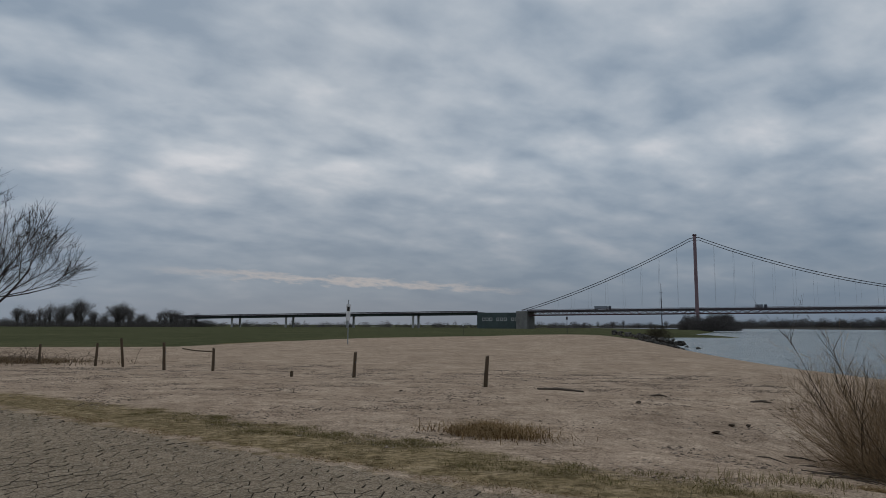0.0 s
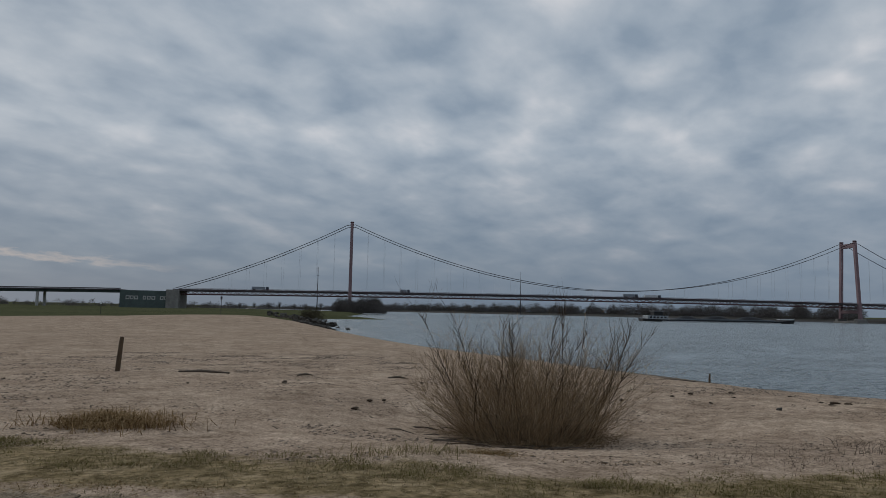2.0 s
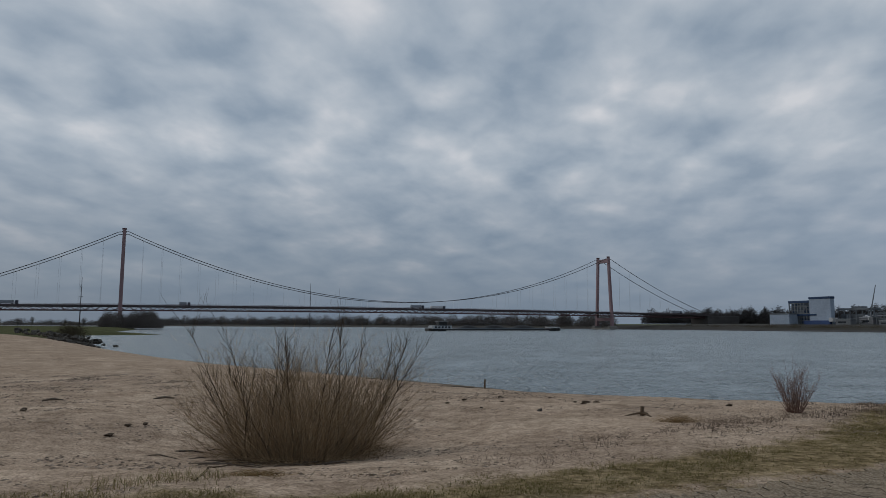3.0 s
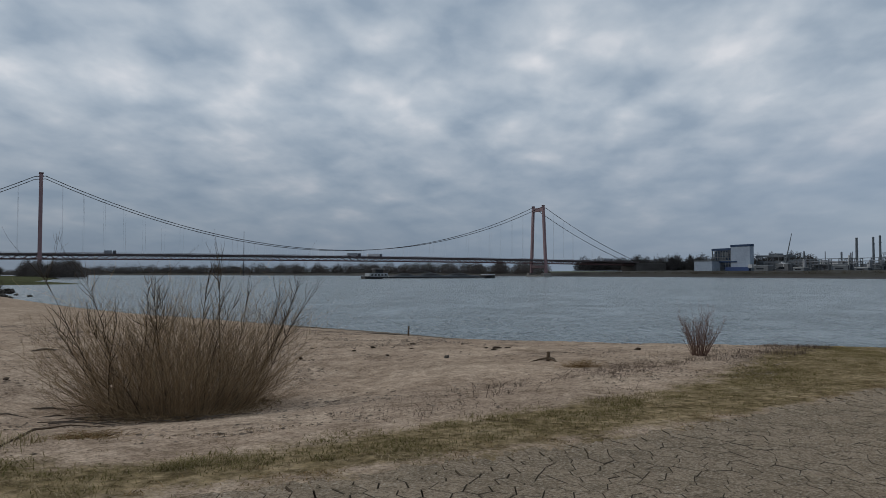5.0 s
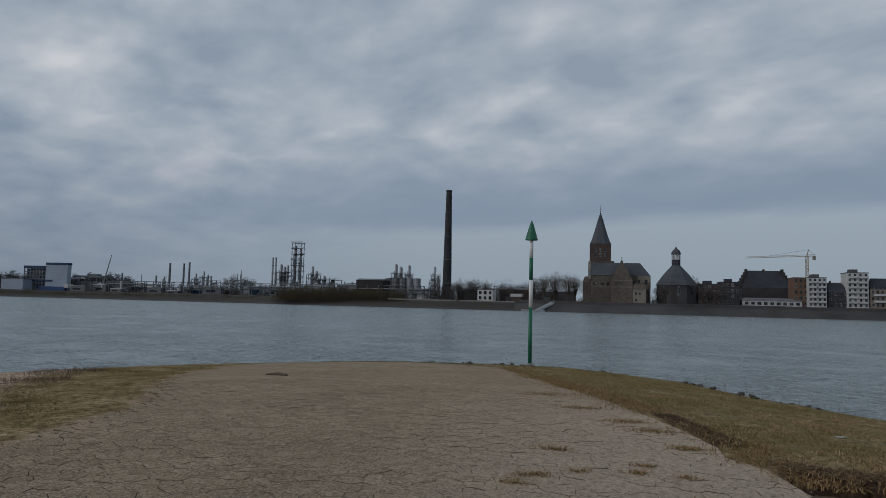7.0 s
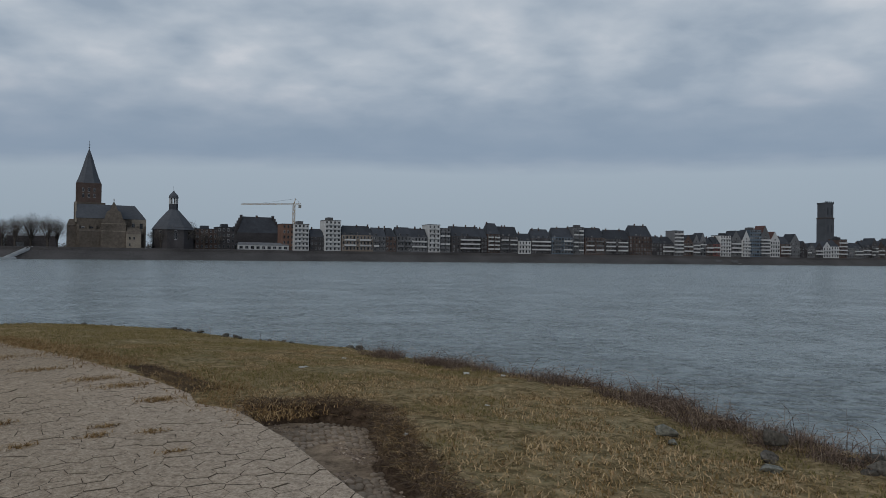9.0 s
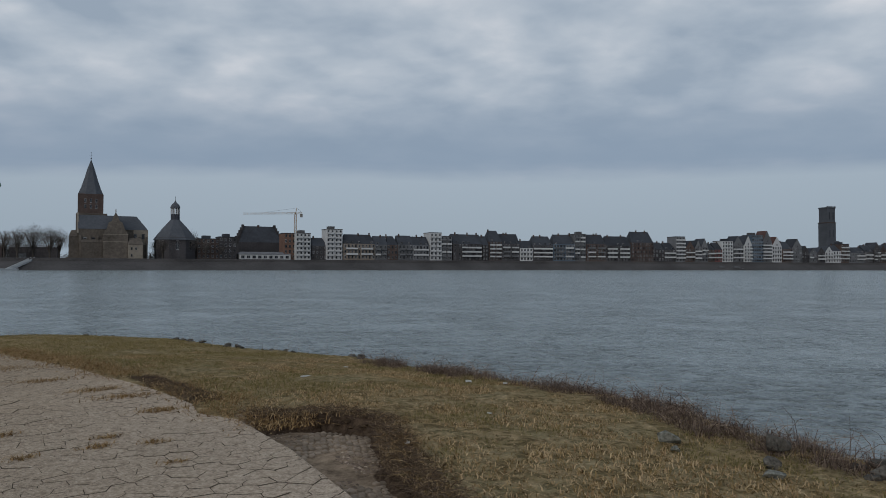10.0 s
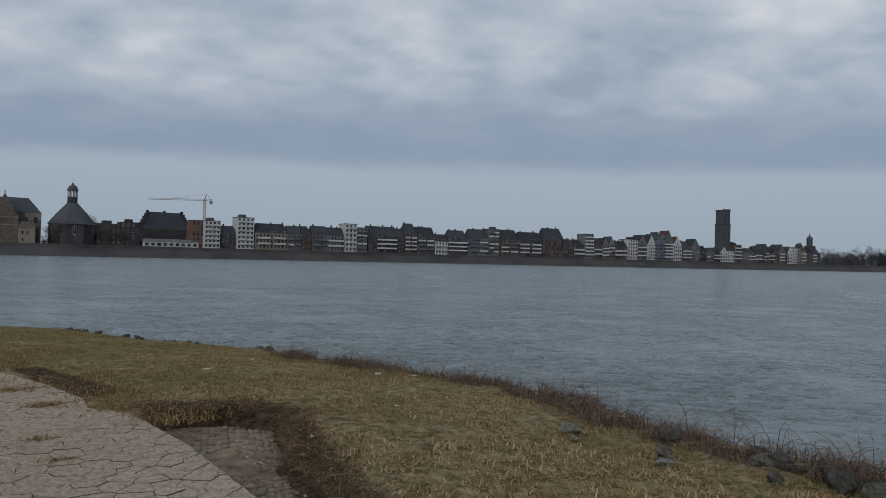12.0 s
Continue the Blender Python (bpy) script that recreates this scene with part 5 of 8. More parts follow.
def build_tower_crane():
    c = holder("tower_crane", pose(461, -188.7, 4.4, 0, 0, -95.7), "slender dull orange and grey tower crane over the roofs", "crane")
    mat = worn("crane_paint", (0.33, 0.24, 0.15), 0.6, grain=2, stain=0.3, relief=0.0)
    bm = bmesh.new()
    for sx in (-0.7, 0.7):
        for sy in (-0.7, 0.7):
            beam(bm, (sx, sy, -1), (sx, sy, 33), 0.22)
    for k in range(17):
        z = k * 2.0
        s = 1 if k % 2 else -1
        beam(bm, (-0.7 * s, -0.7, z), (0.7 * s, -0.7, z + 2), 0.14)
        beam(bm, (-0.7 * s, 0.7, z), (0.7 * s, 0.7, z + 2), 0.14)
    part("mast", bm, mat, c)
    bm = bmesh.new()
    for y in (-0.5, 0.5):
        beam(bm, (-37, y, 31.4), (5, y, 33.2), 0.2)
    beam(bm, (-37, 0, 32.2), (5, 0, 34.2), 0.2)
    for k in range(14):
        x = -36 + k * 2.9
        z = 31.4 + (x + 37) * 0.043
        beam(bm, (x, -0.5, z), (x + 1.4, 0, z + 0.9), 0.12)
        beam(bm, (x + 1.4, 0, z + 0.9), (x + 2.9, -0.5, z + 0.1), 0.12)
    part("jib", bm, mat, c)
    bm = bmesh.new()
    beam(bm, (0, 0, 33), (1.0, 0, 37.5), 0.4, sides=4)
    part("tower_head", bm, mat, c)
    bm = bmesh.new()
    beam(bm, (1.0, 0, 37.3), (-22, 0, 33.2), 0.1, sides=4)
    beam(bm, (1.0, 0, 37.3), (5, 0, 33.6), 0.1, sides=4)
    part("tie_rope", bm, M["cable"], c)
    bm = bmesh.new()
    box(bm, 3.4, 5.2, -0.6, 0.6, 30.8, 33.0, 0.1)
    part("counterweight", bm, M["concrete"], c)


build_tower_crane()


def build_square_tower():
    c = holder("church_tower", pose(371.5, -779.5, 4.4, 0, 0, -106), "massive square brick church tower with a flat top", "church")
    bm = bmesh.new()
    box(bm, -6.3, 6.3, 0, 12, -3, 45, 0.2)
    lower = part("lower_stage", bm, TOWN["spire"], c)
    bm = bmesh.new()
    box(bm, -5.7, 5.7, 0.4, 11.6, 45, 60.6, 0.2)
    upper = part("upper_stage", bm, TOWN["spire"], c)
    bm = bmesh.new()
    box(bm, -6.1, 6.1, 0.0, 12, 60.6, 62.2, 0.2)
    part("parapet", bm, TOWN["spire"], c)
    for sx in (-5.5, -2.8, 0, 2.8, 5.5):
        bm = bmesh.new()
        box(bm, sx - 0.5, sx + 0.5, 0.0, 1.0, 62.2, 63.3)
        part("merlon", bm, TOWN["spire"], c)
    bm = bmesh.new()
    box(bm, -6.6, 6.6, -0.3, 12.3, 44.4, 45.4, 0.1)
    part("string_course", bm, TOWN["brick"], c)
    for dx in (-2.7, 2.7):
        for holder_, y_, z_ in ((upper, 0.3, 48.5), (lower, -0.1, 29)):
            bm = bmesh.new()
            box(bm, dx - 0.9, dx + 0.9, y_, y_ + 0.15, z_, z_ + 8)
            part("belfry_louvre", bm, TOWN["slate"], holder_)
    bm = bmesh.new()
    box(bm, 6.0, 30, 0, 12, -3, 12, 0.1)
    part("nave_wall", bm, TOWN["spire"], c)
    bm = bmesh.new()
    gable_roof(bm, 6.0, 30, 0, 12, 12, 25, 0.0, 0.0)
    for v in bm.verts:
        if v.co.z > 20 and v.co.x > 20:
            v.co.x -= 13
    part("nave_roof", bm, TOWN["slate"], c)
    k = holder("cupola_tower", pose(304.7, -848, 4.4), "small tower with an open cupola above roofs", "tower")
    bm = bmesh.new()
    box(bm, -4.5, 4.5, -4.5, 4.5, -2, 22, 0.1)
    part("shaft", bm, TOWN["brick"], k)
    bm = bmesh.new()
    lathe(bm, [(3.4, 22), (3.4, 28.5), (3.9, 28.6), (3.2, 31.5), (1.0, 33.5), (0.1, 36.5)], 8)
    part("cupola", bm, TOWN["spire"], k)


build_square_tower()


def build_gangway():
    g = holder("landing_gangway", pose(431.5, -20.5, 1.2, 0, 0, 0), "white steel landing gangway leading down to the water", "gangway")
    for off in (-0.9, 0.9):
        bm = bmesh.new()
        beam(bm, (-7, 6 + off, -3.2), (7, -6 + off, 2.8), 0.3, 1.3)
        part("side_girder", bm, TOWN["white"], g)
    bm = bmesh.new()
    beam(bm, (-7, 6, -3.4), (7, -6, 2.5), 1.9, 0.2)
    part("walkway", bm, M["steel"], g)
    p = holder("landing_pontoon", pose(421, -12, WATER - 0.3), "low grey landing pontoon moored at the quay", "pontoon")
    bm = bmesh.new()
    box(bm, -3.5, 3.5, -7, 7, 0, 1.3, 0.2)
    part("deck", bm, M["steel"], p)
    for x, y in ((339, -518), (334, -533)):
        j = holder("moored_launch", pose(x, y, WATER - 0.4, 0, 0, 68), "small white launch moored below the quay", "boat", "moored boats")
        bm = bmesh.new()
        hull = [(-7, -1.7), (5, -1.7), (8, 0), (5, 1.7), (-7, 1.7)]
        lo = [bm.verts.new((a * 0.93, b * 0.8, 0)) for a, b in hull]
        hi = [bm.verts.new((a, b, 1.8)) for a, b in hull]
        for i in range(5):
            bm.faces.new((lo[i], lo[(i + 1) % 5], hi[(i + 1) % 5], hi[i]))
        bm.faces.new(hi)
        bm.faces.new(lo[::-1])
        part("hull", bm, TOWN["white"], j)
        bm = bmesh.new()
        box(bm, -4, 2, -1.2, 1.2, 1.8, 3.9, 0.2)
        part("cabin", bm, TOWN["grey"], j)


build_gangway()

# ---- the chemical works on the far bank ----
WORKS = dict(
    pale=worn("pale_cladding", (0.27, 0.32, 0.39), 0.6, grain=0.6, stain=0.08, spread=0.15, relief=0.0),
    navy=worn("navy_cladding", (0.028, 0.052, 0.105), 0.6, grain=0.6, stain=0.08, spread=0.2, relief=0.0),
    blue=worn("blue_cladding", (0.035, 0.062, 0.15), 0.55, grain=0.6, stain=0.08, spread=0.2, relief=0.0),
    silver=worn("aluminium_lagging", (0.25, 0.26, 0.28), 0.5, metal=0.4, grain=0.8, stain=0.1, spread=0.2, relief=0.0),
    shed=worn("shed_sheeting", (0.16, 0.17, 0.18), 0.7, grain=0.6, stain=0.08, spread=0.25, relief=0.0, per_object=0.3),
    stack=worn("chimney_brick", (0.046, 0.046, 0.050), 0.9, grain=0.5, stain=0.05, spread=0.3, relief=0.0),
)


def frame_storeys(bm, x0, x1, y0, y1, z0, z1, floors, bays, w):
    """An open steel frame: posts, floor beams and braces."""
    xs = [x0 + (x1 - x0) * i / bays for i in range(bays + 1)]
    for y in (y0, y1):
        for x in xs:
            beam(bm, (x, y, z0), (x, y, z1), w)
        for k in range(1, floors + 1):
            z = z0 + (z1 - z0) * k / floors
            beam(bm, (x0, y, z), (x1, y, z), w)
        for i in range(bays):
            k = i % floors
            za, zb = z0 + (z1 - z0) * k / floors, z0 + (z1 - z0) * (k + 1) / floors
            beam(bm, (xs[i], y, za), (xs[i + 1], y, zb), w * 0.6)


def build_process_block():
    b = holder("process_building", pose(577, 423, 3.6, 0, 0, -95.5), "tall pale works building with navy roof beside open steel floors", "factory")
    bm = bmesh.new()
    box(bm, 0.6, 23.0, 0, 5, -3, 23.2, 0.1)
    part("hall", bm, WORKS["pale"], b)
    bm = bmesh.new()
    box(bm, 0.3, 23.3, -0.3, 5.3, 23.2, 25.2, 0.1)
    part("roof_band", bm, WORKS["navy"], b, "navy roof band")
    bm = bmesh.new()
    frame_storeys(bm, -22.5, 0.4, 0.5, 9, -3, 20, 7, 7, 0.75)
    part("steel_frame", bm, M["dark_steel"], b)
    bm = bmesh.new()
    box(bm, -21.5, 0.2, 2.4, 8.6, -3, 19.5, 0.1)
    part("inner_core", bm, WORKS["navy"], b, "dark plant core behind the open floors")
    bm = bmesh.new()
    box(bm, -23, 0.5, -0.2, 10, 20, 22.2, 0.1)
    box(bm, -18, 8, -0.6, 9, 8.2, 9.6, 0.1)
    part("frame_roof", bm, WORKS["navy"], b, "navy roof slab")
    for k in range(4):
        bm = bmesh.new()
        z = 1.0 + k * 4.6
        box(bm, -22.4, 0.3, 1, 9, z, z + 0.5)
        box(bm, -20 + k * 2.1, -12 + k * 2.4, 2, 8, z + 0.5, z + 3.8)
        part("floor_slab", bm, M["dark_steel"], b)
    for x, r, z0, z1 in ((-18, 1.6, 2, 7), (-13, 1.9, 5.8, 11), (-8, 1.4, 1.2, 5.5), (-16, 1.3, 11, 14.4), (-5, 1.5, 10.4, 14), (-10, 1.5, 15.2, 18.6)):
        bm = bmesh.new()
        lathe(bm, [(r * 0.6, z0), (r, z0 + 0.6), (r, z1 - 0.6), (r * 0.5, z1)], 10, (x, 4))
        part("vessel", bm, WORKS["silver"], b)
    bm = bmesh.new()
    box(bm, -4, 23.6, -2.5, 0, -3, 3.6, 0.1)
    part("lower_wing", bm, WORKS["blue"], b, "bright blue lower wing")
    bm = bmesh.new()
    box(bm, 24, 28, -4, 2, 2.5, 6.0, 0.1)
    part("white_box", bm, TOWN["white"], b)
    s = holder("corrugated_shed", pose(569, 448, 3.6, 0, 0, -95.5), "pale grey corrugated shed on the river bank", "shed", "works sheds")
    bm = bmesh.new()
    box(bm, -12, 11, 0, 16, -3, 9.4, 0.1)
    part("wall", bm, WORKS["pale"], s)
    bm = bmesh.new()
    box(bm, -12.3, 11.3, -0.3, 16.3, 9.4, 10.4, 0.1)
    part("roof", bm, M["dark_steel"], s)


build_process_block()


def build_shed(x, y, yaw, w, d, h, material, label):
    s = holder("works_shed", pose(x, y, 3.4, 0, 0, yaw), label, "shed", "works sheds")
    bm = bmesh.new()
    box(bm, -w / 2, w / 2, 0, d, -3, h, 0.08)
    part("wall", bm, material, s)
    bm = bmesh.new()
    gable_roof(bm, -w / 2, w / 2, 0, d, h, h + 1.4, 0.0, 0.4)
    part("roof", bm, WORKS["shed"], s)
    bm = bmesh.new()
    box(bm, -w * 0.3, -w * 0.3 + 4, -0.06, 0, -0.4, 4.2)
    part("door", bm, M["dark_steel"], s)


for i, (x, y, w, d, h, k) in enumerate(((604, 392, 20, 12, 6, "shed"), (590, 345, 26, 14, 5, "shed"), (585, 330, 16, 10, 7, "white"), (588, 300, 18, 10, 4.5, "shed"), (585, 276, 24, 12, 6, "shed"), (570, 240, 20, 12, 5, "white"),
                                        (566, 214, 26, 12, 7, "shed"), (560, 186, 18, 12, 8, "dark"), (556, 165, 24, 14, 9, "shed"), (552, 140, 22, 12, 6, "white"), (514, 110, 22, 16, 14, "dark"), (508, 72, 14, 10, 7, "white"), (540, 130, 26, 14, 10, "shed"),
                                        (498, -2, 24, 12, 9, "brick"), (506, 30, 22, 10, 8, "brick"), (492, -30, 26, 10, 8, "dark"))):
    build_shed(x, y, -101, w, d, h, WORKS["shed"] if k == "shed" else TOWN[k], {"shed": "grey sheet-metal works shed with low roof", "white": "low white works building with grey roof", "dark": "dark works building with a flat-pitched roof", "brick": "low brick building behind the quay wall"}[k])


def build_stack(x, y, z0, z1, r0, r1, label, material):
    s = holder("smokestack", pose(x, y, 0), label, "chimney", "works stacks")
    bm = bmesh.new()
    lathe(bm, [(r0, z0), (r0 * 0.7 + r1 * 0.3, z0 + (z1 - z0) * 0.3), (r1, z1 - 1), (r1 * 1.12, z1 - 0.9), (r1 * 1.12, z1), (r1 * 0.8, z1)], 16)
    shaft = part("shaft", bm, material, s, smooth=False)
    for k in range(1, 5):
        z = z0 + (z1 - z0) * k / 5
        r = r0 + (r1 - r0) * k / 5
        bm = bmesh.new()
        lathe(bm, [(r + 0.02, z), (r + 0.25, z + 0.05), (r + 0.25, z + 0.4), (r + 0.02, z + 0.45)], 16)
        part("band", bm, M["dark_steel"], shaft)


build_stack(565, 55, -2, 96.0, 4.1, 2.35, "tall dark brick factory chimney tapering upwards", WORKS["stack"])
build_stack(598.5, 362, 2, 21.3, 0.9, 0.7, "short dark steel stack behind sheds", M["dark_steel"])
build_stack(610, 321.8, 2, 32.2, 1.2, 0.9, "slim dark steel stack", M["dark_steel"])
build_stack(606.5, 306.3, 2, 32.0, 1.0, 0.8, "slim dark steel stack", M["dark_steel"])
build_stack(605.2, 300.3, 2, 33.0, 1.0, 0.8, "slim dark steel stack", M["dark_steel"])
build_stack(607.9, 221.2, 2, 39.2, 0.9, 0.8, "slim paired grey stack", M["steel"])
build_stack(607.2, 218.1, 2, 39.2, 0.9, 0.8, "slim paired grey stack", M["steel"])


def build_column_tower(x, y, base, top, w, floors, cols, label):
    c = holder("distillation_tower", pose(x, y, base, 0, 0, -100), label, "refinery tower", "refinery towers")
    h = top - base
    tall = 0.97 if floors > 6 else 0.66
    levels = [-4 + (h * tall + 4) * k / (floors + 2) for k in range(floors + 3)]
    for yy in (-w / 3, w / 3):
        for k in (0, 3):
            bm = bmesh.new()
            beam(bm, (-w / 2 + w * k / 3, yy, -4), (-w / 2 + w * k / 3, yy, h * tall), 0.40)
            part("scaffold_post", bm, M["dark_steel"], c)
        for k, z in enumerate(levels[:-1]):
            bm = bmesh.new()
            a, b = (-w / 2, w / 2) if k % 2 else (w / 2, -w / 2)
            beam(bm, (a, yy, z), (b, yy, levels[k + 1]), 0.26)
            part("scaffold_brace", bm, M["dark_steel"], c)
    for k in range(1, floors + 3):
        z = -4 + (h * tall + 4) * k / (floors + 2)
        bm = bmesh.new()
        box(bm, -w / 2 - 0.8, w / 2 + 0.8, -w / 3 - 0.8, w / 3 + 0.8, z - 0.15, z + 0.15)
        for sx in (-1, 1):
            beam(bm, (sx * (w / 2 + 0.8), -w / 3 - 0.8, z + 1.1), (sx * (w / 2 + 0.8), w / 3 + 0.8, z + 1.1), 0.15)
        beam(bm, (-w / 2 - 0.8, -w / 3 - 0.8, z + 1.1), (w / 2 + 0.8, -w / 3 - 0.8, z + 1.1), 0.15)
        part("platform", bm, M["dark_steel"], c)
    for dx, r, f in cols:
        bm = bmesh.new()
        r, f = r * 0.72, f * 0.93
        lathe(bm, [(r, -4), (r, h * f - r), (r * 0.6, h * f - 0.3), (0.15, h * f)], 12, (dx, 0))
        column = part("column", bm, WORKS["silver"], c, smooth=True)
        # ring platforms, a ladder and side pipes up each column
        for k in range(1, int(h * f / 7.2)):
            z = k * 7.2
            bm = bmesh.new()
            lathe(bm, [(r, z), (r + 1.1, z), (r + 1.1, z + 0.25), (r, z + 0.25)], 10, (dx, 0), cap=False)
            lathe(bm, [(r + 1.0, z + 1.0), (r + 1.1, z + 1.0), (r + 1.1, z + 1.2), (r + 1.0, z + 1.2)], 10, (dx, 0), cap=False)
            part("ring_platform", bm, M["dark_steel"], column)
        bm = bmesh.new()
        beam(bm, (dx + r + 0.5, -0.6, -3), (dx + r + 0.5, -0.6, h * f - 1), 0.3)
        beam(bm, (dx - r - 0.4, -0.4, -3), (dx - r - 0.4, -0.4, h * f * 0.8), 0.4)
        part("riser_pipe", bm, M["dark_steel"], column)


build_column_tower(602.5, 196, 5, 54, 9, 8, ((-2.6, 1.5, 1.0), (2.8, 1.3, 0.93)), "tall distillation columns in a dark scaffold tower")
build_column_tower(604.5, 209, 5, 36, 11, 5, ((-3, 1.4, 0.98), (0.5, 1.6, 0.9), (3.6, 1.1, 0.95)), "lower cluster of refinery columns with platforms")
build_column_tower(590, 176, 5, 33, 9, 4, ((-2, 1.3, 1.0), (2, 1.6, 0.85)), "mid-height refinery frame with vessels")
build_column_tower(583, 163, 5, 26, 22, 3, ((-8, 2.0, 0.8), (-2, 1.6, 0.9), (6, 2.2, 0.75)), "long low refinery frame with vessels")
build_column_tower(540, 92, 4, 34, 9, 5, ((-2, 1.4, 1.0), (2, 1.5, 0.92)), "refinery tower with two pale columns")
build_column_tower(538.3, 83, 4, 33, 5, 5, ((0, 1.4, 1.0),), "narrow refinery tower with one column")
build_column_tower(534, 61, 4, 32, 6, 4, ((-1, 1.0, 1.0), (1.8, 1.2, 0.7)), "small refinery tower beside the chimney")
build_column_tower(594, 288, 4, 24, 6, 3, ((0, 0.9, 1.0), (2, 0.7, 0.8)), "slight pipe tower behind sheds")
build_column_tower(586, 275, 4, 26, 8, 3, ((-2, 0.8, 1.0), (2.4, 0.9, 0.86)), "slight pipe tower behind sheds")


def build_tank(x, y, r, h, label, material):
    t = holder("storage_tank", pose(x, y, 3.4), label, "tank", "storage tanks")
    bm = bmesh.new()
    lathe(bm, [(r, -3), (r, h)], 24)
    part("shell", bm, material, t, smooth=False)
    bm = bmesh.new()
    lathe(bm, [(r + 0.15, h), (r + 0.15, h + 0.25), (r * 0.5, h + r * 0.14), (0.2, h + r * 0.2)], 24)
    part("roof", bm, material, t)
    bm = bmesh.new()
    for k in range(8):
        a = k * math.pi / 8 - math.pi
        beam(bm, (math.cos(a) * (r + 0.3), math.sin(a) * (r + 0.3), h * k / 8), (math.cos(a + 0.4) * (r + 0.3), math.sin(a + 0.4) * (r + 0.3), h * (k + 1) / 8), 0.5, 0.2)
    part("stair", bm, M["dark_steel"], t)


far_tree(583, 248, 3.4, 21, 0, 0.9, "trees among the works")
far_tree(580, 236, 3.4, 19, 2, 1.0, "trees among the works")
far_tree(579, 229, 3.4, 17, 1, 1.1, "trees among the works")
far_tree(590, 258, 3.4, 18, 3, 0.8, "trees among the works")
for i in range(5):
    build_tank(541.5 - i * 1.2, 100 - i * 6, 2.8, 16.5, "slim pale upright silo", WORKS["silver"])
build_tank(588, 338, 3, 9, "small white tank by the pipe rack", TOWN["white"])
build_tank(560, 228, 5, 6, "low white tank by the pipe rack", TOWN["white"])


def build_pipe_rack():
    for a, b in (((566, 352), (552, 262)), ((548, 250), (528, 150)), ((520, 128), (505, 66))):
        d = Vector((b[0] - a[0], b[1] - a[1], 0))
        n = d.normalized()
        r = holder("pipe_rack", pose(a[0], a[1], 2.5), "long elevated rack of pale pipes on steel trestles", "pipe rack", "pipe racks")
        for k in range(7):
            off = Vector((n.y, -n.x, 0)) * (k % 3) * 1.1
            z = 6.0 + (k // 3) * 2.4
            bm = bmesh.new()
            beam(bm, off + Vector((0, 0, z)), off + d + Vector((0, 0, z)), 0.7 if k % 2 else 0.45, sides=8)
            part("pipe", bm, WORKS["silver"] if k % 2 else M["dark_steel"], r)
        m = int(d.length / 9)
        for k in range(m + 1):
            p = d * (k / m)
            bm = bmesh.new()
            beam(bm, p + Vector((0, 0, -4)), p + Vector((0, 0, 11)), 0.5)
            beam(bm, p + Vector((n.y * 3, -n.x * 3, -4)), p + Vector((n.y * 3, -n.x * 3, 11)), 0.5)
            for z in (5.6, 8.0, 10.4):
                beam(bm, p + Vector((0, 0, z)), p + Vector((n.y * 3, -n.x * 3, z)), 0.4)
            part("trestle", bm, M["dark_steel"], r)


build_pipe_rack()


def build_canopy():
    c = holder("open_canopy", pose(583, 385, 3.4, 0, 0, -96), "dark open-sided steel canopy over plant", "canopy")
    bm = bmesh.new()
    frame_storeys(bm, -15, 15, 0, 14, -3, 13, 3, 5, 0.6)
    part("steel_frame", bm, M["dark_steel"], c)
    bm = bmesh.new()
    box(bm, -15.5, 15.5, -0.5, 14.5, 13, 14.6, 0.1)
    box(bm, -4, 6, 3, 10, 14.6, 16.2, 0.1)
    part("roof", bm, M["dark_steel"], c)
    bm = bmesh.new()
    box(bm, -13, 12, 1, 13, -3, 9.5, 0.1)
    part("plant_housing", bm, M["dark_steel"], c)


build_canopy()


def build_process_unit(x, y, seed):
    """A small cluster of vessels, columns and pipes on one frame."""
    rng = random.Random(seed)
    u = holder("process_unit", pose(x, y, 3.0, 0, 0, -100 + rng.uniform(-8, 8)), rng.choice(["small pipework unit with pale vessels and columns", "cluster of steel vessels and thin pipes on a frame"]), "plant", "process units")
    w, h = rng.uniform(8, 16), rng.uniform(5, 13)
    bm = bmesh.new()
    frame_storeys(bm, -w / 2, w / 2, 0, 5, -3, h, rng.randint(2, 3), rng.randint(2, 4), 0.35)
    part("frame", bm, M["dark_steel"], u)
    for k in range(rng.randint(3, 6)):
        r = rng.uniform(0.5, 1.7)
        cx = rng.uniform(-w / 2, w / 2)
        z0 = rng.choice((-2, 1.5, h * 0.5))
        z1 = z0 + rng.uniform(3, 8) * (1.6 if r < 0.8 else 1)
        bm = bmesh.new()
        lathe(bm, [(r * 0.5, z0), (r, z0 + 0.5), (r, z1 - 0.5), (r * 0.4, z1)], 10, (cx, rng.uniform(-1, 4)))
        part("vessel", bm, rng.choice((WORKS["silver"], WORKS["silver"], TOWN["white"], M["dark_steel"])), u)
    for k in range(4):
        z = rng.uniform(0.5, h)
        bm = bmesh.new()
        beam(bm, (-w * 0.6, rng.uniform(-0.8, 0), z), (w * 0.6, rng.uniform(-0.8, 0), z), rng.uniform(0.25, 0.6), sides=6)
        part("pipe", bm, rng.choice((WORKS["silver"], M["dark_steel"])), u)
    if rng.random() < 0.6:
        bm = bmesh.new()
        beam(bm, (w * 0.3, 2, 0), (w * 0.3, 2, h + rng.uniform(3, 9)), 0.5, sides=6)
        part("vent_pipe", bm, M["dark_steel"], u)


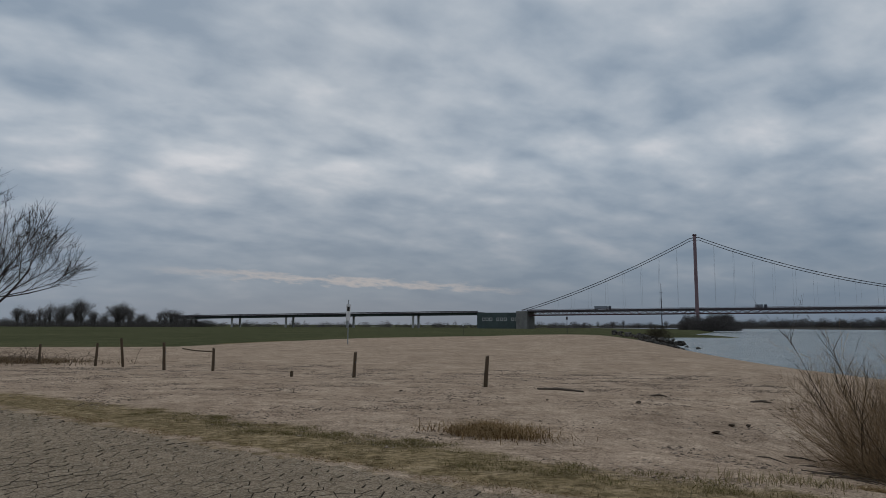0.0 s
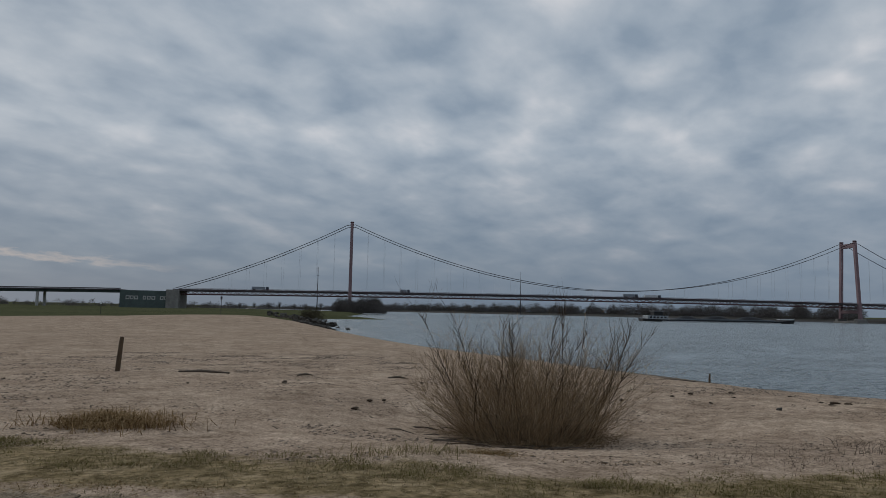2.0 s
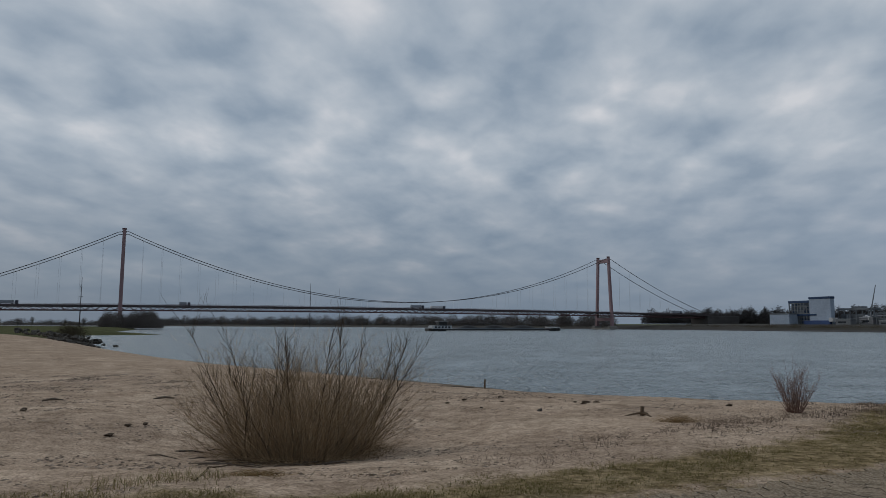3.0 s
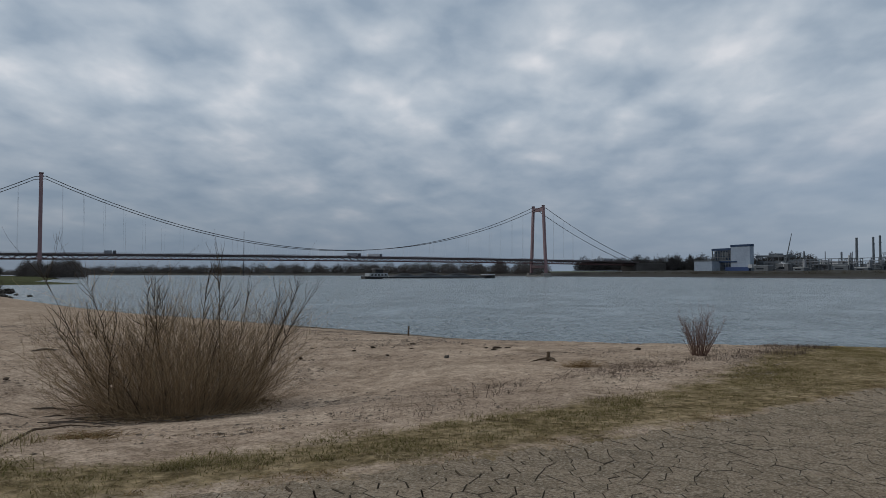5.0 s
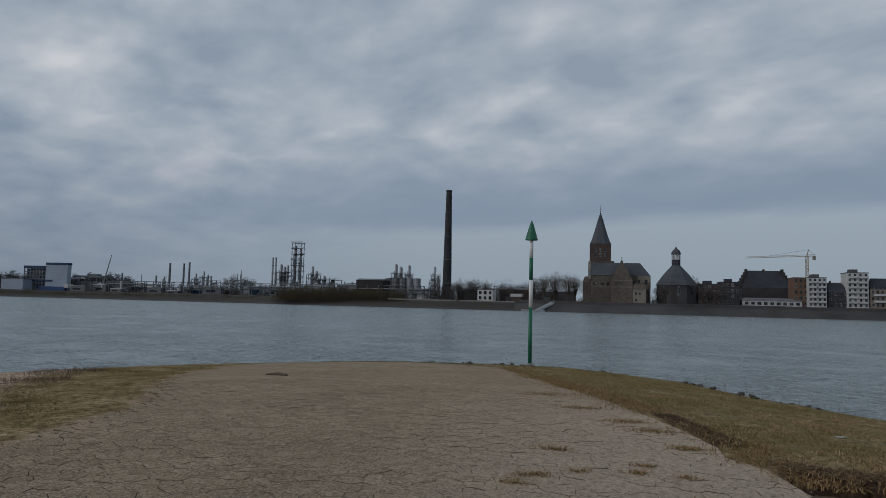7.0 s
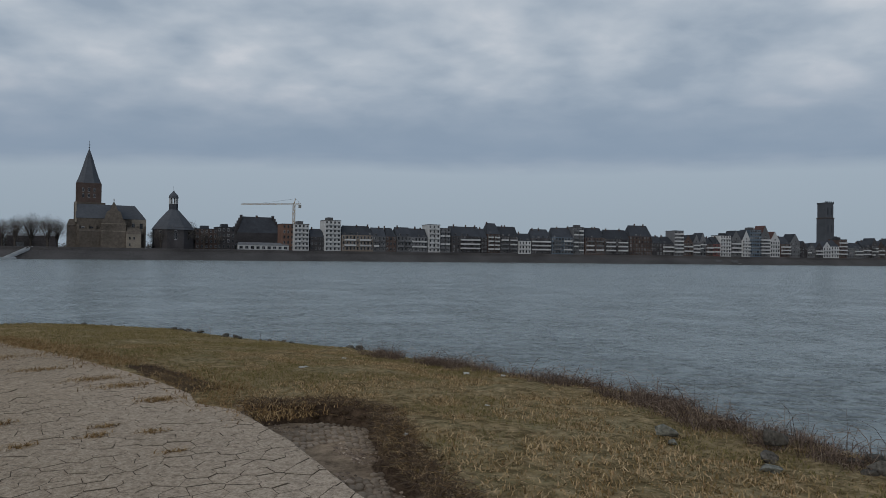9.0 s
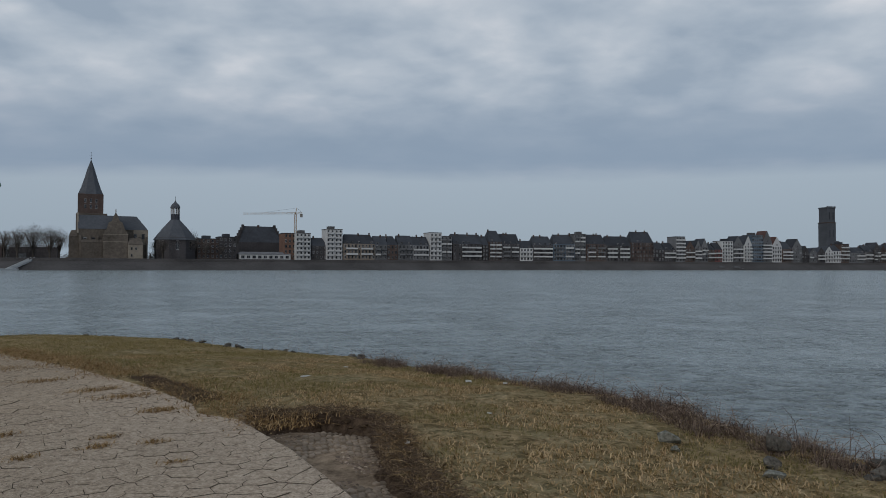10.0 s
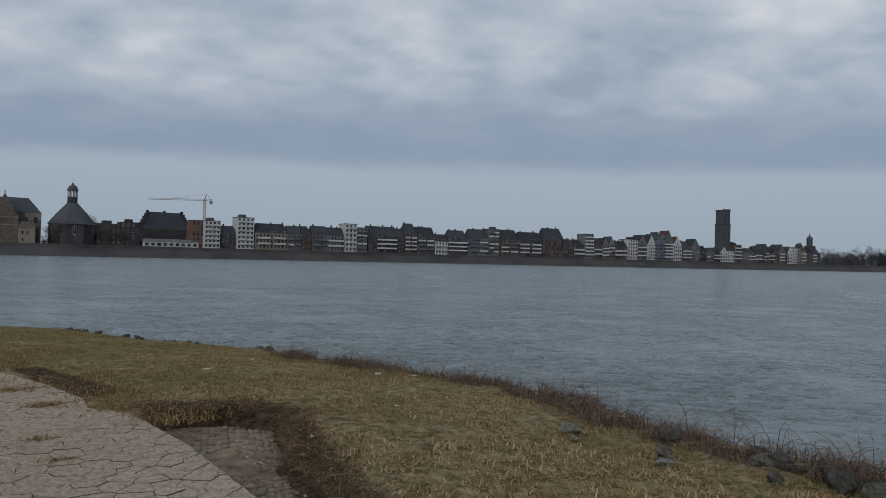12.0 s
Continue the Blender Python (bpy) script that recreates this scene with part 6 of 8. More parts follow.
def build_plant_hut(x, y, seed):
    """One of the many small houses, tanks and stores between the big plant."""
    rng = random.Random(seed)
    mat = rng.choice((TOWN["grey"], WORKS["shed"], M["dark_steel"], M["dark_steel"], WORKS["navy"], TOWN["brick"]))
    s = holder("plant_hut", pose(x, y, 3.0, 0, 0, -100 + rng.uniform(-10, 10)), rng.choice(("small flat-roofed plant house with pipes", "low works store with a dark roof edge")), "hut", "plant huts")
    w, d, h = rng.uniform(5, 17), rng.uniform(4, 8), rng.uniform(2.2, 6.5)
    bm = bmesh.new()
    box(bm, -w / 2, w / 2, 0, d, -3, h, 0.08)
    part("wall", bm, mat, s)
    bm = bmesh.new()
    box(bm, -w / 2 - 0.3, w / 2 + 0.3, -0.4, d + 0.3, h, h + 0.5, 0.05)
    part("roof", bm, rng.choice((M["dark_steel"], M["steel"], TOWN["white"])), s)
    bm = bmesh.new()
    box(bm, -w * 0.35, w * 0.2, -0.08, 0, h * 0.35, h * 0.65)
    part("window_strip", bm, PANE, s)
    for k in range(rng.randint(1, 4)):
        cx = rng.uniform(-w / 2, w / 2)
        bm = bmesh.new()
        beam(bm, (cx, d / 2, h), (cx, d / 2, h + rng.uniform(1.2, 6)), rng.uniform(0.3, 0.9), sides=8)
        part("vent", bm, rng.choice((M["dark_steel"], WORKS["silver"])), s)


for i in range(44):
    y_ = 376 - i * 7.0
    build_plant_hut(556 + 0.115 * (y_ - 330) + (i * 29 % 47) - 6, y_, 700 + i)


for i in range(36):
    y_ = 372 - i * 8.6
    build_process_unit(562 + 0.115 * (y_ - 330) + (i * 37 % 29) - 8 + (22 if i % 3 == 0 else 0), y_, 900 + i)


def build_mobile_crane():
    c = holder("mobile_crane", pose(579.7, 369, 4, 0, 0, -95), "mobile crane with a thin raised boom", "crane")
    bm = bmesh.new()
    beam(bm, (0, 0, 3), (7.6, 0, 33), 0.9, w2=0.4)
    part("boom", bm, M["dark_steel"], c)
    bm = bmesh.new()
    box(bm, -6, 5, -1.4, 1.4, 0.9, 3.2, 0.1)
    part("carrier", bm, M["lorry_grey"], c)
    for x in (-4.5, -2.5, 2.0, 4.0):
        for s in (-1, 1):
            bm = bmesh.new()
            beam(bm, (x, s * 1.1, 0.6), (x, s * 1.45, 0.6), 1.2, sides=12)
            part("wheel", bm, M["black_paint"], c)


build_mobile_crane()


def build_white_house():
    h = holder("white_house", pose(464.5, 19, 3.6, 0, 0, -101), "white two-storey house with large dark windows by the river", "house")
    bm = bmesh.new()
    box(bm, -5.4, 5.4, 0, 9, -2, 7.4, 0.08)
    part("wall", bm, TOWN["white"], h)
    bm = bmesh.new()
    box(bm, -5.7, 5.7, -0.3, 9.3, 7.4, 7.9, 0.05)
    part("roof", bm, TOWN["flat"], h)
    for x in (-3.4, 0, 3.4):
        for z in (0.8, 4.3):
            set_window(h, x, -0.01, z, 1.9, 2.3)
    k = holder("ferry_kiosk", pose(465.3, -2, 3.6, 0, 0, -101), "low white kiosk with dark base beside the quay", "kiosk")
    bm = bmesh.new()
    box(bm, -3.6, 3.6, 0, 6, -2, 3.2, 0.05)
    part("wall", bm, TOWN["brick"], k)
    bm = bmesh.new()
    box(bm, -3.9, 3.9, -0.4, 6.3, 3.2, 5.2, 0.05)
    part("fascia", bm, TOWN["white"], k)
    w = holder("quay_parapet", pose(452, 40, 2.6), "long pale concrete parapet on the quay edge", "wall")
    for a, b in (((8, 45), (0, -2)), ((-1, -4), (-8, -52))):
        bm = bmesh.new()
        beam(bm, (a[0], a[1], 0.6), (b[0], b[1], 0.6), 0.5, 0.8)
        part("parapet_run", bm, M["concrete"], w)


build_white_house()


# ---- masts beyond the bridge, the barge and river marks ----
def build_mast(x, y, top, label):
    m = holder("radio_mast", pose(x, y, 0), label, "mast", "masts beyond the bridge")
    bm = bmesh.new()
    beam(bm, (0, 0, -2), (0, 0, top), 1.1, sides=6, w2=0.35)
    part("pole", bm, M["cable"], m)
    bm = bmesh.new()
    for z in (top * 0.6, top * 0.8):
        beam(bm, (-1.4, 0, z), (1.4, 0, z), 0.25)
    part("crossarm", bm, M["cable"], m)


build_mast(-32.8, 700, 44, "thin dark mast standing behind the bridge")
build_mast(230.3, 900, 57, "thin dark mast standing behind the bridge")


def build_barge():
    b = holder("cargo_barge", pose(190, 425, WATER), "long low cargo barge with a white wheelhouse and raised bow", "barge")
    prof = [(0.0, 3.6), (2, 5.2), (12, 5.7), (96, 5.7), (104, 4.2), (108.5, 1.4), (110, 0.15)]
    bm = bmesh.new()
    lo, hi = [], []
    for x, w in prof:
        sheer = 1.3 + 1.5 * max(0, (x - 92) / 18) ** 2 + 0.5 * max(0, (10 - x) / 10)
        lo.append((bm.verts.new((x * 0.99, -w * 0.92, -0.6)), bm.verts.new((x * 0.99, w * 0.92, -0.6))))
        hi.append((bm.verts.new((x, -w, sheer)), bm.verts.new((x, w, sheer))))
    for i in range(len(prof) - 1):
        bm.faces.new((lo[i][0], lo[i + 1][0], hi[i + 1][0], hi[i][0]))
        bm.faces.new((hi[i][1], hi[i + 1][1], lo[i + 1][1], lo[i][1]))
        bm.faces.new((hi[i][0], hi[i + 1][0], hi[i + 1][1], hi[i][1]))
        bm.faces.new((lo[i][1], lo[i + 1][1], lo[i + 1][0], lo[i][0]))
    bm.faces.new((lo[0][0], hi[0][0], hi[0][1], lo[0][1]))
    bm.faces.new((lo[-1][1], hi[-1][1], hi[-1][0], lo[-1][0]))
    part("hull", bm, M["black_paint"], b)
    bm = bmesh.new()
    box(bm, 22, 92, -4.6, 4.6, 1.25, 2.1, 0.1)
    part("coaming", bm, M["dark_steel"], b)
    for x, w, top in ((24, 15, 2.0), (43, 19, 2.4), (66, 21, 2.2)):
        bm = bmesh.new()
        rows = [[bm.verts.new((x + w * i / 12, -4.2 + 8.4 * j / 6, 2.05 + top * math.sin(math.pi * i / 12) ** 0.8 * math.sin(math.pi * j / 6) ** 0.7 * (1 + 0.25 * noise.noise(Vector((x + i * 0.7, j * 0.8, 0)))))) for i in range(13)] for j in range(7)]
        for j in range(6):
            for i in range(12):
                bm.faces.new((rows[j][i], rows[j][i + 1], rows[j + 1][i + 1], rows[j + 1][i]))
        part("cargo_mound", bm, M["black_paint"], b, "black mound of coal")
    bm = bmesh.new()
    for s in (-1, 1):
        box(bm, 12, 96, min(s * 5.62, s * 5.76), max(s * 5.62, s * 5.76), 0.05, 0.5)
    part("hull_stripe", bm, TOWN["white"], b, "white painted stripe along the hull")
    bm = bmesh.new()
    box(bm, 3, 17, -4.2, 4.2, 1.4, 3.7, 0.2)
    house = part("deckhouse", bm, M["steel"], b)
    bm = bmesh.new()
    for i in range(5):
        box(bm, 4.2 + i * 2.5, 5.7 + i * 2.5, -4.26, -4.18, 2.2, 3.2)
    part("cabin_windows", bm, PANE, house)
    bm = bmesh.new()
    box(bm, 8, 14, -2.8, 2.8, 3.7, 6.6, 0.2)
    wheel = part("wheelhouse", bm, M["black_paint"], b)
    bm = bmesh.new()
    box(bm, 7.4, 14.8, -3.2, 3.2, 6.6, 6.9, 0.05)
    part("wheelhouse_roof", bm, TOWN["white"], wheel)
    bm = bmesh.new()
    box(bm, 98, 108, -2.4, 2.4, 2.3, 3.1, 0.2)
    part("foredeck", bm, TOWN["white"], b, "white raised foredeck")
    bm = bmesh.new()
    beam(bm, (18, 0, 3), (18, 0, 7.2), 0.2, sides=6)
    beam(bm, (104, 0, 2.8), (104, 0, 5.2), 0.15, sides=6)
    part("mast", bm, M["cable"], b)


build_barge()

# ---- things on the near bank ----
def build_beacon():
    x, y = 34.6, -0.1
    g = ground_z(x, y)
    b = holder("river_beacon", pose(x, y, g - 0.15), "green and white banded beacon pole with a green cone topmark", "beacon")
    bands = ((0.0, 2.86, "green_paint"), (2.86, 4.12, "white_paint"), (4.12, 5.16, "green_paint"), (5.16, 6.2, "white_paint"))
    for z0, z1, mat in bands:
        bm = bmesh.new()
        lathe(bm, [(0.088, z0), (0.088, z1)], 14)
        part("pole_band", bm, M[mat], b, "green band" if mat == "green_paint" else "white band", True)
    bm = bmesh.new()
    lathe(bm, [(0.02, 5.96), (0.29, 5.98), (0.29, 6.03), (0.10, 6.68), (0.01, 6.92)], 20)
    part("topmark", bm, M["green_paint"], b, "dark green cone topmark")
    bm = bmesh.new()
    lathe(bm, [(0.17, 0.0), (0.17, 0.25), (0.09, 0.3)], 14)
    part("base_collar", bm, M["concrete"], b)


build_beacon()


def build_distance_sign():
    x, y = -44.5, 82
    g = ground_z(x, y)
    s = holder("river_sign", pose(x, y, g - 0.2, 0, 0, 28), "tall thin river marker pole with a white board", "sign")
    bm = bmesh.new()
    lathe(bm, [(0.07, 0), (0.06, 6.2)], 10)
    part("pole", bm, M["steel"], s)
    bm = bmesh.new()
    box(bm, -0.28, 0.28, -0.12, -0.06, 3.4, 5.6, 0.01)
    part("board", bm, M["white_paint"], s, "white marker board")
    bm = bmesh.new()
    box(bm, -0.16, 0.16, -0.135, -0.12, 4.7, 5.3)
    part("painted_bar", bm, M["black_paint"], s)
    for i, (px, py, h) in enumerate(((-27, 150, 4.6), (-58, 170, 3.2))):
        p = holder("marker_pole", pose(px, py, ground_z(px, py) - 0.2), "thin dark marker pole on the groyne", "pole", "marker poles")
        bm = bmesh.new()
        lathe(bm, [(0.07, 0), (0.05, h)], 8)
        part("pole", bm, M["cable"], p)
        bm = bmesh.new()
        box(bm, -0.2, 0.2, -0.1, -0.05, h - 0.7, h - 0.1, 0.01)
        part("plate", bm, M["white_paint"] if i else M["cable"], p)


build_distance_sign()


def build_post(x, y, height, lean_x, lean_y, seed, snapped=False):
    rng = random.Random(seed)
    g = ground_z(x, y)
    p = holder("fence_post", pose(x, y, g - 0.12, lean_y, lean_x, rng.uniform(0, 360)), "weathered leaning wooden fence post in the sand" if not snapped else "short broken stub of a fence post", "post", "old fence posts")
    bm = bmesh.new()
    r = 0.075
    rings = []
    for k in range(6):
        z = (height + 0.12) * k / 5
        rr = r * (1.08 - 0.16 * k / 5)
        rings.append([bm.verts.new((math.cos(a) * rr * rng.uniform(0.88, 1.1), math.sin(a) * rr * rng.uniform(0.88, 1.1), z + (rng.uniform(-0.04, 0.05) if k == 5 else 0))) for a in [2 * math.pi * i / 9 for i in range(9)]])
    for a, b in zip(rings, rings[1:]):
        for i in range(9):
            j = (i + 1) % 9
            bm.faces.new((a[i], a[j], b[j], b[i]))
    bm.faces.new(rings[-1])
    part("shaft", bm, M["sand_wood"], p)
    if not snapped:
        bm = bmesh.new()
        beam(bm, (0.07, 0, height * 0.72), (0.10, 0.0, height * 0.72), 0.03)
        beam(bm, (0.10, 0, height * 0.70), (0.10, 0.0, height * 0.75), 0.03)
        part("staple", bm, M["dark_steel"], p)
    return p


for i, (x, y, h, lx, ly, sn) in enumerate(((-37.3, 30.1, 1.2, 8, 4, False), (-32.8, 30.1, 1.3, 0, 2, False), (-30.6, 30.0, 1.62, 6, -3, False), (-26.0, 28.2, 1.42, -2, 2, False), (-23.4, 28.8, 1.18, 9, 3, False),
                                           (-17.2, 26.5, 0.22, 3, 0, True), (-14.8, 27.9, 1.10, 3, -2, False), (-7.4, 24.2, 1.12, -3, 3, False))):
    build_post(x, y, h, lx, ly, 40 + i, sn)


def stick(name, pts, radii, label, category, material, sides=7, group=""):
    v, f = tube(pts, radii, sides)
    ob = link_mesh(name, v, f, material, None, "", False)
    return tagged(ob, label, category, group)


def on_ground(x, y, lift=0.0):
    return (x, y, ground_z(x, y) + lift)


def build_driftwood():
    stick("driftwood_log", [on_ground(-5.25, 23.3, 0.05), on_ground(-4.4, 22.9, 0.09), on_ground(-3.55, 22.5, 0.06)], [0.028, 0.042, 0.025], "long dark driftwood log lying on the sand", "driftwood", M["driftwood"])
    stick("fallen_rail", [(-25.15, 28.5, ground_z(-25, 28.5) + 1.13), (-24.4, 28.65, ground_z(-25, 28.5) + 1.03), (-23.35, 28.8, ground_z(-23.4, 28.8) + 1.0)], [0.028, 0.034, 0.03], "loose bent wooden rail hanging between two posts", "rail", M["sand_wood"])
    rng = random.Random(5)
    for x, y, ln in ((16.5, 43.5, 2.6), (19.3, 37.5, 2.2), (25.3, 31, 1.6), (-1.2, 22.1, 0.5), (1.6, 21.2, 0.6), (22.8, 25.3, 1.6), (26.5, 25.2, 1.8)):
        a = rng.uniform(-0.6, 0.2)
        p0, p1 = (x - math.cos(a) * ln / 2, y - math.sin(a) * ln / 2), (x + math.cos(a) * ln / 2, y + math.sin(a) * ln / 2)
        stick("driftwood_stick", [on_ground(*p0, 0.03), on_ground(x, y, 0.07), on_ground(*p1, 0.03)], [0.02, 0.035, 0.015], "dark water-worn stick washed up on the sand", "driftwood", M["driftwood"], 6, "washed-up sticks")
    stick("ramp_stick", [on_ground(19.5, 6.3, 0.03), on_ground(19.75, 6.6, 0.06), on_ground(20.0, 7.0, 0.03)], [0.03, 0.04, 0.02], "dark stick lying on the ramp", "driftwood", M["driftwood"], 6)
    x, y = 19.6, 35.4
    stick("wooden_stake", [on_ground(x, y, -0.2), on_ground(x, y, 0.25), on_ground(x + 0.02, y, 0.62)], [0.06, 0.055, 0.05], "thin dark wooden stake at the water's edge", "stake", M["sand_wood"])
    x, y = 11.2, 12.8
    stump = stick("tree_stump", [on_ground(x, y, -0.1), on_ground(x, y, 0.08), on_ground(x + 0.01, y, 0.20)], [0.055, 0.042, 0.04], "small dark wooden stump in dry weeds", "stump", M["sand_wood"], 9)
    for k in range(3):
        a = k * 2.1 + 0.4
        v, f = tube([on_ground(x, y, 0.06), on_ground(x + 0.2 * math.cos(a), y + 0.2 * math.sin(a), 0.03), on_ground(x + 0.4 * math.cos(a), y + 0.4 * math.sin(a), -0.02)], [0.03, 0.02, 0.012], 6)
        link_mesh("root", v, f, M["sand_wood"], stump)


build_driftwood()


def stone_mesh(seed, squash=0.7):
    rng = random.Random(seed)
    bm = bmesh.new()
    for _ in range(12):
        d = Vector((rng.gauss(0, 1), rng.gauss(0, 1), rng.gauss(0, 1))).normalized() * rng.uniform(0.36, 0.52)
        bm.verts.new((d.x, d.y, d.z * squash))
    hull = bmesh.ops.convex_hull(bm, input=bm.verts[:])
    bmesh.ops.delete(bm, geom=[g for g in hull["geom_interior"] if isinstance(g, bmesh.types.BMVert)], context="VERTS")
    bmesh.ops.bevel(bm, geom=bm.edges[:], offset=0.014, segments=1, affect="EDGES")
    me = bpy.data.meshes.new("rock")
    bm.to_mesh(me)
    bm.free()
    return me


ROCKS = []
for s_ in range(6):
    me_ = stone_mesh(100 + s_, 0.55 + 0.08 * s_)
    me_.materials.append(M["rock"])
    ROCKS.append(me_)


CLODS = []
for me_ in ROCKS:
    me_ = me_.copy()
    me_.name = "clod"
    me_.materials[0] = M["clod"]
    CLODS.append(me_)


def rock(x, y, size, kind, label="grey basalt rock lying on the bank", group="rocks on the bank", sink=0.25, tall=1.0):
    rng = random.Random(int(x * 31 + y * 17))
    ob = new("clod" if "clod" in label else "rock", (CLODS if "clod" in label else ROCKS)[kind % 6])
    ob.matrix_world = pose(x, y, ground_z(x, y) + size * (0.35 - sink) * tall, rng.uniform(-12, 12), rng.uniform(-12, 12), rng.uniform(0, 360)) @ Matrix.Diagonal((size, size * rng.uniform(0.75, 1.1), size * tall, 1))
    return tagged(ob, label, "rock", group)


rock(6.5, -5.6, 0.25, 2, "upright dark basalt rock at the bank's edge", sink=0.0, tall=1.4)
rock(6.30, -5.15, 0.20, 4, "low mottled rock half buried in weeds")
pale_rocks = [
    rock(6.07, -4.78, 0.19, 0, "low mottled rock half buried in weeds"),
    rock(7.24, -5.0, 0.27, 1, "pale grey-green rock half sunk in the grass", sink=0.1),
    rock(7.05, -4.86, 0.13, 3, "small pale grey rock in the grass"),
]
M["pale_rock"] = worn("pale_mottled_rock", (0.19, 0.19, 0.165), 0.9, grain=9, stain=2.2, spread=0.6, relief=0.02)
for ob_ in pale_rocks:
    ob_.data = ob_.data.copy()
    ob_.data.materials[0] = M["pale_rock"]
rng_ = random.Random(77)
for i in range(24):
    u = i / 23
    x = 5.75 - 1.7 * u + rng_.uniform(-0.15, 0.15)
    y = -5.45 - 0.25 * u + rng_.uniform(-0.55, 0.45)
    rock(x, y, rng_.uniform(0.14, 0.30), i, "mossy grey riprap rock at the water's edge", "riprap along the bank", 0.15)
for i in range(78):
    u = i / 77
    x, y = [(13.3, -7.3), (17.6, -7.0), (22.4, -5.9), (31.0, -6.0), (34.4, -3.4), (35.4, 1.0)][min(5, int(u * 5.999))]
    x2, y2 = [(17.6, -7.0), (22.4, -5.9), (31.0, -6.0), (34.4, -3.4), (35.4, 1.0), (35.8, 5.0)][min(5, int(u * 5.999))]
    f_ = u * 6 % 1
    rock(x + (x2 - x) * f_ + rng_.uniform(-0.2, 0.3), y + (y2 - y) * f_ + rng_.uniform(-0.3, 0.3), rng_.choice((0.10, 0.13, 0.16, 0.20, 0.32)), i, "dark riprap rock along the bank's brow", "riprap along the bank", 0.16, 0.8)
for i in range(170):
    u = rng_.random() ** 1.2
    across = rng_.gauss(0, 1.5)
    x = -3.6 - 15 * u + across
    y = 129.5 + 38 * u + across * 0.5 + rng_.uniform(-1.5, 1.5)
    rock(x, y, rng_.uniform(0.45, 1.15), i, "dark boulder of the rough stone groyne", "groyne boulders", -0.25 - 0.5 * math.exp(-across * across / 3))
flank = Pile()
for ax_, ay_, bx_, by_ in ((-3, 126, -5, 145), (-5, 145, -5.5, 180), (-5.5, 180, -12, 215), (-12, 215, -14, 262)):
    for k_ in range(int(6.5 * math.hypot(bx_ - ax_, by_ - ay_))):
        u, inland, s_ = rng_.random(), rng_.uniform(-0.6, 6.5), rng_.uniform(0.45, 1.15)
        x, y = ax_ + (bx_ - ax_) * u - inland, ay_ + (by_ - ay_) * u + rng_.uniform(-0.5, 0.5)
        m_ = pose(x, y, max(ground_z(x, y), WATER) + 0.15 * s_, rng_.uniform(-20, 20), rng_.uniform(-20, 20), rng_.uniform(0, 360)) @ Matrix.Diagonal((s_, s_ * rng_.uniform(0.7, 1.1), s_ * 0.8, 1))
        me_ = ROCKS[rng_.randrange(6)]
        flank.add([m_ @ v.co for v in me_.vertices], [tuple(q.vertices) for q in me_.polygons])
tagged(flank.link("groyne_riprap", M["rock"]), "dark rough riprap covering the groyne's flank", "riprap", kind="stuff")
for i, (x, y, s) in enumerate(((0.29, 15.14, 0.30), (0.62, 16.1, 0.22), (0.95, 16.3, 0.16), (-1.6, 19.5, 0.2), (9.87, 14.98, 0.22), (15.04, 13.77, 0.26), (11.9, 15.9, 0.2), (12.2, 16.2, 0.32), (12.5, 16.1, 0.25), (12.05, 16.5, 0.16), (8.6, 17.6, 0.16), (9.4, 18.2, 0.2), (10.2, 17.4, 0.15), (7.8, 18.6, 0.18),
                                (11.1, 19.0, 0.22), (8.9, 16.2, 0.14), (12.3, 18.1, 0.16), (6.9, 16.9, 0.15), (3.0, 17.6, 0.12), (-9.0, 20.2, 0.15), (-4.0, 19.0, 0.12), (24.5, 22.3, 0.3), (17.9, 25.0, 0.22), (2.2, 19.8, 0.14), (5.4, 20.6, 0.13))):
    rock(x, y, s, i, "dark clod lying on the sand" if i != 4 else "pale flat stone on the sand", "clods and stones on the sand", 0.27, 0.6)


def litter(x, y, size, seed):
    rng = random.Random(seed)
    bm = bmesh.new()
    n = 7
    grid = [[bm.verts.new(((i / n - 0.5) * size, (j / n - 0.5) * size * 0.6, 0.02 + size * 0.25 * abs(noise.noise(Vector((i * 0.6 + seed, j * 0.6, seed)))) + 0.012 * rng.random())) for i in range(n + 1)] for j in range(n + 1)]
    for j in range(n):
        for i in range(n):
            bm.faces.new((grid[j][i], grid[j][i + 1], grid[j + 1][i + 1], grid[j + 1][i]))
    bmesh.ops.solidify(bm, geom=bm.faces[:], thickness=0.004)
    me = bpy.data.meshes.new("litter")
    bm.to_mesh(me)
    bm.free()
    me.materials.append(M["litter"])
    ob = new("litter", me)
    ob.matrix_world = pose(x, y, ground_z(x, y), 0, 0, rng.uniform(0, 360))
    tagged(ob, "crumpled white plastic scrap in the grass", "litter", "white litter")


for i, (x, y, s) in enumerate(((13.3, -3.94, 0.16), (11.72, -6.0, 0.15), (11.3, -6.4, 0.11), (8.3, -2.75, 0.07), (15.0, -5.5, 0.10), (9.2, -4.4, 0.06))):
    litter(x, y, s, 3 + i)


# ---- leafless shrubs ----
M["willow"] = island_varied("willow_stems", [(0.11, 0.076, 0.048), (0.21, 0.143, 0.082), (0.32, 0.218, 0.12), (0.45, 0.32, 0.19)], 0.7, 0.25)
M["dark_willow"] = island_varied("dark_willow_shoots", [(0.045, 0.033, 0.025), (0.08, 0.059, 0.042), (0.12, 0.086, 0.058)])
M["tree_bark"] = island_varied("tree_bark_twigs", [(0.030, 0.026, 0.024), (0.048, 0.040, 0.036)], 0.85)


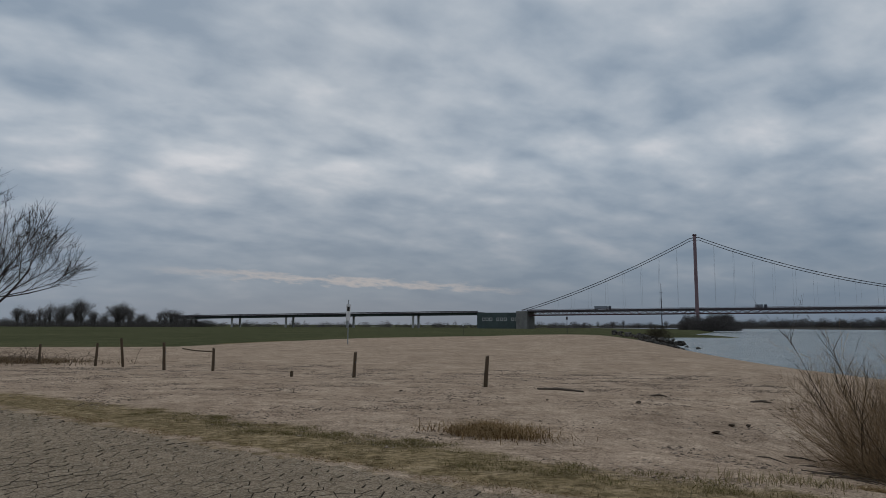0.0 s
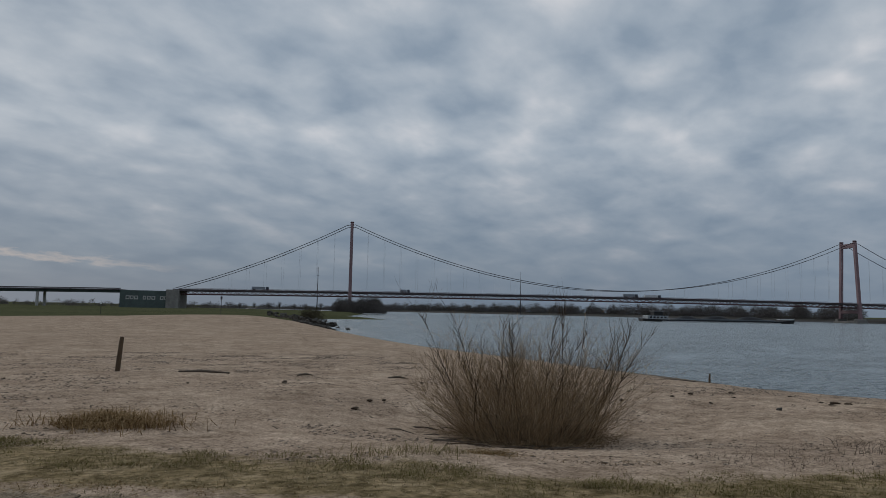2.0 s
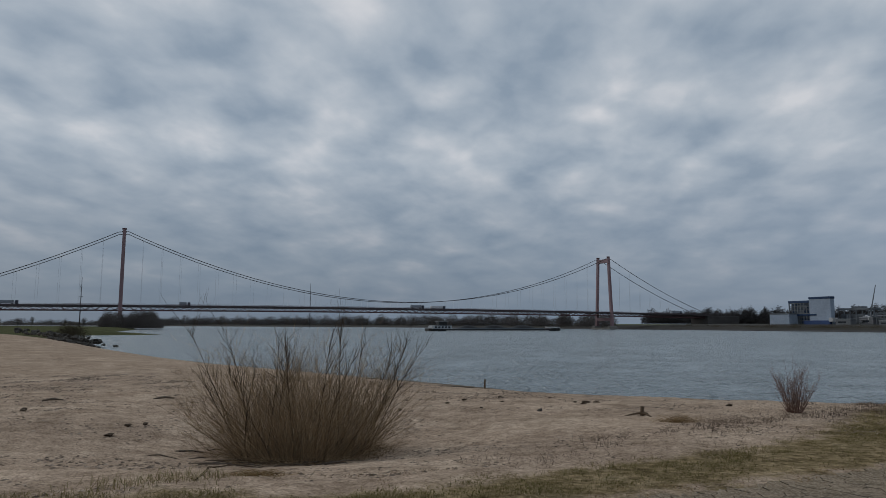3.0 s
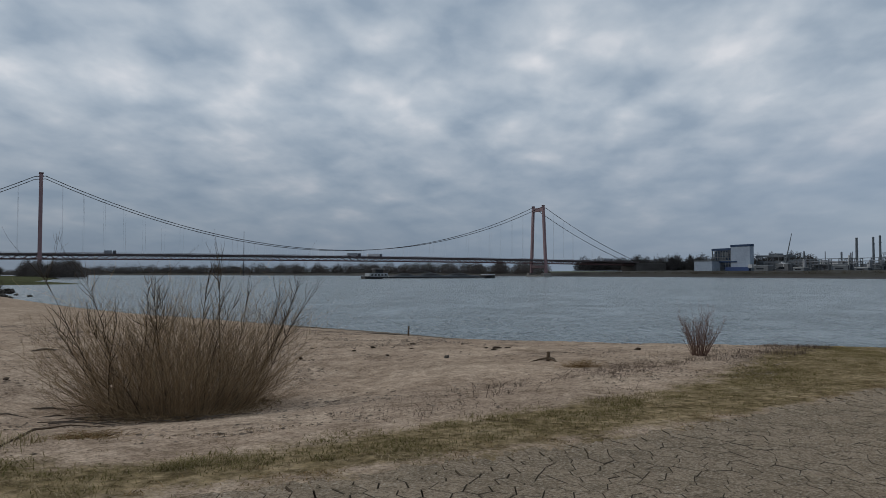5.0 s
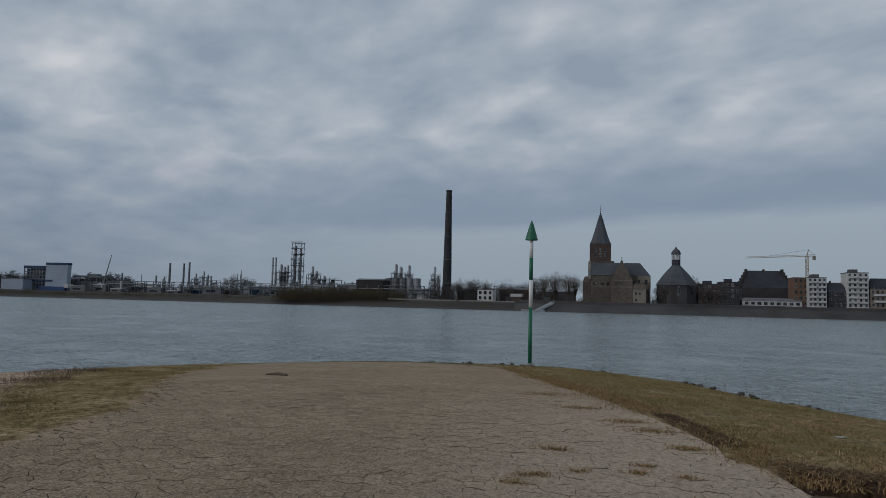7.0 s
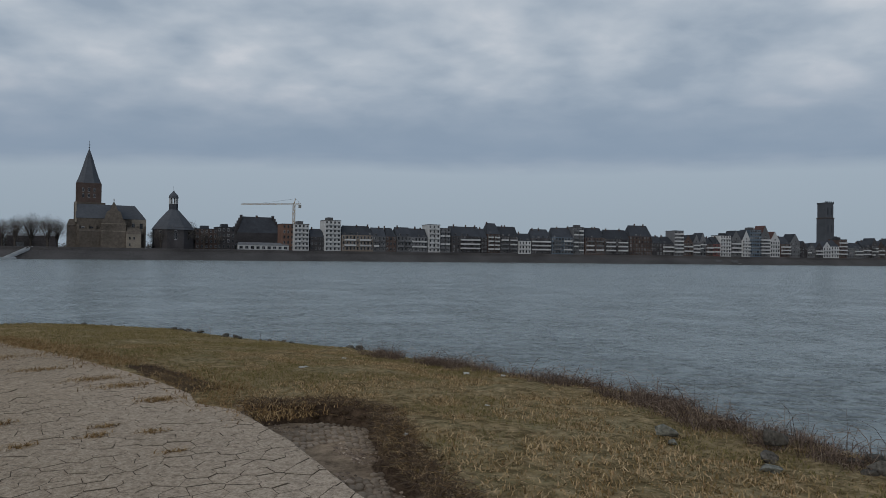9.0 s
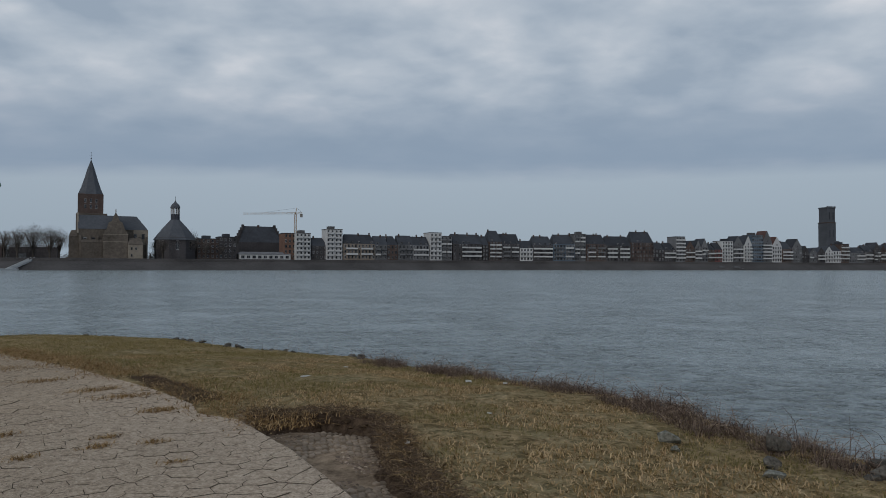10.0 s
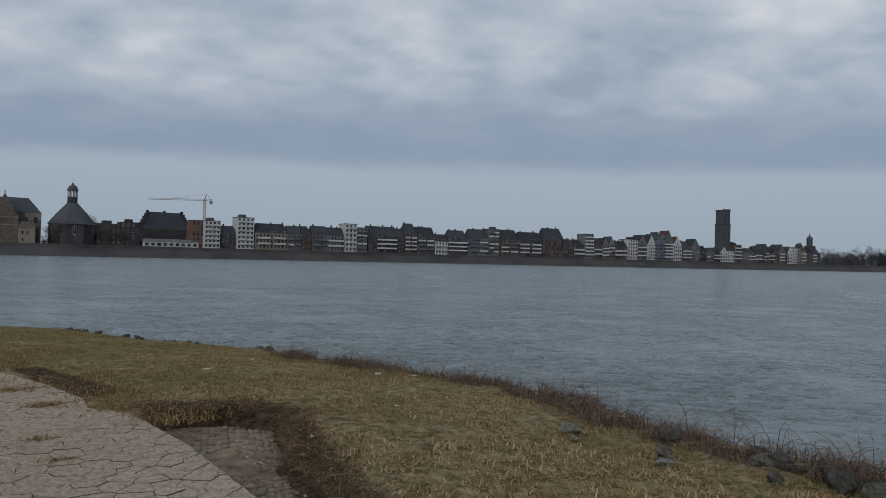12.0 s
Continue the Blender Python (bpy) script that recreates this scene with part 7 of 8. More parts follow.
def stem(pile, rng, base, way, length, r0, bend, twigs, depth=0):
    pts, rad = [Vector(base)], [r0]
    d = Vector(way).normalized()
    n = 5 if length > 0.6 else 4
    for k in range(n):
        d = (d + Vector((rng.gauss(0, bend), rng.gauss(0, bend), rng.gauss(0.05, bend * 0.5)))).normalized()
        pts.append(pts[-1] + d * length / n)
        rad.append(r0 * (1 - 0.86 * (k + 1) / n))
    v, f = tube(pts, rad, 4 if r0 > 0.006 else 3)
    pile.add(v, f)
    for _ in range(twigs):
        k = rng.uniform(0.25, 0.95) * n
        i = int(k)
        p = pts[i].lerp(pts[i + 1], k - i) if i < n else pts[n]
        out = (d + Vector((rng.gauss(0, 0.55), rng.gauss(0, 0.55), rng.gauss(0.25, 0.25)))).normalized()
        stem(pile, rng, p, out, length * rng.uniform(0.14, 0.36), max(0.0020, r0 * 0.45), bend * 1.2, 2 if depth == 0 and rng.random() < 0.4 else 0, depth + 1)


def build_willow_bush():
    x, y = 3.60, 13.36
    b = holder("willow_bush", pose(x, y, ground_z(x, y) - 0.03), "large leafless willow bush of dense brown stems on the sand", "bush")
    rng = random.Random(9)
    for g in range(14):
        pile = Pile()
        for _ in range(74):
            a = rng.uniform(0, 2 * math.pi)
            r = math.sqrt(rng.random())
            bx, by = math.cos(a) * 1.12 * r, math.sin(a) * 0.68 * r
            kind = rng.random()
            if kind < 0.30:
                # low shoots that spread over the sand
                out = Vector((bx * 1.1 + rng.gauss(0, 0.6), by * 1.0 + rng.gauss(0, 0.4), rng.uniform(0.16, 0.65)))
                ln = rng.uniform(0.7, 1.5)
            else:
                out = Vector((bx * 0.85 + rng.gauss(0, 0.30), by * 0.8 + rng.gauss(0, 0.26), 1.0))
                ln = rng.uniform(1.0, 2.0) if kind < 0.84 else rng.uniform(1.9, 2.5)
            stem(pile, rng, (bx, by, 0.0), out, ln, rng.uniform(0.0030, 0.0066), 0.19, rng.randint(7, 11))
        pile.link("branch", M["willow"], b)
    # the dark shoots that stand over the rest and fork towards their tops
    for k, (sx, sy, h, lean) in enumerate(((-1.25, 0.0, 3.1, -0.08), (-1.1, 0.1, 3.0, -0.02), (-1.2, -0.2, 2.4, -0.28), (-1.25, 0.1, 2.1, -0.42), (-0.9, -0.1, 2.7, 0.10), (-0.6, 0.2, 2.6, -0.10), (-0.35, -0.2, 2.9, -0.04), (-0.1, 0.1, 2.5, 0.02), (0.15, -0.1, 2.8, 0.05),
                                           (0.4, 0.2, 2.7, 0.10), (0.65, -0.15, 3.1, 0.06), (0.8, 0.1, 2.9, 0.12), (1.0, 0.0, 2.6, 0.22), (1.25, 0.1, 3.3, 0.26), (1.35, -0.1, 3.0, 0.32), (1.4, 0.15, 2.5, 0.46), (1.1, -0.25, 2.3, 0.36), (-0.75, -0.3, 2.2, -0.26), (0.3, -0.35, 2.3, -0.02))):
        pile = Pile()
        stem(pile, rng, (sx * 0.85, sy, 0), (lean + 0.12 * sx, rng.uniform(-0.08, 0.08), 1), h * 0.90, 0.0130, 0.11, 19)
        pile.link("tall_shoot", M["dark_willow"], b, "dark bare shoot")
    stick("fallen_branch", [on_ground(1.17, 8.55, 0.02), on_ground(1.36, 9.2, 0.05), on_ground(1.45, 9.7, 0.06), on_ground(1.62, 10.34, 0.03)], [0.011, 0.015, 0.013, 0.007], "long dark dead branch lying on the sand", "branch", M["dark_willow"], 7, "dead branches in the sand")
    stick("fallen_branch", [on_ground(1.45, 9.75, 0.05), on_ground(1.8, 10.0, 0.07), on_ground(2.2, 10.15, 0.02)], [0.009, 0.008, 0.004], "forked dark dead branch lying on the sand", "branch", M["dark_willow"], 6, "dead branches in the sand")
    # dead branches washed up against its foot
    for k in range(26):
        a = rng.uniform(math.pi * 0.80, math.pi * 1.5)
        p = (x + math.cos(a) * rng.uniform(1.0, 2.9), y + math.sin(a) * rng.uniform(0.7, 1.7))
        w = rng.uniform(-0.5, 0.5)
        ln = rng.uniform(0.3, 1.1)
        stick("fallen_branch", [on_ground(p[0], p[1], 0.015), on_ground(p[0] + ln * 0.5, p[1] + w * ln * 0.4, 0.05), on_ground(p[0] + ln, p[1] + w * ln, 0.01)], [0.008, 0.012, 0.004], "thin dark dead branch lying below the willow bush", "branch", M["driftwood"], 5, "dead branches in the sand")


build_willow_bush()


def build_sapling():
    x, y = 14.9, 11.75
    b = holder("willow_sapling", pose(x, y, ground_z(x, y) - 0.03), "small reddish leafless shrub on the grassy verge", "bush")
    rng = random.Random(19)
    for g in range(3):
        pile = Pile()
        for _ in range(26):
            a = rng.uniform(0, 2 * math.pi)
            r = 0.14 * math.sqrt(rng.random())
            out = Vector((math.cos(a) * r * 3.4 + rng.gauss(0, 0.2), math.sin(a) * r * 3.4 + rng.gauss(0, 0.2), 1))
            stem(pile, rng, (math.cos(a) * r, math.sin(a) * r, 0), out, rng.uniform(0.55, 1.2), rng.uniform(0.006, 0.010), 0.07, 6)
        pile.link("branch", M["red_willow"], b)


M["red_willow"] = island_varied("red_willow_stems", [(0.10, 0.055, 0.045), (0.17, 0.095, 0.074), (0.23, 0.145, 0.105)], 0.7, 0.25)
build_sapling()


def build_left_tree():
    x, y = -45.6, 30.8
    t = holder("tree", pose(x, y, ground_z(x, y) - 0.1), "broad leafless tree with drooping fine twigs beside the meadow fence", "tree")
    rng = random.Random(4)

    def grow(pile, p, d, length, r, level):
        pts, rad = [Vector(p)], [r]
        n = 5
        for k in range(n):
            up = 0.05 if level < 2 else 0.02
            d = (d + Vector((rng.gauss(0, 0.06), rng.gauss(0, 0.06), rng.gauss(up, 0.05)))).normalized()
            pts.append(pts[-1] + d * length / n)
            rad.append(r * (1 - 0.62 * (k + 1) / n))
        v, f = tube(pts, rad, 6 if level < 2 else 3)
        pile.add(v, f)
        if level >= 4:
            return
        for _ in range((6, 5, 5, 4)[level]):
            k = rng.uniform(1.2, n)
            i = min(n - 1, int(k))
            q = pts[i].lerp(pts[i + 1], k - i)
            e = (d + Vector((rng.gauss(0, 0.44), rng.gauss(0, 0.44), rng.gauss(0.10, 0.30)))).normalized()
            grow(pile, q, e, length * rng.uniform(0.48, 0.70), max(0.012, rad[i] * 0.55), level + 1)

    trunk = Pile()
    tv, tf = tube([(0, 0, -0.3), (0.1, 0, 0.9), (0.25, 0.05, 2.1)], [0.34, 0.27, 0.24], 9)
    trunk.add(tv, tf)
    trunk.link("trunk", M["tree_bark"], t)
    for k, a in enumerate((0.1, 0.9, 1.9, 2.9, 3.9, 4.7, 5.5)):
        pile = Pile()
        grow(pile, (0.2, 0.05, 1.9), Vector((math.cos(a) * 0.75, math.sin(a) * 0.75, 0.85)).normalized(), rng.uniform(5.4, 6.4), 0.13, 0)
        pile.link("limb", M["tree_bark"], t)


build_left_tree()

# ---- grass, weeds and the paved ramp ----
M["grass_blades"] = island_varied("winter_grass_blades", [(0.16, 0.134, 0.064), (0.25, 0.200, 0.105), (0.36, 0.285, 0.165), (0.48, 0.385, 0.25), (0.27, 0.20, 0.12)], 0.9)
M["green_blades"] = island_varied("green_grass_blades", [(0.100, 0.087, 0.033), (0.162, 0.136, 0.055), (0.24, 0.186, 0.088), (0.36, 0.275, 0.16)], 0.9)
M["root_stalks"] = island_varied("dark_roots", [(0.05, 0.036, 0.028), (0.09, 0.064, 0.048), (0.15, 0.11, 0.08)])
M["rust_straw"] = island_varied("rusty_straw", [(0.10, 0.062, 0.032), (0.19, 0.118, 0.056), (0.29, 0.19, 0.095), (0.38, 0.27, 0.15)])
M["sod"] = worn("earthy_sod", (0.085, 0.060, 0.040), 0.95, grain=30, stain=5, spread=0.5, relief=0.02, spec=0.0)
M["bank_straw"] = island_varied("bank_straw_blades", [(0.085, 0.058, 0.030), (0.20, 0.140, 0.064), (0.32, 0.226, 0.115), (0.52, 0.385, 0.23), (0.23, 0.140, 0.074)])
M["straw"] = island_varied("dry_straw", [(0.085, 0.058, 0.034), (0.15, 0.100, 0.056), (0.235, 0.165, 0.098), (0.36, 0.27, 0.17)], 0.9)
M["weed_stalks"] = island_varied("dead_weed_stalks", [(0.050, 0.036, 0.030), (0.095, 0.068, 0.054), (0.16, 0.115, 0.09), (0.28, 0.215, 0.165)], 0.9)


def scatter(seed, n, x0, x1, y0, y1, keep):
    """Random spots in a rectangle of the plan, kept where keep(x, y) says."""
    rs = np.random.RandomState(seed)
    px, py = rs.uniform(x0, x1, n), rs.uniform(y0, y1, n)
    k = keep(px, py, rs)
    return px[k], py[k]


def blades(name, px, py, seed, height, spread, width, material, label, category, curl=0.5, lift=0.0):
    rs = np.random.RandomState(seed)
    n = len(px)
    z = near_height(px, py) - 0.01 + lift
    a = rs.uniform(0, 2 * np.pi, n)
    h = height * rs.uniform(0.45, 1.25, n)
    lean = np.abs(rs.normal(0, spread, n))
    ux, uy = np.cos(a), np.sin(a)
    w = width * rs.uniform(0.6, 1.3, n)
    b = rs.uniform(0, 2 * np.pi, n)
    sx, sy = np.cos(b) * w, np.sin(b) * w
    mid = np.stack([px + ux * lean * h * 0.35, py + uy * lean * h * 0.35, z + h * 0.62], -1)
    tip = np.stack([px + ux * lean * h * (0.9 + curl), py + uy * lean * h * (0.9 + curl), z + h * (1.0 - 0.25 * np.minimum(lean, 2))], -1)
    s3 = np.stack([sx, sy, 0 * sx], -1)
    base = np.stack([px, py, z], -1)
    verts = np.stack([base - s3, base + s3, mid + s3 * 0.7, mid - s3 * 0.7, tip], 1).reshape(-1, 3)
    k = np.arange(n)[:, None] * 5
    quads = (k + np.array([[0, 1, 2, 3]])).tolist()
    tris = (k + np.array([[3, 2, 4]])).tolist()
    me = bpy.data.meshes.new(name)
    me.from_pydata(verts.tolist(), [], quads + tris)
    me.materials.append(material)
    return tagged(new(name, me), label, category, kind="stuff")


def patchy(px, py, scale, seed):
    return np.array([noise.noise(Vector((x * scale + seed, y * scale, seed * 0.3))) for x, y in zip(px, py)])


def arcs(name, px, py, seed, length, rise, width, material, label, category="weeds", lift=0.0):
    """Thin dead stalks that bend over in arcs."""
    rs = np.random.RandomState(seed)
    n = len(px)
    z = near_height(px, py) - 0.01 + lift
    a = rs.uniform(0, 2 * np.pi, n)
    ln = length * rs.uniform(0.4, 1.3, n)
    up = rise * rs.uniform(0.3, 1.3, n)
    curl = rs.uniform(-0.9, 0.9, n)
    pts = []
    for k in range(5):
        u = k / 4
        ang = a + curl * u
        r = ln * u * (0.35 + 0.65 * u)
        pts.append(np.stack([px + np.cos(ang) * r, py + np.sin(ang) * r, z + up * ln * (2.2 * u - 1.5 * u * u) + rs.normal(0, 0.012, n) * u], -1))
    b = rs.uniform(0, 2 * np.pi, n)
    w = width * rs.uniform(0.6, 1.3, n)
    s3 = np.stack([np.cos(b) * w, np.sin(b) * w, 0.6 * w], -1)
    verts = np.stack([p + s3 * (1 - 0.2 * k) * sg for k, p in enumerate(pts) for sg in (-1, 1)], 1).reshape(-1, 3)
    k = np.arange(n)[:, None] * 10
    faces = np.concatenate([k + np.array([[2 * i, 2 * i + 1, 2 * i + 3, 2 * i + 2]]) for i in range(4)])
    me = bpy.data.meshes.new(name)
    me.from_pydata(verts.tolist(), [], faces.tolist())
    me.materials.append(material)
    return tagged(new(name, me), label, category, kind="stuff")


def build_grass():
    # the verge between ramp and sand
    def on_verge(px, py, rs):
        s, r = signed(px, py, SAND), signed(px, py, ROAD)
        edge = np.minimum(-s - 0.0, -r + 0.20) + 0.5 * patchy(px, py, 0.8, 3.0) + 0.25 * patchy(px, py, 3.0, 4.0)
        thin = 1.1 * patchy(px, py, 0.9, 8.0) + 0.8 * patchy(px, py, 3.4, 9.0)
        return (edge > 0) & (py > 4) & (rs.uniform(0, 1, len(px)) < np.clip(edge * 2.2 + 0.25, 0, 1) * np.clip(0.75 + thin, 0.12, 1))

    px, py = scatter(1, 420000, -15, 30, 5.6, 17, on_verge)
    lush = (np.minimum(-signed(px, py, SAND), -signed(px, py, ROAD)) > 0.12 + 0.6 * patchy(px, py, 0.7, 14.0)) & (px > 2.5)
    blades("verge_grass", px[lush], py[lush], 2, 0.038, 1.2, 0.0042, M["green_blades"], "short olive winter grass along the paved ramp", "grass")
    blades("verge_dry_grass", px[~lush], py[~lush], 2, 0.032, 1.7, 0.0042, M["grass_blades"], "trampled straw-coloured grass along the paved ramp", "grass")

    def sand_fringe(px, py, rs):
        s = signed(px, py, SAND)
        return (s > -0.8) & (s < 1.5) & (patchy(px, py, 0.8, 21.0) + 0.6 * patchy(px, py, 2.6, 22.0) > 0.40)

    px, py = scatter(3, 110000, -16, 22, 6.6, 16, sand_fringe)
    blades("sand_tufts", px, py, 4, 0.036, 1.8, 0.0032, M["straw"], "dry straw tufts where the verge meets the sand", "grass")

    # turf on the river side
    def on_bank(px, py, rs):
        r, g, d = signed(px, py, ROAD), signed(px, py, GULLY), signed(px, py, LEFT_LAND)
        edge = np.minimum(np.minimum(-r - 0.15, -g + 0.05), d - 1.3) + 0.18 * patchy(px, py, 1.1, 31.0)
        return (edge > 0) & (py < 3)

    px, py = scatter(5, 230000, 2.5, 20, -12.5, 0.5, on_bank)
    rs = np.random.RandomState(55)
    half = patchy(px, py, 0.45, 41.0) + 0.8 * patchy(px, py, 1.9, 42.0) + 0.24 * (px - 10) / 5 + rs.normal(0, 0.11, len(px)) > 0.12
    bare = patchy(px, py, 2.3, 43.0) + 0.7 * patchy(px, py, 6.0, 44.0) < rs.uniform(-0.95, -0.1, len(px))
    px, py, half = px[~bare], py[~bare], half[~bare]
    blades("bank_turf", px[half], py[half], 6, 0.044, 1.2, 0.0050, M["green_blades"], "short green-brown turf on the river bank", "grass")
    blades("bank_dry_turf", px[~half], py[~half], 7, 0.046, 1.4, 0.0060, M["bank_straw"], "withered turf on the river bank", "grass")
    px, py = scatter(8, 60000, 20, 36, -8, 6, on_bank)
    blades("point_turf", px, py, 9, 0.06, 0.6, 0.006, M["green_blades"], "short turf at the point of the bank", "grass")

    # eroded lip of the gully: hanging roots and dead grass
    def lip(px, py, rs):
        g, r = signed(px, py, GULLY), signed(px, py, ROAD)
        return (np.abs(g + 0.05) < 0.13 + 0.12 * patchy(px, py, 1.5, 7.0)) & (r < -0.3)

    px, py = scatter(10, 60000, 5, 13, -3.6, -1.5, lip)
    arcs("gully_roots", px[::2], py[::2], 33, 0.20, 0.28, 0.003, M["root_stalks"], "roots and dead stalks hanging from the gully's lip")
    blades("gully_lip_grass", px[::2], py[::2], 11, 0.055, 1.5, 0.0035, M["straw"], "dead brown grass hanging over the washed-out gully", "grass", 0.9)

    def wall(px, py, rs):
        return (np.abs(signed(px, py, GULLY) + 0.02) < 0.07) & (signed(px, py, ROAD) < -0.3)

    px, py = scatter(94, 60000, 5.6, 11, -3.4, -1.5, wall)
    arcs("wall_roots", px, py, 95, 0.10, 0.3, 0.0030, M["root_stalks"], "fine roots hanging down the gully's earth wall", "weeds", -0.10)

    def straw_band(px, py, rs):
        r = signed(px, py, ROAD)
        band = np.exp(-((r + 0.32) / 0.36) ** 2) * np.clip(patchy(px, py, 0.8, 51.0) * 2.2 + 0.75, 0, 1)
        return (rs.uniform(0, 1, len(px)) < band) & (px > 9.5) & (py < 2.5)

    px, py = scatter(12, 110000, 9.5, 30, -4, 2.5, straw_band)
    blades("ramp_edge_straw", px, py, 13, 0.06, 1.5, 0.0055, M["rust_straw"], "matted brown straw along the ramp's edge", "grass", 0.9, 0.015)

    def north_edge(px, py, rs):
        r = signed(px, py, ROAD)
        band = np.exp(-((r - 0.10) / 0.25) ** 2) * np.clip(patchy(px, py, 0.9, 53.0) * 2.4 + 1.6 * patchy(px, py, 3.1, 54.0) + 0.35, 0, 1)
        return (rs.uniform(0, 1, len(px)) < band) & (py > 4)

    px, py = scatter(112, 200000, -12, 26, 5.4, 12.5, north_edge)
    blades("verge_edge_straw", px, py, 113, 0.022, 2.4, 0.0040, M["rust_straw"], "matted brown straw where the verge meets the ramp", "grass", 0.9, 0.012)

    def on_ramp(px, py, rs):
        r = signed(px, py, ROAD)
        return (r > 0.1) & (patchy(px, py, 2.6, 61.0) > 0.50) & (patchy(px, py, 0.23, 71.0) + 0.05 * (10 - np.abs(py + 0.5) * 3) / 5 > 0.02)

    px, py = scatter(14, 60000, 5, 24, -2.5, 4.5, on_ramp)
    blades("ramp_weeds", px, py, 15, 0.035, 1.2, 0.004, M["weed_stalks"], "flat straw and weeds in the joints of the ramp", "grass", 0.9, 0.0)

    # broken sods that slump from the gully's edge
    sods = Pile()
    rng = random.Random(73)
    spots = [(a, b) for a, b in zip(GULLY, GULLY[1:] + GULLY[:1]) if max(a[1], b[1]) < -2.1]
    for a, b in spots:
        n = int(24 * math.hypot(b[0] - a[0], b[1] - a[1]))
        for _ in range(n):
            u = rng.random()
            x, y = a[0] + (b[0] - a[0]) * u + rng.gauss(0, 0.07), a[1] + (b[1] - a[1]) * u + rng.gauss(0, 0.07)
            s, tall = rng.uniform(0.05, 0.13), rng.uniform(0.5, 0.9)
            m = pose(x, y, ground_z(x, y) - 0.07 + rng.uniform(-0.06, 0.03), rng.uniform(-25, 25), rng.uniform(-25, 25), rng.uniform(0, 360)) @ Matrix.Diagonal((s, s * rng.uniform(0.7, 1.1), s * tall, 1))
            me = ROCKS[rng.randrange(6)]
            sods.add([m @ v.co for v in me.vertices], [tuple(p.vertices) for p in me.polygons])
    tagged(sods.link("broken_sods", M["sod"]), "broken brown sods slumping into the gully", "sods", kind="stuff")

    # bare dark roots where the ramp's edge is washed out further on
    def bared(px, py, rs):
        u = (px - 11.6) / 2.8
        return (u > 0) & (u < 1) & (np.abs(py + 1.93 - 0.18 * u) < 0.20 + 0.1 * patchy(px, py, 1.7, 87.0)) & (signed(px, py, ROAD) < -0.02)

    px, py = scatter(88, 26000, 11.6, 14.4, -2.4, -1.4, bared)
    arcs("edge_roots", px[::2], py[::2], 89, 0.11, 0.3, 0.0035, M["root_stalks"], "dark bared roots along the ramp's edge")

    # brown tangle between the ramp, the gully and the turf
    def tangle(px, py, rs):
        g, r = signed(px, py, GULLY), signed(px, py, ROAD)
        return (g < 0.02) & (g > -0.28) & (r < -0.05) & (patchy(px, py, 1.3, 74.0) + 1.6 * (g + 0.14) > rs.uniform(-0.5, 0.5, len(px)))

    px, py = scatter(75, 60000, 6.5, 13.5, -4.0, -1.4, tangle)
    arcs("gully_tangle", px[::2], py[::2], 76, 0.13, 0.45, 0.0030, M["rust_straw"], "matted brown dead grass round the gully")
    arcs("gully_stalks", px[1::3], py[1::3], 77, 0.17, 0.5, 0.0026, M["root_stalks"], "dark dead stalks round the gully")

    # taller tufts where the verge meets the sand
    rs = np.random.RandomState(78)
    tx, ty = [], []
    while len(tx) < 170:
        cx, cy = rs.uniform(-11, 14), rs.uniform(6.2, 13.5)
        s = float(signed(np.array([cx]), np.array([cy]), SAND)[0])
        if -1.0 < s < 0.15:
            n, w = rs.randint(60, 170), rs.uniform(0.05, 0.14)
            tx.append(cx + rs.normal(0, w * 1.5, n))
            ty.append(cy + rs.normal(0, w, n))
    blades("verge_tufts", np.concatenate(tx), np.concatenate(ty), 79, 0.055, 1.7, 0.0034, M["green_blades"], "ragged dry tufts along the edge of the sand", "grass", 0.6)

    # flat tufts that grow in the ramp's joints
    rs = np.random.RandomState(71)
    tx, ty = [], []
    for cx, cy, n, w in ((9.57, 0.52, 160, 0.10), (9.23, 0.73, 120, 0.08), (9.81, 0.09, 90, 0.07), (9.85, -0.47, 130, 0.08), (10.93, 0.24, 140, 0.10), (9.72, -0.92, 120, 0.07), (10.2, -0.6, 90, 0.06), (14.68, -0.38, 240, 0.2), (13.3, -0.95, 330, 0.2), (12.5, -1.15, 330, 0.18), (11.3, -1.3, 260, 0.12), (16.6, 0.1, 420, 0.4), (8.9, -0.9, 90, 0.06), (7.1, -0.75, 160, 0.07), (6.6, -1.15, 130, 0.06)):
        tx.append(cx + rs.normal(0, w * 0.5, n))
        ty.append(cy + rs.normal(0, w, n))
    blades("ramp_tufts", np.concatenate(tx), np.concatenate(ty), 72, 0.05, 1.3, 0.005, M["rust_straw"], "brown straw tufts in the joints of the ramp", "grass", 0.8, 0.012)

    # the dark tuft in the sand
    rs = np.random.RandomState(16)
    px, py = -3.3 + rs.normal(0, 0.42, 4200), 11.2 + rs.normal(0, 0.40, 4200)
    k = patchy(px, py, 1.6, 17.0) > -0.12
    px, py = px[k], py[k]
    blades("dry_grass_clump", px, py, 17, 0.20, 1.5, 0.0060, M["rust_straw"], "brown flattened clump of dry grass", "grass", 0.9)
    px, py = 1.9 + rs.normal(0, 0.16, 500), 8.95 + rs.normal(0, 0.14, 500)
    arcs("rust_straw_patch", px, py, 98, 0.22, 0.2, 0.0034, M["rust_straw"], "flat rust-brown straw on the sand before the bush", "grass")
    px, py = 10.8 + rs.normal(0, 0.22, 420), 11.3 + rs.normal(0, 0.16, 420)
    arcs("rusty_weed_clump", px, py, 99, 0.26, 0.55, 0.0034, M["rust_straw"], "low rust-brown weed clump on the sandy rise")
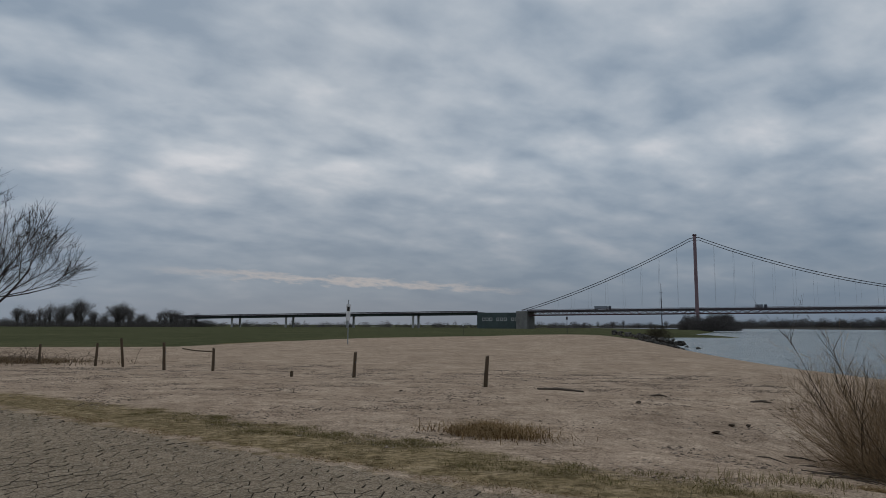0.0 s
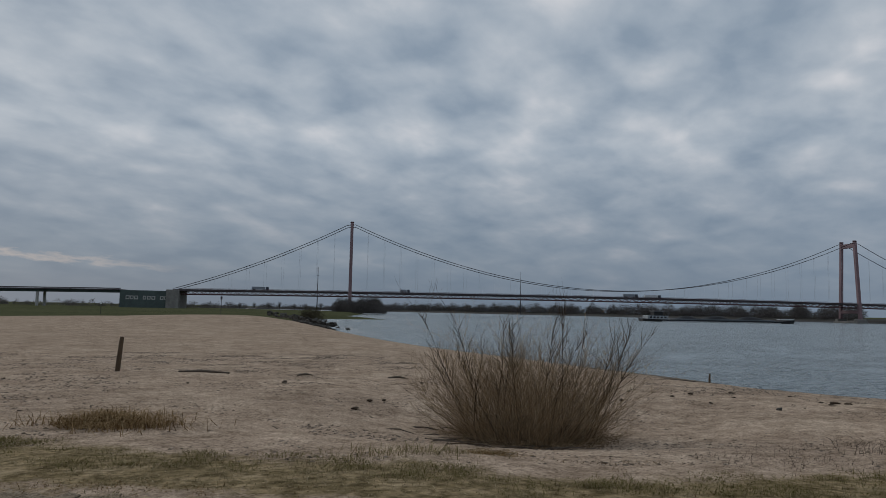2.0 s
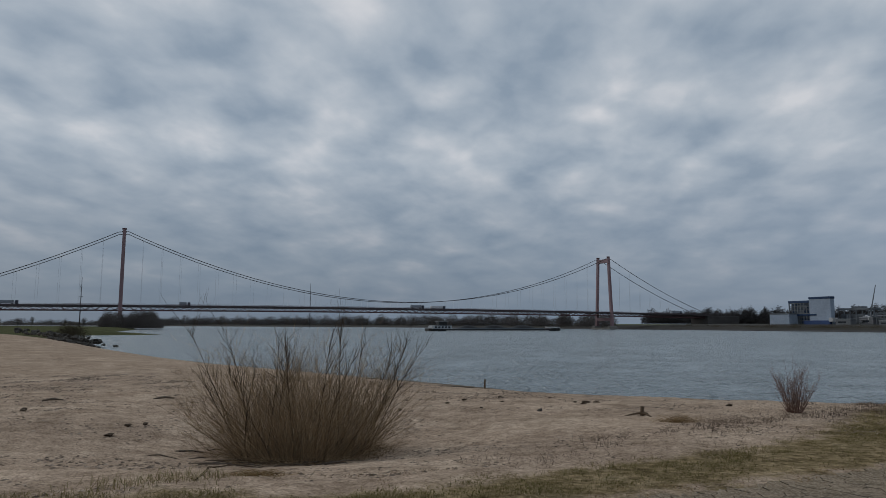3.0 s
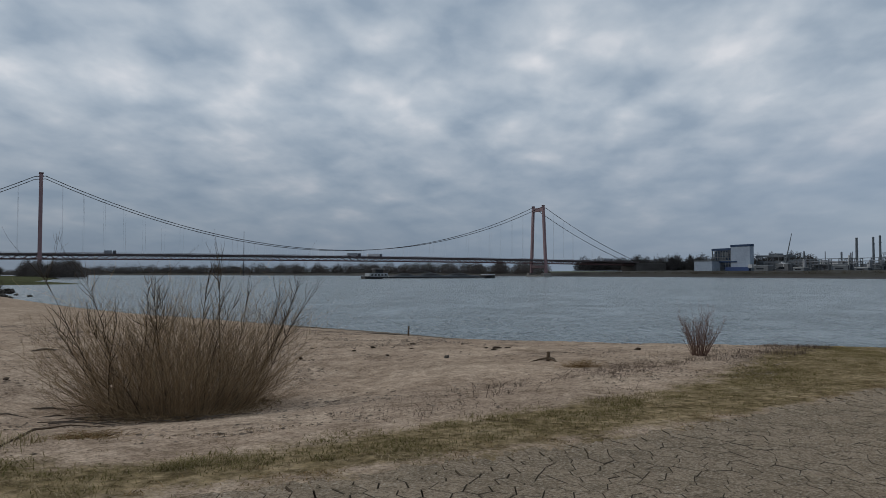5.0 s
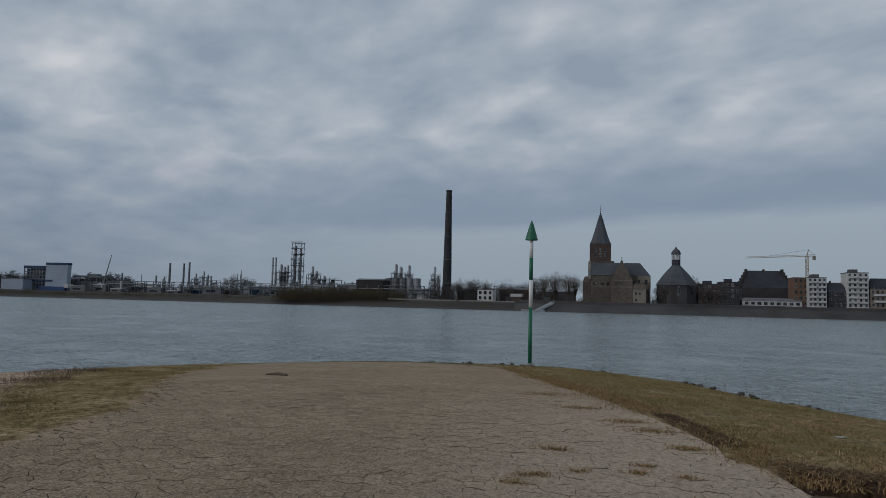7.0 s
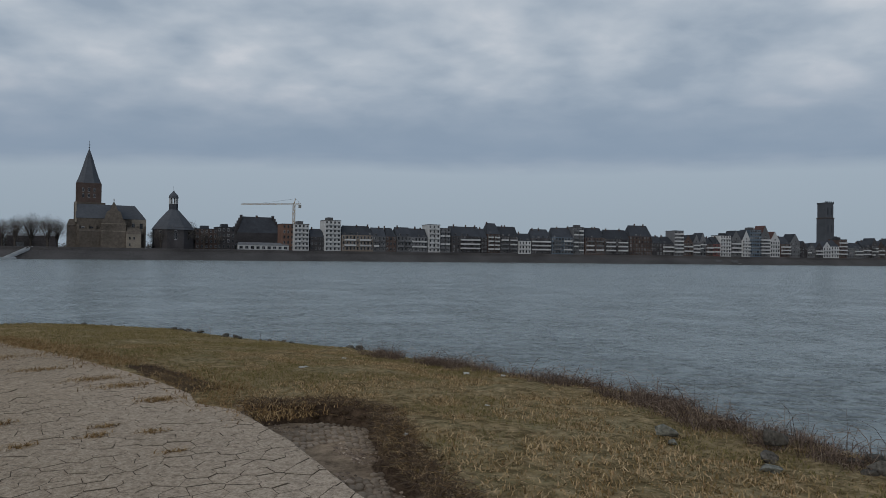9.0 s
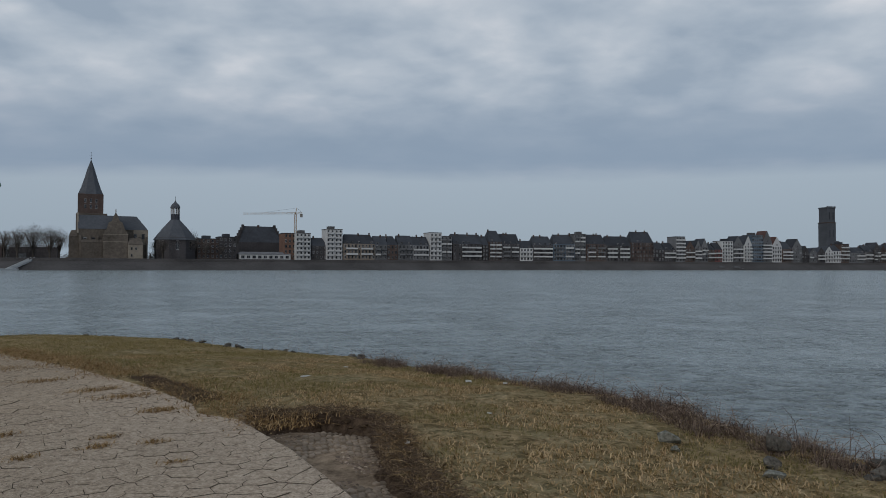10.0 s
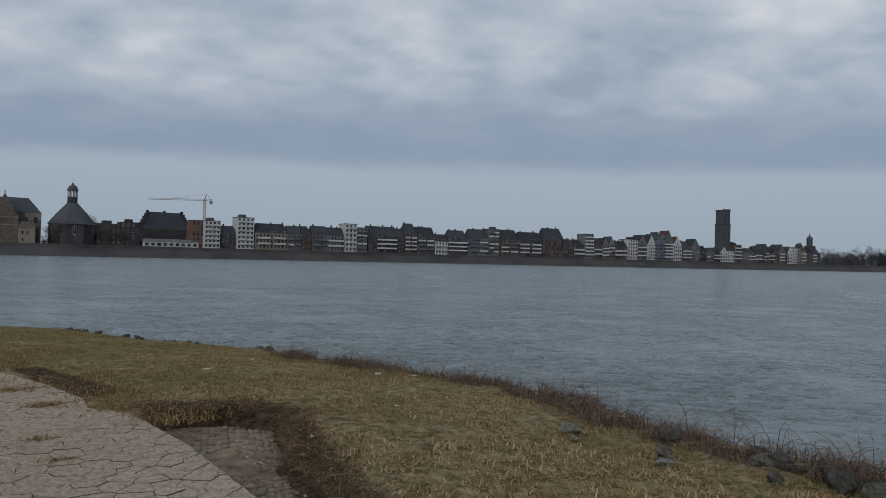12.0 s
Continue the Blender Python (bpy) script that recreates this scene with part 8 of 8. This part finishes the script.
    px, py = 0.9 + rs.normal(0, 0.45, 420), 8.7 + rs.normal(0, 0.16, 420)
    blades("verge_tussock", px, py, 18, 0.14, 1.0, 0.005, M["grass_blades"], "dry grass tussock on the verge", "grass", 0.7)

    # dead weeds: along the brow, and on the sandy rise beyond the bush
    def brow(px, py, rs):
        d = signed(px, py, LEFT_LAND)
        return (d > 0.2) & (d < 2.3) & (rs.uniform(0, 1, len(px)) < np.clip(patchy(px, py, 0.8, 81.0) + 0.62, 0, 1) * np.clip((d - 0.2) * 1.2, 0, 1))

    px, py = scatter(19, 130000, 3, 16, -10, -4.8, brow)
    k = patchy(px, py, 1.6, 82.0) + 0.6 * patchy(px, py, 4.0, 83.0) > -0.12
    px, py = px[k], py[k]
    blades("brow_weeds", px, py, 20, 0.17, 1.4, 0.0032, M["weed_stalks"], "tangled dead weeds along the brow of the bank", "weeds", 0.6)
    arcs("brow_brambles", px[::6], py[::6], 31, 0.40, 0.75, 0.0034, M["weed_stalks"], "bent dead bramble shoots along the brow of the bank")
    px, py = scatter(21, 9000, 4, 36, -13, 1, brow)
    blades("brow_stalks", px[::2], py[::2], 22, 0.46, 0.6, 0.0034, M["weed_stalks"], "thin dead stalks standing on the bank", "weeds", 0.3)

    def rise(px, py, rs):
        s = signed(px, py, SAND)
        crest = 9.96 + 0.30 * (px - 6.2) - 0.006 * np.clip(px - 9, 0, 20) ** 2
        return (s > -0.2) & (py < crest + 0.4) & (rs.uniform(0, 1, len(px)) < np.clip(1.6 * patchy(px, py, 0.9, 91.0) + 1.3 * patchy(px, py, 2.6, 92.0) + 0.10 + 0.35 * np.exp(-((py - crest) / 0.45) ** 2), 0, 1))

    px, py = scatter(23, 9000, 4.5, 17, 7.4, 14, rise)
    arcs("crest_stalks", px[::5], py[::5], 93, 0.20, 0.9, 0.0024, M["weed_stalks"], "thin dead stalks scattered over the sandy rise")
    blades("sand_weeds", px, py, 24, 0.060, 1.7, 0.0024, M["weed_stalks"], "sparse dead weeds on the sandy rise", "weeds", 0.4)
    rs = np.random.RandomState(61)
    ang, rad = rs.uniform(0, 6.283, 2600), rs.uniform(0.55, 1.25, 2600)
    arcs("bush_skirt", 3.58 + np.cos(ang) * rad * 1.4, 13.28 + np.sin(ang) * rad * 0.9, 62, 0.34, 0.5, 0.0028, M["straw"], "dry grass and dead shoots round the foot of the willow bush")
    rs = np.random.RandomState(25)
    cx, cy = rs.uniform(6, 17, 26), rs.uniform(0, 1, 26)
    px = np.repeat(cx, 46) + rs.normal(0, 0.12, 26 * 46)
    py = np.repeat(0.25 * (cx - 6) + 9.7 - 1.2 * cy, 46) + rs.normal(0, 0.10, 26 * 46)
    arcs("sand_stalks", px[::3], py[::3], 34, 0.38, 0.55, 0.003, M["weed_stalks"], "bent dead stalks on the sandy rise")
    blades("weed_tufts", px[::2], py[::2], 26, 0.13, 1.3, 0.0026, M["weed_stalks"], "dead weed tufts on the sandy rise", "weeds", 0.4)
    px, py = scatter(27, 14000, 13, 24, 10.5, 17, lambda qx, qy, r_: (np.abs(signed(qx, qy, SAND)) < 0.9) & (patchy(qx, qy, 0.9, 95.0) > 0.0))
    blades("verge_weeds", px, py, 28, 0.14, 0.7, 0.004, M["weed_stalks"], "brown weeds along the end of the verge", "weeds", 0.5)
    rs = np.random.RandomState(29)
    px, py = rs.uniform(-48, -34, 7000), rs.uniform(24, 36, 7000)
    k = (px < -38.5 + 2.0 * patchy(px, py, 0.3, 5.0)) | (rs.uniform(0, 1, 7000) < 0.10)
    arcs("thicket_shoots", px[k][::6], py[k][::6], 35, 1.3, 0.7, 0.010, M["weed_stalks"], "dense brushy shoots below the leafless tree")
    blades("thicket_grass", px[k], py[k], 30, 0.38, 1.3, 0.012, M["straw"], "long dry grass below the leafless tree", "grass", 0.8)


build_grass()


def build_grit():
    """Pebbles, clods and bits of reed strewn over the sand."""
    M["sand_grit"] = island_varied("pebbles_and_clods", [(0.10, 0.076, 0.060), (0.19, 0.145, 0.112), (0.28, 0.215, 0.165), (0.14, 0.108, 0.084), (0.46, 0.37, 0.29)], 0.95)

    def on_sand(px, py, rs):
        near = np.hypot(px, py) / 45
        return (signed(px, py, SAND) > -0.8) & (signed(px, py, LEFT_LAND) > 1.0) & (patchy(px, py, 0.35, 201.0) + 0.7 * patchy(px, py, 1.7, 202.0) > rs.uniform(-0.5, 0.55, len(px)) + 0.25 * near)

    px, py = scatter(201, 120000, -34, 28, 8, 42, on_sand)
    gx, gy = scatter(203, 9000, 5.8, 12, -3.2, -1.5, lambda qx, qy, r_: (signed(qx, qy, GULLY) > 0.02) & (patchy(qx, qy, 2.0, 204.0) > 0.0))
    sunk = len(px)
    px, py = np.concatenate([px, gx]), np.concatenate([py, gy])
    rs = np.random.RandomState(202)
    n = len(px)
    size = 0.007 + 0.014 * rs.uniform(0, 1, n) ** 3 + 0.0005 * np.hypot(px, py)
    z = near_height(px, py)
    z[sunk:] -= 0.21
    flat = rs.uniform(0.35, 0.8, n)
    turn = rs.uniform(0, 6.283, n)
    long = rs.uniform(1.0, 2.2, n)
    verts = []
    for k in range(5):
        a = turn + k * 1.2566
        ex, ey = np.cos(a) * size * rs.uniform(0.7, 1.25, n), np.sin(a) * size * rs.uniform(0.7, 1.25, n)
        verts.append(np.stack([px + ex * long, py + ey, z - 0.002 + 0 * ex], -1))
    verts.append(np.stack([px + size * rs.uniform(-0.3, 0.3, n), py + size * rs.uniform(-0.3, 0.3, n), z + size * flat], -1))
    verts = np.stack(verts, 1).reshape(-1, 3)
    k = np.arange(n)[:, None] * 6
    faces = np.concatenate([k + np.array([[i, (i + 1) % 5, 5]]) for i in range(5)])
    me = bpy.data.meshes.new("sand_pebbles")
    me.from_pydata(verts.tolist(), [], faces.tolist())
    me.materials.append(M["sand_grit"])
    tagged(new("sand_pebbles", me), "pebbles and small clods strewn over the sand", "pebbles", kind="stuff")


build_grit()


def paving_material():
    m, t, b = base_material("worn_paving_stone", 0.9, 0.0, 0.0)
    geo = t.nodes.new("ShaderNodeNewGeometry")
    vec = geo.outputs["Position"]
    info = t.nodes.new("ShaderNodeObjectInfo")
    grit = noise_of(t, vec, 42.0, 5.0, 0.75)
    patch = noise_of(t, vec, 0.45, 4.0, 0.55)
    mid = noise_of(t, vec, 6.0, 4.0, 0.6)
    pick = math_node(t, "FRACT", math_node(t, "ADD", geo.outputs["Random Per Island"], info.outputs["Random"]))
    tone = math_node(t, "ADD", math_node(t, "MULTIPLY", patch, 0.5), math_node(t, "ADD", math_node(t, "MULTIPLY", mid, 0.3), math_node(t, "MULTIPLY", pick, 0.2)))
    col = ramp(t, tone, [(0.28, (0.245, 0.193, 0.135)), (0.50, (0.346, 0.269, 0.189)), (0.72, (0.44, 0.343, 0.246))])
    col = mix_rgb(t, math_node(t, "MULTIPLY", math_node(t, "LESS_THAN", grit, 0.44), 0.40), col, (0.12, 0.105, 0.09))
    col = mix_rgb(t, math_node(t, "MULTIPLY", math_node(t, "GREATER_THAN", grit, 0.565), 0.50), col, (0.44, 0.385, 0.315))
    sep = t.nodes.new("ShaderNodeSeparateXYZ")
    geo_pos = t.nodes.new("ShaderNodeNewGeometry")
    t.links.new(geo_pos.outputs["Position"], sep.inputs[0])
    # paler towards the south, fading out again eastwards
    south_pale = math_node(t, "MULTIPLY_ADD", math_node(t, "ADD", sep.outputs[1], math_node(t, "MULTIPLY", patch, 2.0)), -0.28, 0.92, clamp=True)
    south_pale = math_node(t, "MULTIPLY", south_pale, math_node(t, "MULTIPLY_ADD", sep.outputs[0], -0.10, 1.95, clamp=True))
    col = mix_rgb(t, math_node(t, "MULTIPLY", south_pale, 0.92), col, mix_rgb(t, grit, (0.44, 0.352, 0.275), (0.70, 0.575, 0.46)))
    sandy = math_node(t, "MULTIPLY_ADD", noise_of(t, vec, 0.16, 3.0, 0.5), 4.0, -1.9, clamp=True)
    col = mix_rgb(t, math_node(t, "MULTIPLY", sandy, 0.35), col, (0.30, 0.245, 0.185))
    coarse = noise_of(t, vec, 15.0, 4.0, 0.7)
    col = mix_rgb(t, 1.0, col, ramp(t, grit, [(0.36, (0.66, 0.65, 0.64)), (0.5, (1.0, 1.0, 1.0)), (0.64, (1.0, 0.98, 0.95))]), "MULTIPLY")
    col = mix_rgb(t, math_node(t, "MULTIPLY_ADD", grit, 6.0, -3.3, clamp=True), col, mix_rgb(t, 0.5, col, (0.75, 0.68, 0.58)))
    col = mix_rgb(t, 1.0, col, ramp(t, coarse, [(0.36, (0.70, 0.69, 0.68)), (0.55, (1.0, 1.0, 1.0))]), "MULTIPLY")
    t.links.new(col, b.inputs["Base Color"])
    bump(t, b, math_node(t, "ADD", math_node(t, "MULTIPLY", grit, 1.0), mid), 1.0, 0.02)
    return m


ROW = (math.cos(radians(-91)), math.sin(radians(-91)))


def clip_cell(poly, px, py, nx, ny):
    """Keeps the part of a polygon where (p - (px, py)) . (nx, ny) <= 0."""
    out = []
    for (ax, ay), (bx, by) in zip(poly, poly[1:] + poly[:1]):
        da, db = (ax - px) * nx + (ay - py) * ny, (bx - px) * nx + (by - py) * ny
        if da <= 0:
            out.append((ax, ay))
        if (da < 0 < db) or (db < 0 < da):
            u = da / (da - db)
            out.append((ax + (bx - ax) * u, ay + (by - ay) * u))
    return out


def clip_to_edge(poly, cx, cy):
    """Cuts a stone off along the ramp's nearest edge; the ramp lies to the left of its outline's way."""
    best = None
    for (ax, ay), (bx, by) in zip(ROAD, ROAD[1:] + ROAD[:1]):
        dx, dy = bx - ax, by - ay
        u = max(0.0, min(1.0, ((cx - ax) * dx + (cy - ay) * dy) / (dx * dx + dy * dy)))
        d = math.hypot(cx - ax - u * dx, cy - ay - u * dy)
        if best is None or d < best[0]:
            best = (d, ax, ay, dx, dy)
    _, ax, ay, dx, dy = best
    return clip_cell(poly, ax, ay, -dy, dx)


def paving_cells():
    """Uneven six-sided stones laid in rows across the ramp."""
    rng = random.Random(12)
    sx, sy = 0.228, 0.158
    ct, st = ROW
    seeds = {}
    for i in range(-86, 86):
        for j in range(-116, 204):
            u = (i + (0.5 if j % 2 else 0) + rng.uniform(-0.36, 0.36)) * sx
            v = (j + rng.uniform(-0.24, 0.24)) * sy
            seeds[i, j] = (u * ct - v * st + 3, u * st + v * ct + 2)
    keys = list(seeds)
    ax = np.array([seeds[k][0] for k in keys])
    ay = np.array([seeds[k][1] for k in keys])
    inside = signed(ax, ay, ROAD)
    cells = []
    for k, (i, j) in enumerate(keys):
        south = ay[k] < 2.5
        if inside[k] < (-0.3 if south else 0.02 + 0.16 * noise.noise(Vector((ax[k] * 0.9, ay[k] * 0.9, 2.0)))) or ax[k] < -15 or ax[k] > 34:
            continue
        cx, cy = seeds[i, j]
        poly = [(cx - 1, cy - 1), (cx + 1, cy - 1), (cx + 1, cy + 1), (cx - 1, cy + 1)]
        for di in (-2, -1, 0, 1, 2):
            for dj in (-2, -1, 0, 1, 2):
                if (di or dj) and (abs(dj) < 2 or di == 0) and (i + di, j + dj) in seeds:
                    qx, qy = seeds[i + di, j + dj]
                    d = math.hypot(qx - cx, qy - cy)
                    over = abs((qy - cy) * ct - (qx - cx) * st) / d
                    gap = (0.0017 + (0.0072 if cy < 1.5 else 0.0057) * over ** 4) * (1 + 0.25 * noise.noise(Vector(((cx + qx) * 1.1, (cy + qy) * 1.1, 0.0))))
                    f = 0.5 - gap / d
                    poly = clip_cell(poly, cx + (qx - cx) * f, cy + (qy - cy) * f, qx - cx, qy - cy)
        if south and inside[k] < 0.6 and len(poly) >= 3:
            poly = clip_to_edge(poly, cx, cy)
        if len(poly) >= 3:
            mx, my = sum(p[0] for p in poly) / len(poly), sum(p[1] for p in poly) / len(poly)
            if max(math.hypot(p[0] - mx, p[1] - my) for p in poly) > 0.035:
                cells.append((mx, my, poly))
    return cells


def stone_piece(cx, cy, poly, top, rng):
    """A stone with eased upper edges, centred on its own middle."""
    n = len(poly)
    verts, faces = [], []
    along_row = [(x - cx) * ROW[0] + (y - cy) * ROW[1] for x, y in poly]
    over_row = [(y - cy) * ROW[0] - (x - cx) * ROW[1] for x, y in poly]
    fu, fv = (max(0.6, 1 - ease / max(abs(q) for q in qs)) for qs, ease in ((along_row, 0.0012 * rng.uniform(0.2, 1.5)), (over_row, 0.0030 * rng.uniform(0.2, 1.5))))
    tx, ty = rng.uniform(-0.009, 0.009), rng.uniform(-0.009, 0.009)
    for eased, z in ((False, -0.04), (False, -0.006), (True, 0.0)):
        for u, v in zip(along_row, over_row):
            u, v = (u * fu, v * fv) if eased else (u, v)
            dx, dy = u * ROW[0] - v * ROW[1], u * ROW[1] + v * ROW[0]
            verts.append((dx, dy, z + dx * tx + dy * ty))
    for r in range(2):
        for i in range(n):
            k = (i + 1) % n
            faces.append((r * n + i, r * n + k, (r + 1) * n + k, (r + 1) * n + i))
    faces.append(tuple(2 * n + i for i in range(n)))
    return verts, faces


M["joint_dirt"] = worn("joint_dirt", (0.124, 0.100, 0.075), 0.95, grain=20, stain=2, spread=0.3, relief=0.0, spec=0.0)


def dirty_sides(me):
    """Old dirt on the flanks of the stones; the tops are their last faces, level and many-sided."""
    me.materials.append(M["joint_dirt"])
    normals = np.empty(len(me.polygons) * 3, np.float32)
    me.polygons.foreach_get("normal", normals)
    me.polygons.foreach_set("material_index", (np.abs(normals[2::3]) < 0.93).astype(np.int32))


def build_ramp():
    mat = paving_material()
    road = tagged(new("pavement"), "old ferry ramp paved with worn grey irregular stones", "pavement", kind="structure")
    cells = paving_cells()
    cells.sort(key=lambda c: (c[0] - 8.2) ** 2 + (c[1] + 0.2) ** 2)
    px = np.array([c[0] for c in cells])
    py = np.array([c[1] for c in cells])
    # towards the verge the stones sink below the drifted sand
    start = verge_drift(px)
    tops = near_height(px, py) - 0.035 * (1 - smooth01(start - 0.45, start + 0.35, signed(px, py, ROAD))) * (py > 2.5)
    rng = random.Random(31)
    rest = Pile()
    for k, (cx, cy, poly) in enumerate(cells):
        top = float(tops[k]) + 0.012 + rng.uniform(-0.003, 0.003) + 0.015 * noise.noise(Vector((cx * 0.4, cy * 0.4, 0)))
        v, f = stone_piece(cx, cy, poly, top, rng)
        if k < 300:
            ob = link_mesh("paving_stone", v, f, mat, road)
            dirty_sides(ob.data)
            ob.location = (cx, cy, top)
        else:
            rest.add([(x + cx, y + cy, z + top) for x, y, z in v], f)
    far = rest.link("further_paving_stones", mat, road)
    dirty_sides(far.data)
    tagged(far, kind="stuff")


build_ramp()


def build_gully_cobbles():
    rng = random.Random(55)
    me = bpy.data.meshes.new("cobble")
    bm = bmesh.new()
    box(bm, -0.033, 0.033, -0.028, 0.028, -0.05, 0.020)
    bmesh.ops.bevel(bm, geom=bm.edges[:], offset=0.010, segments=1, affect="EDGES")
    bm.to_mesh(me)
    bm.free()
    me.materials.append(M["cobble"])
    bed = tagged(new("cobble_bed"), "small old cobbles laid bare in the muddy gully", "cobbles", kind="structure")
    n = 0
    for i in range(-12, 22):
        for j in range(-14, 14):
            x = 8.4 + i * 0.080 + rng.uniform(-0.012, 0.012)
            y = -2.3 + j * 0.070 + (i % 2) * 0.035 + rng.uniform(-0.01, 0.01)
            q = float(signed(np.array([x]), np.array([y]), GULLY)[0])
            if q < 0.08 or not (6.6 < x < 10.2) or noise.noise(Vector((x * 1.1, y * 1.1, 4))) < -0.16 or n >= 290:
                continue
            ob = new("cobble", me)
            ob.parent = bed
            ob.location = (x, y, ground_z(x, y) - 0.214 + rng.uniform(-0.012, 0.010))
            ob.rotation_euler = (rng.uniform(-0.12, 0.12), rng.uniform(-0.12, 0.12), rng.uniform(-0.3, 0.3))
            n += 1


M["cobble"] = worn("muddy_cobble", (0.27, 0.215, 0.165), 0.9, grain=18, stain=3, spread=0.3, relief=0.004, per_object=0.25)
build_gully_cobbles()
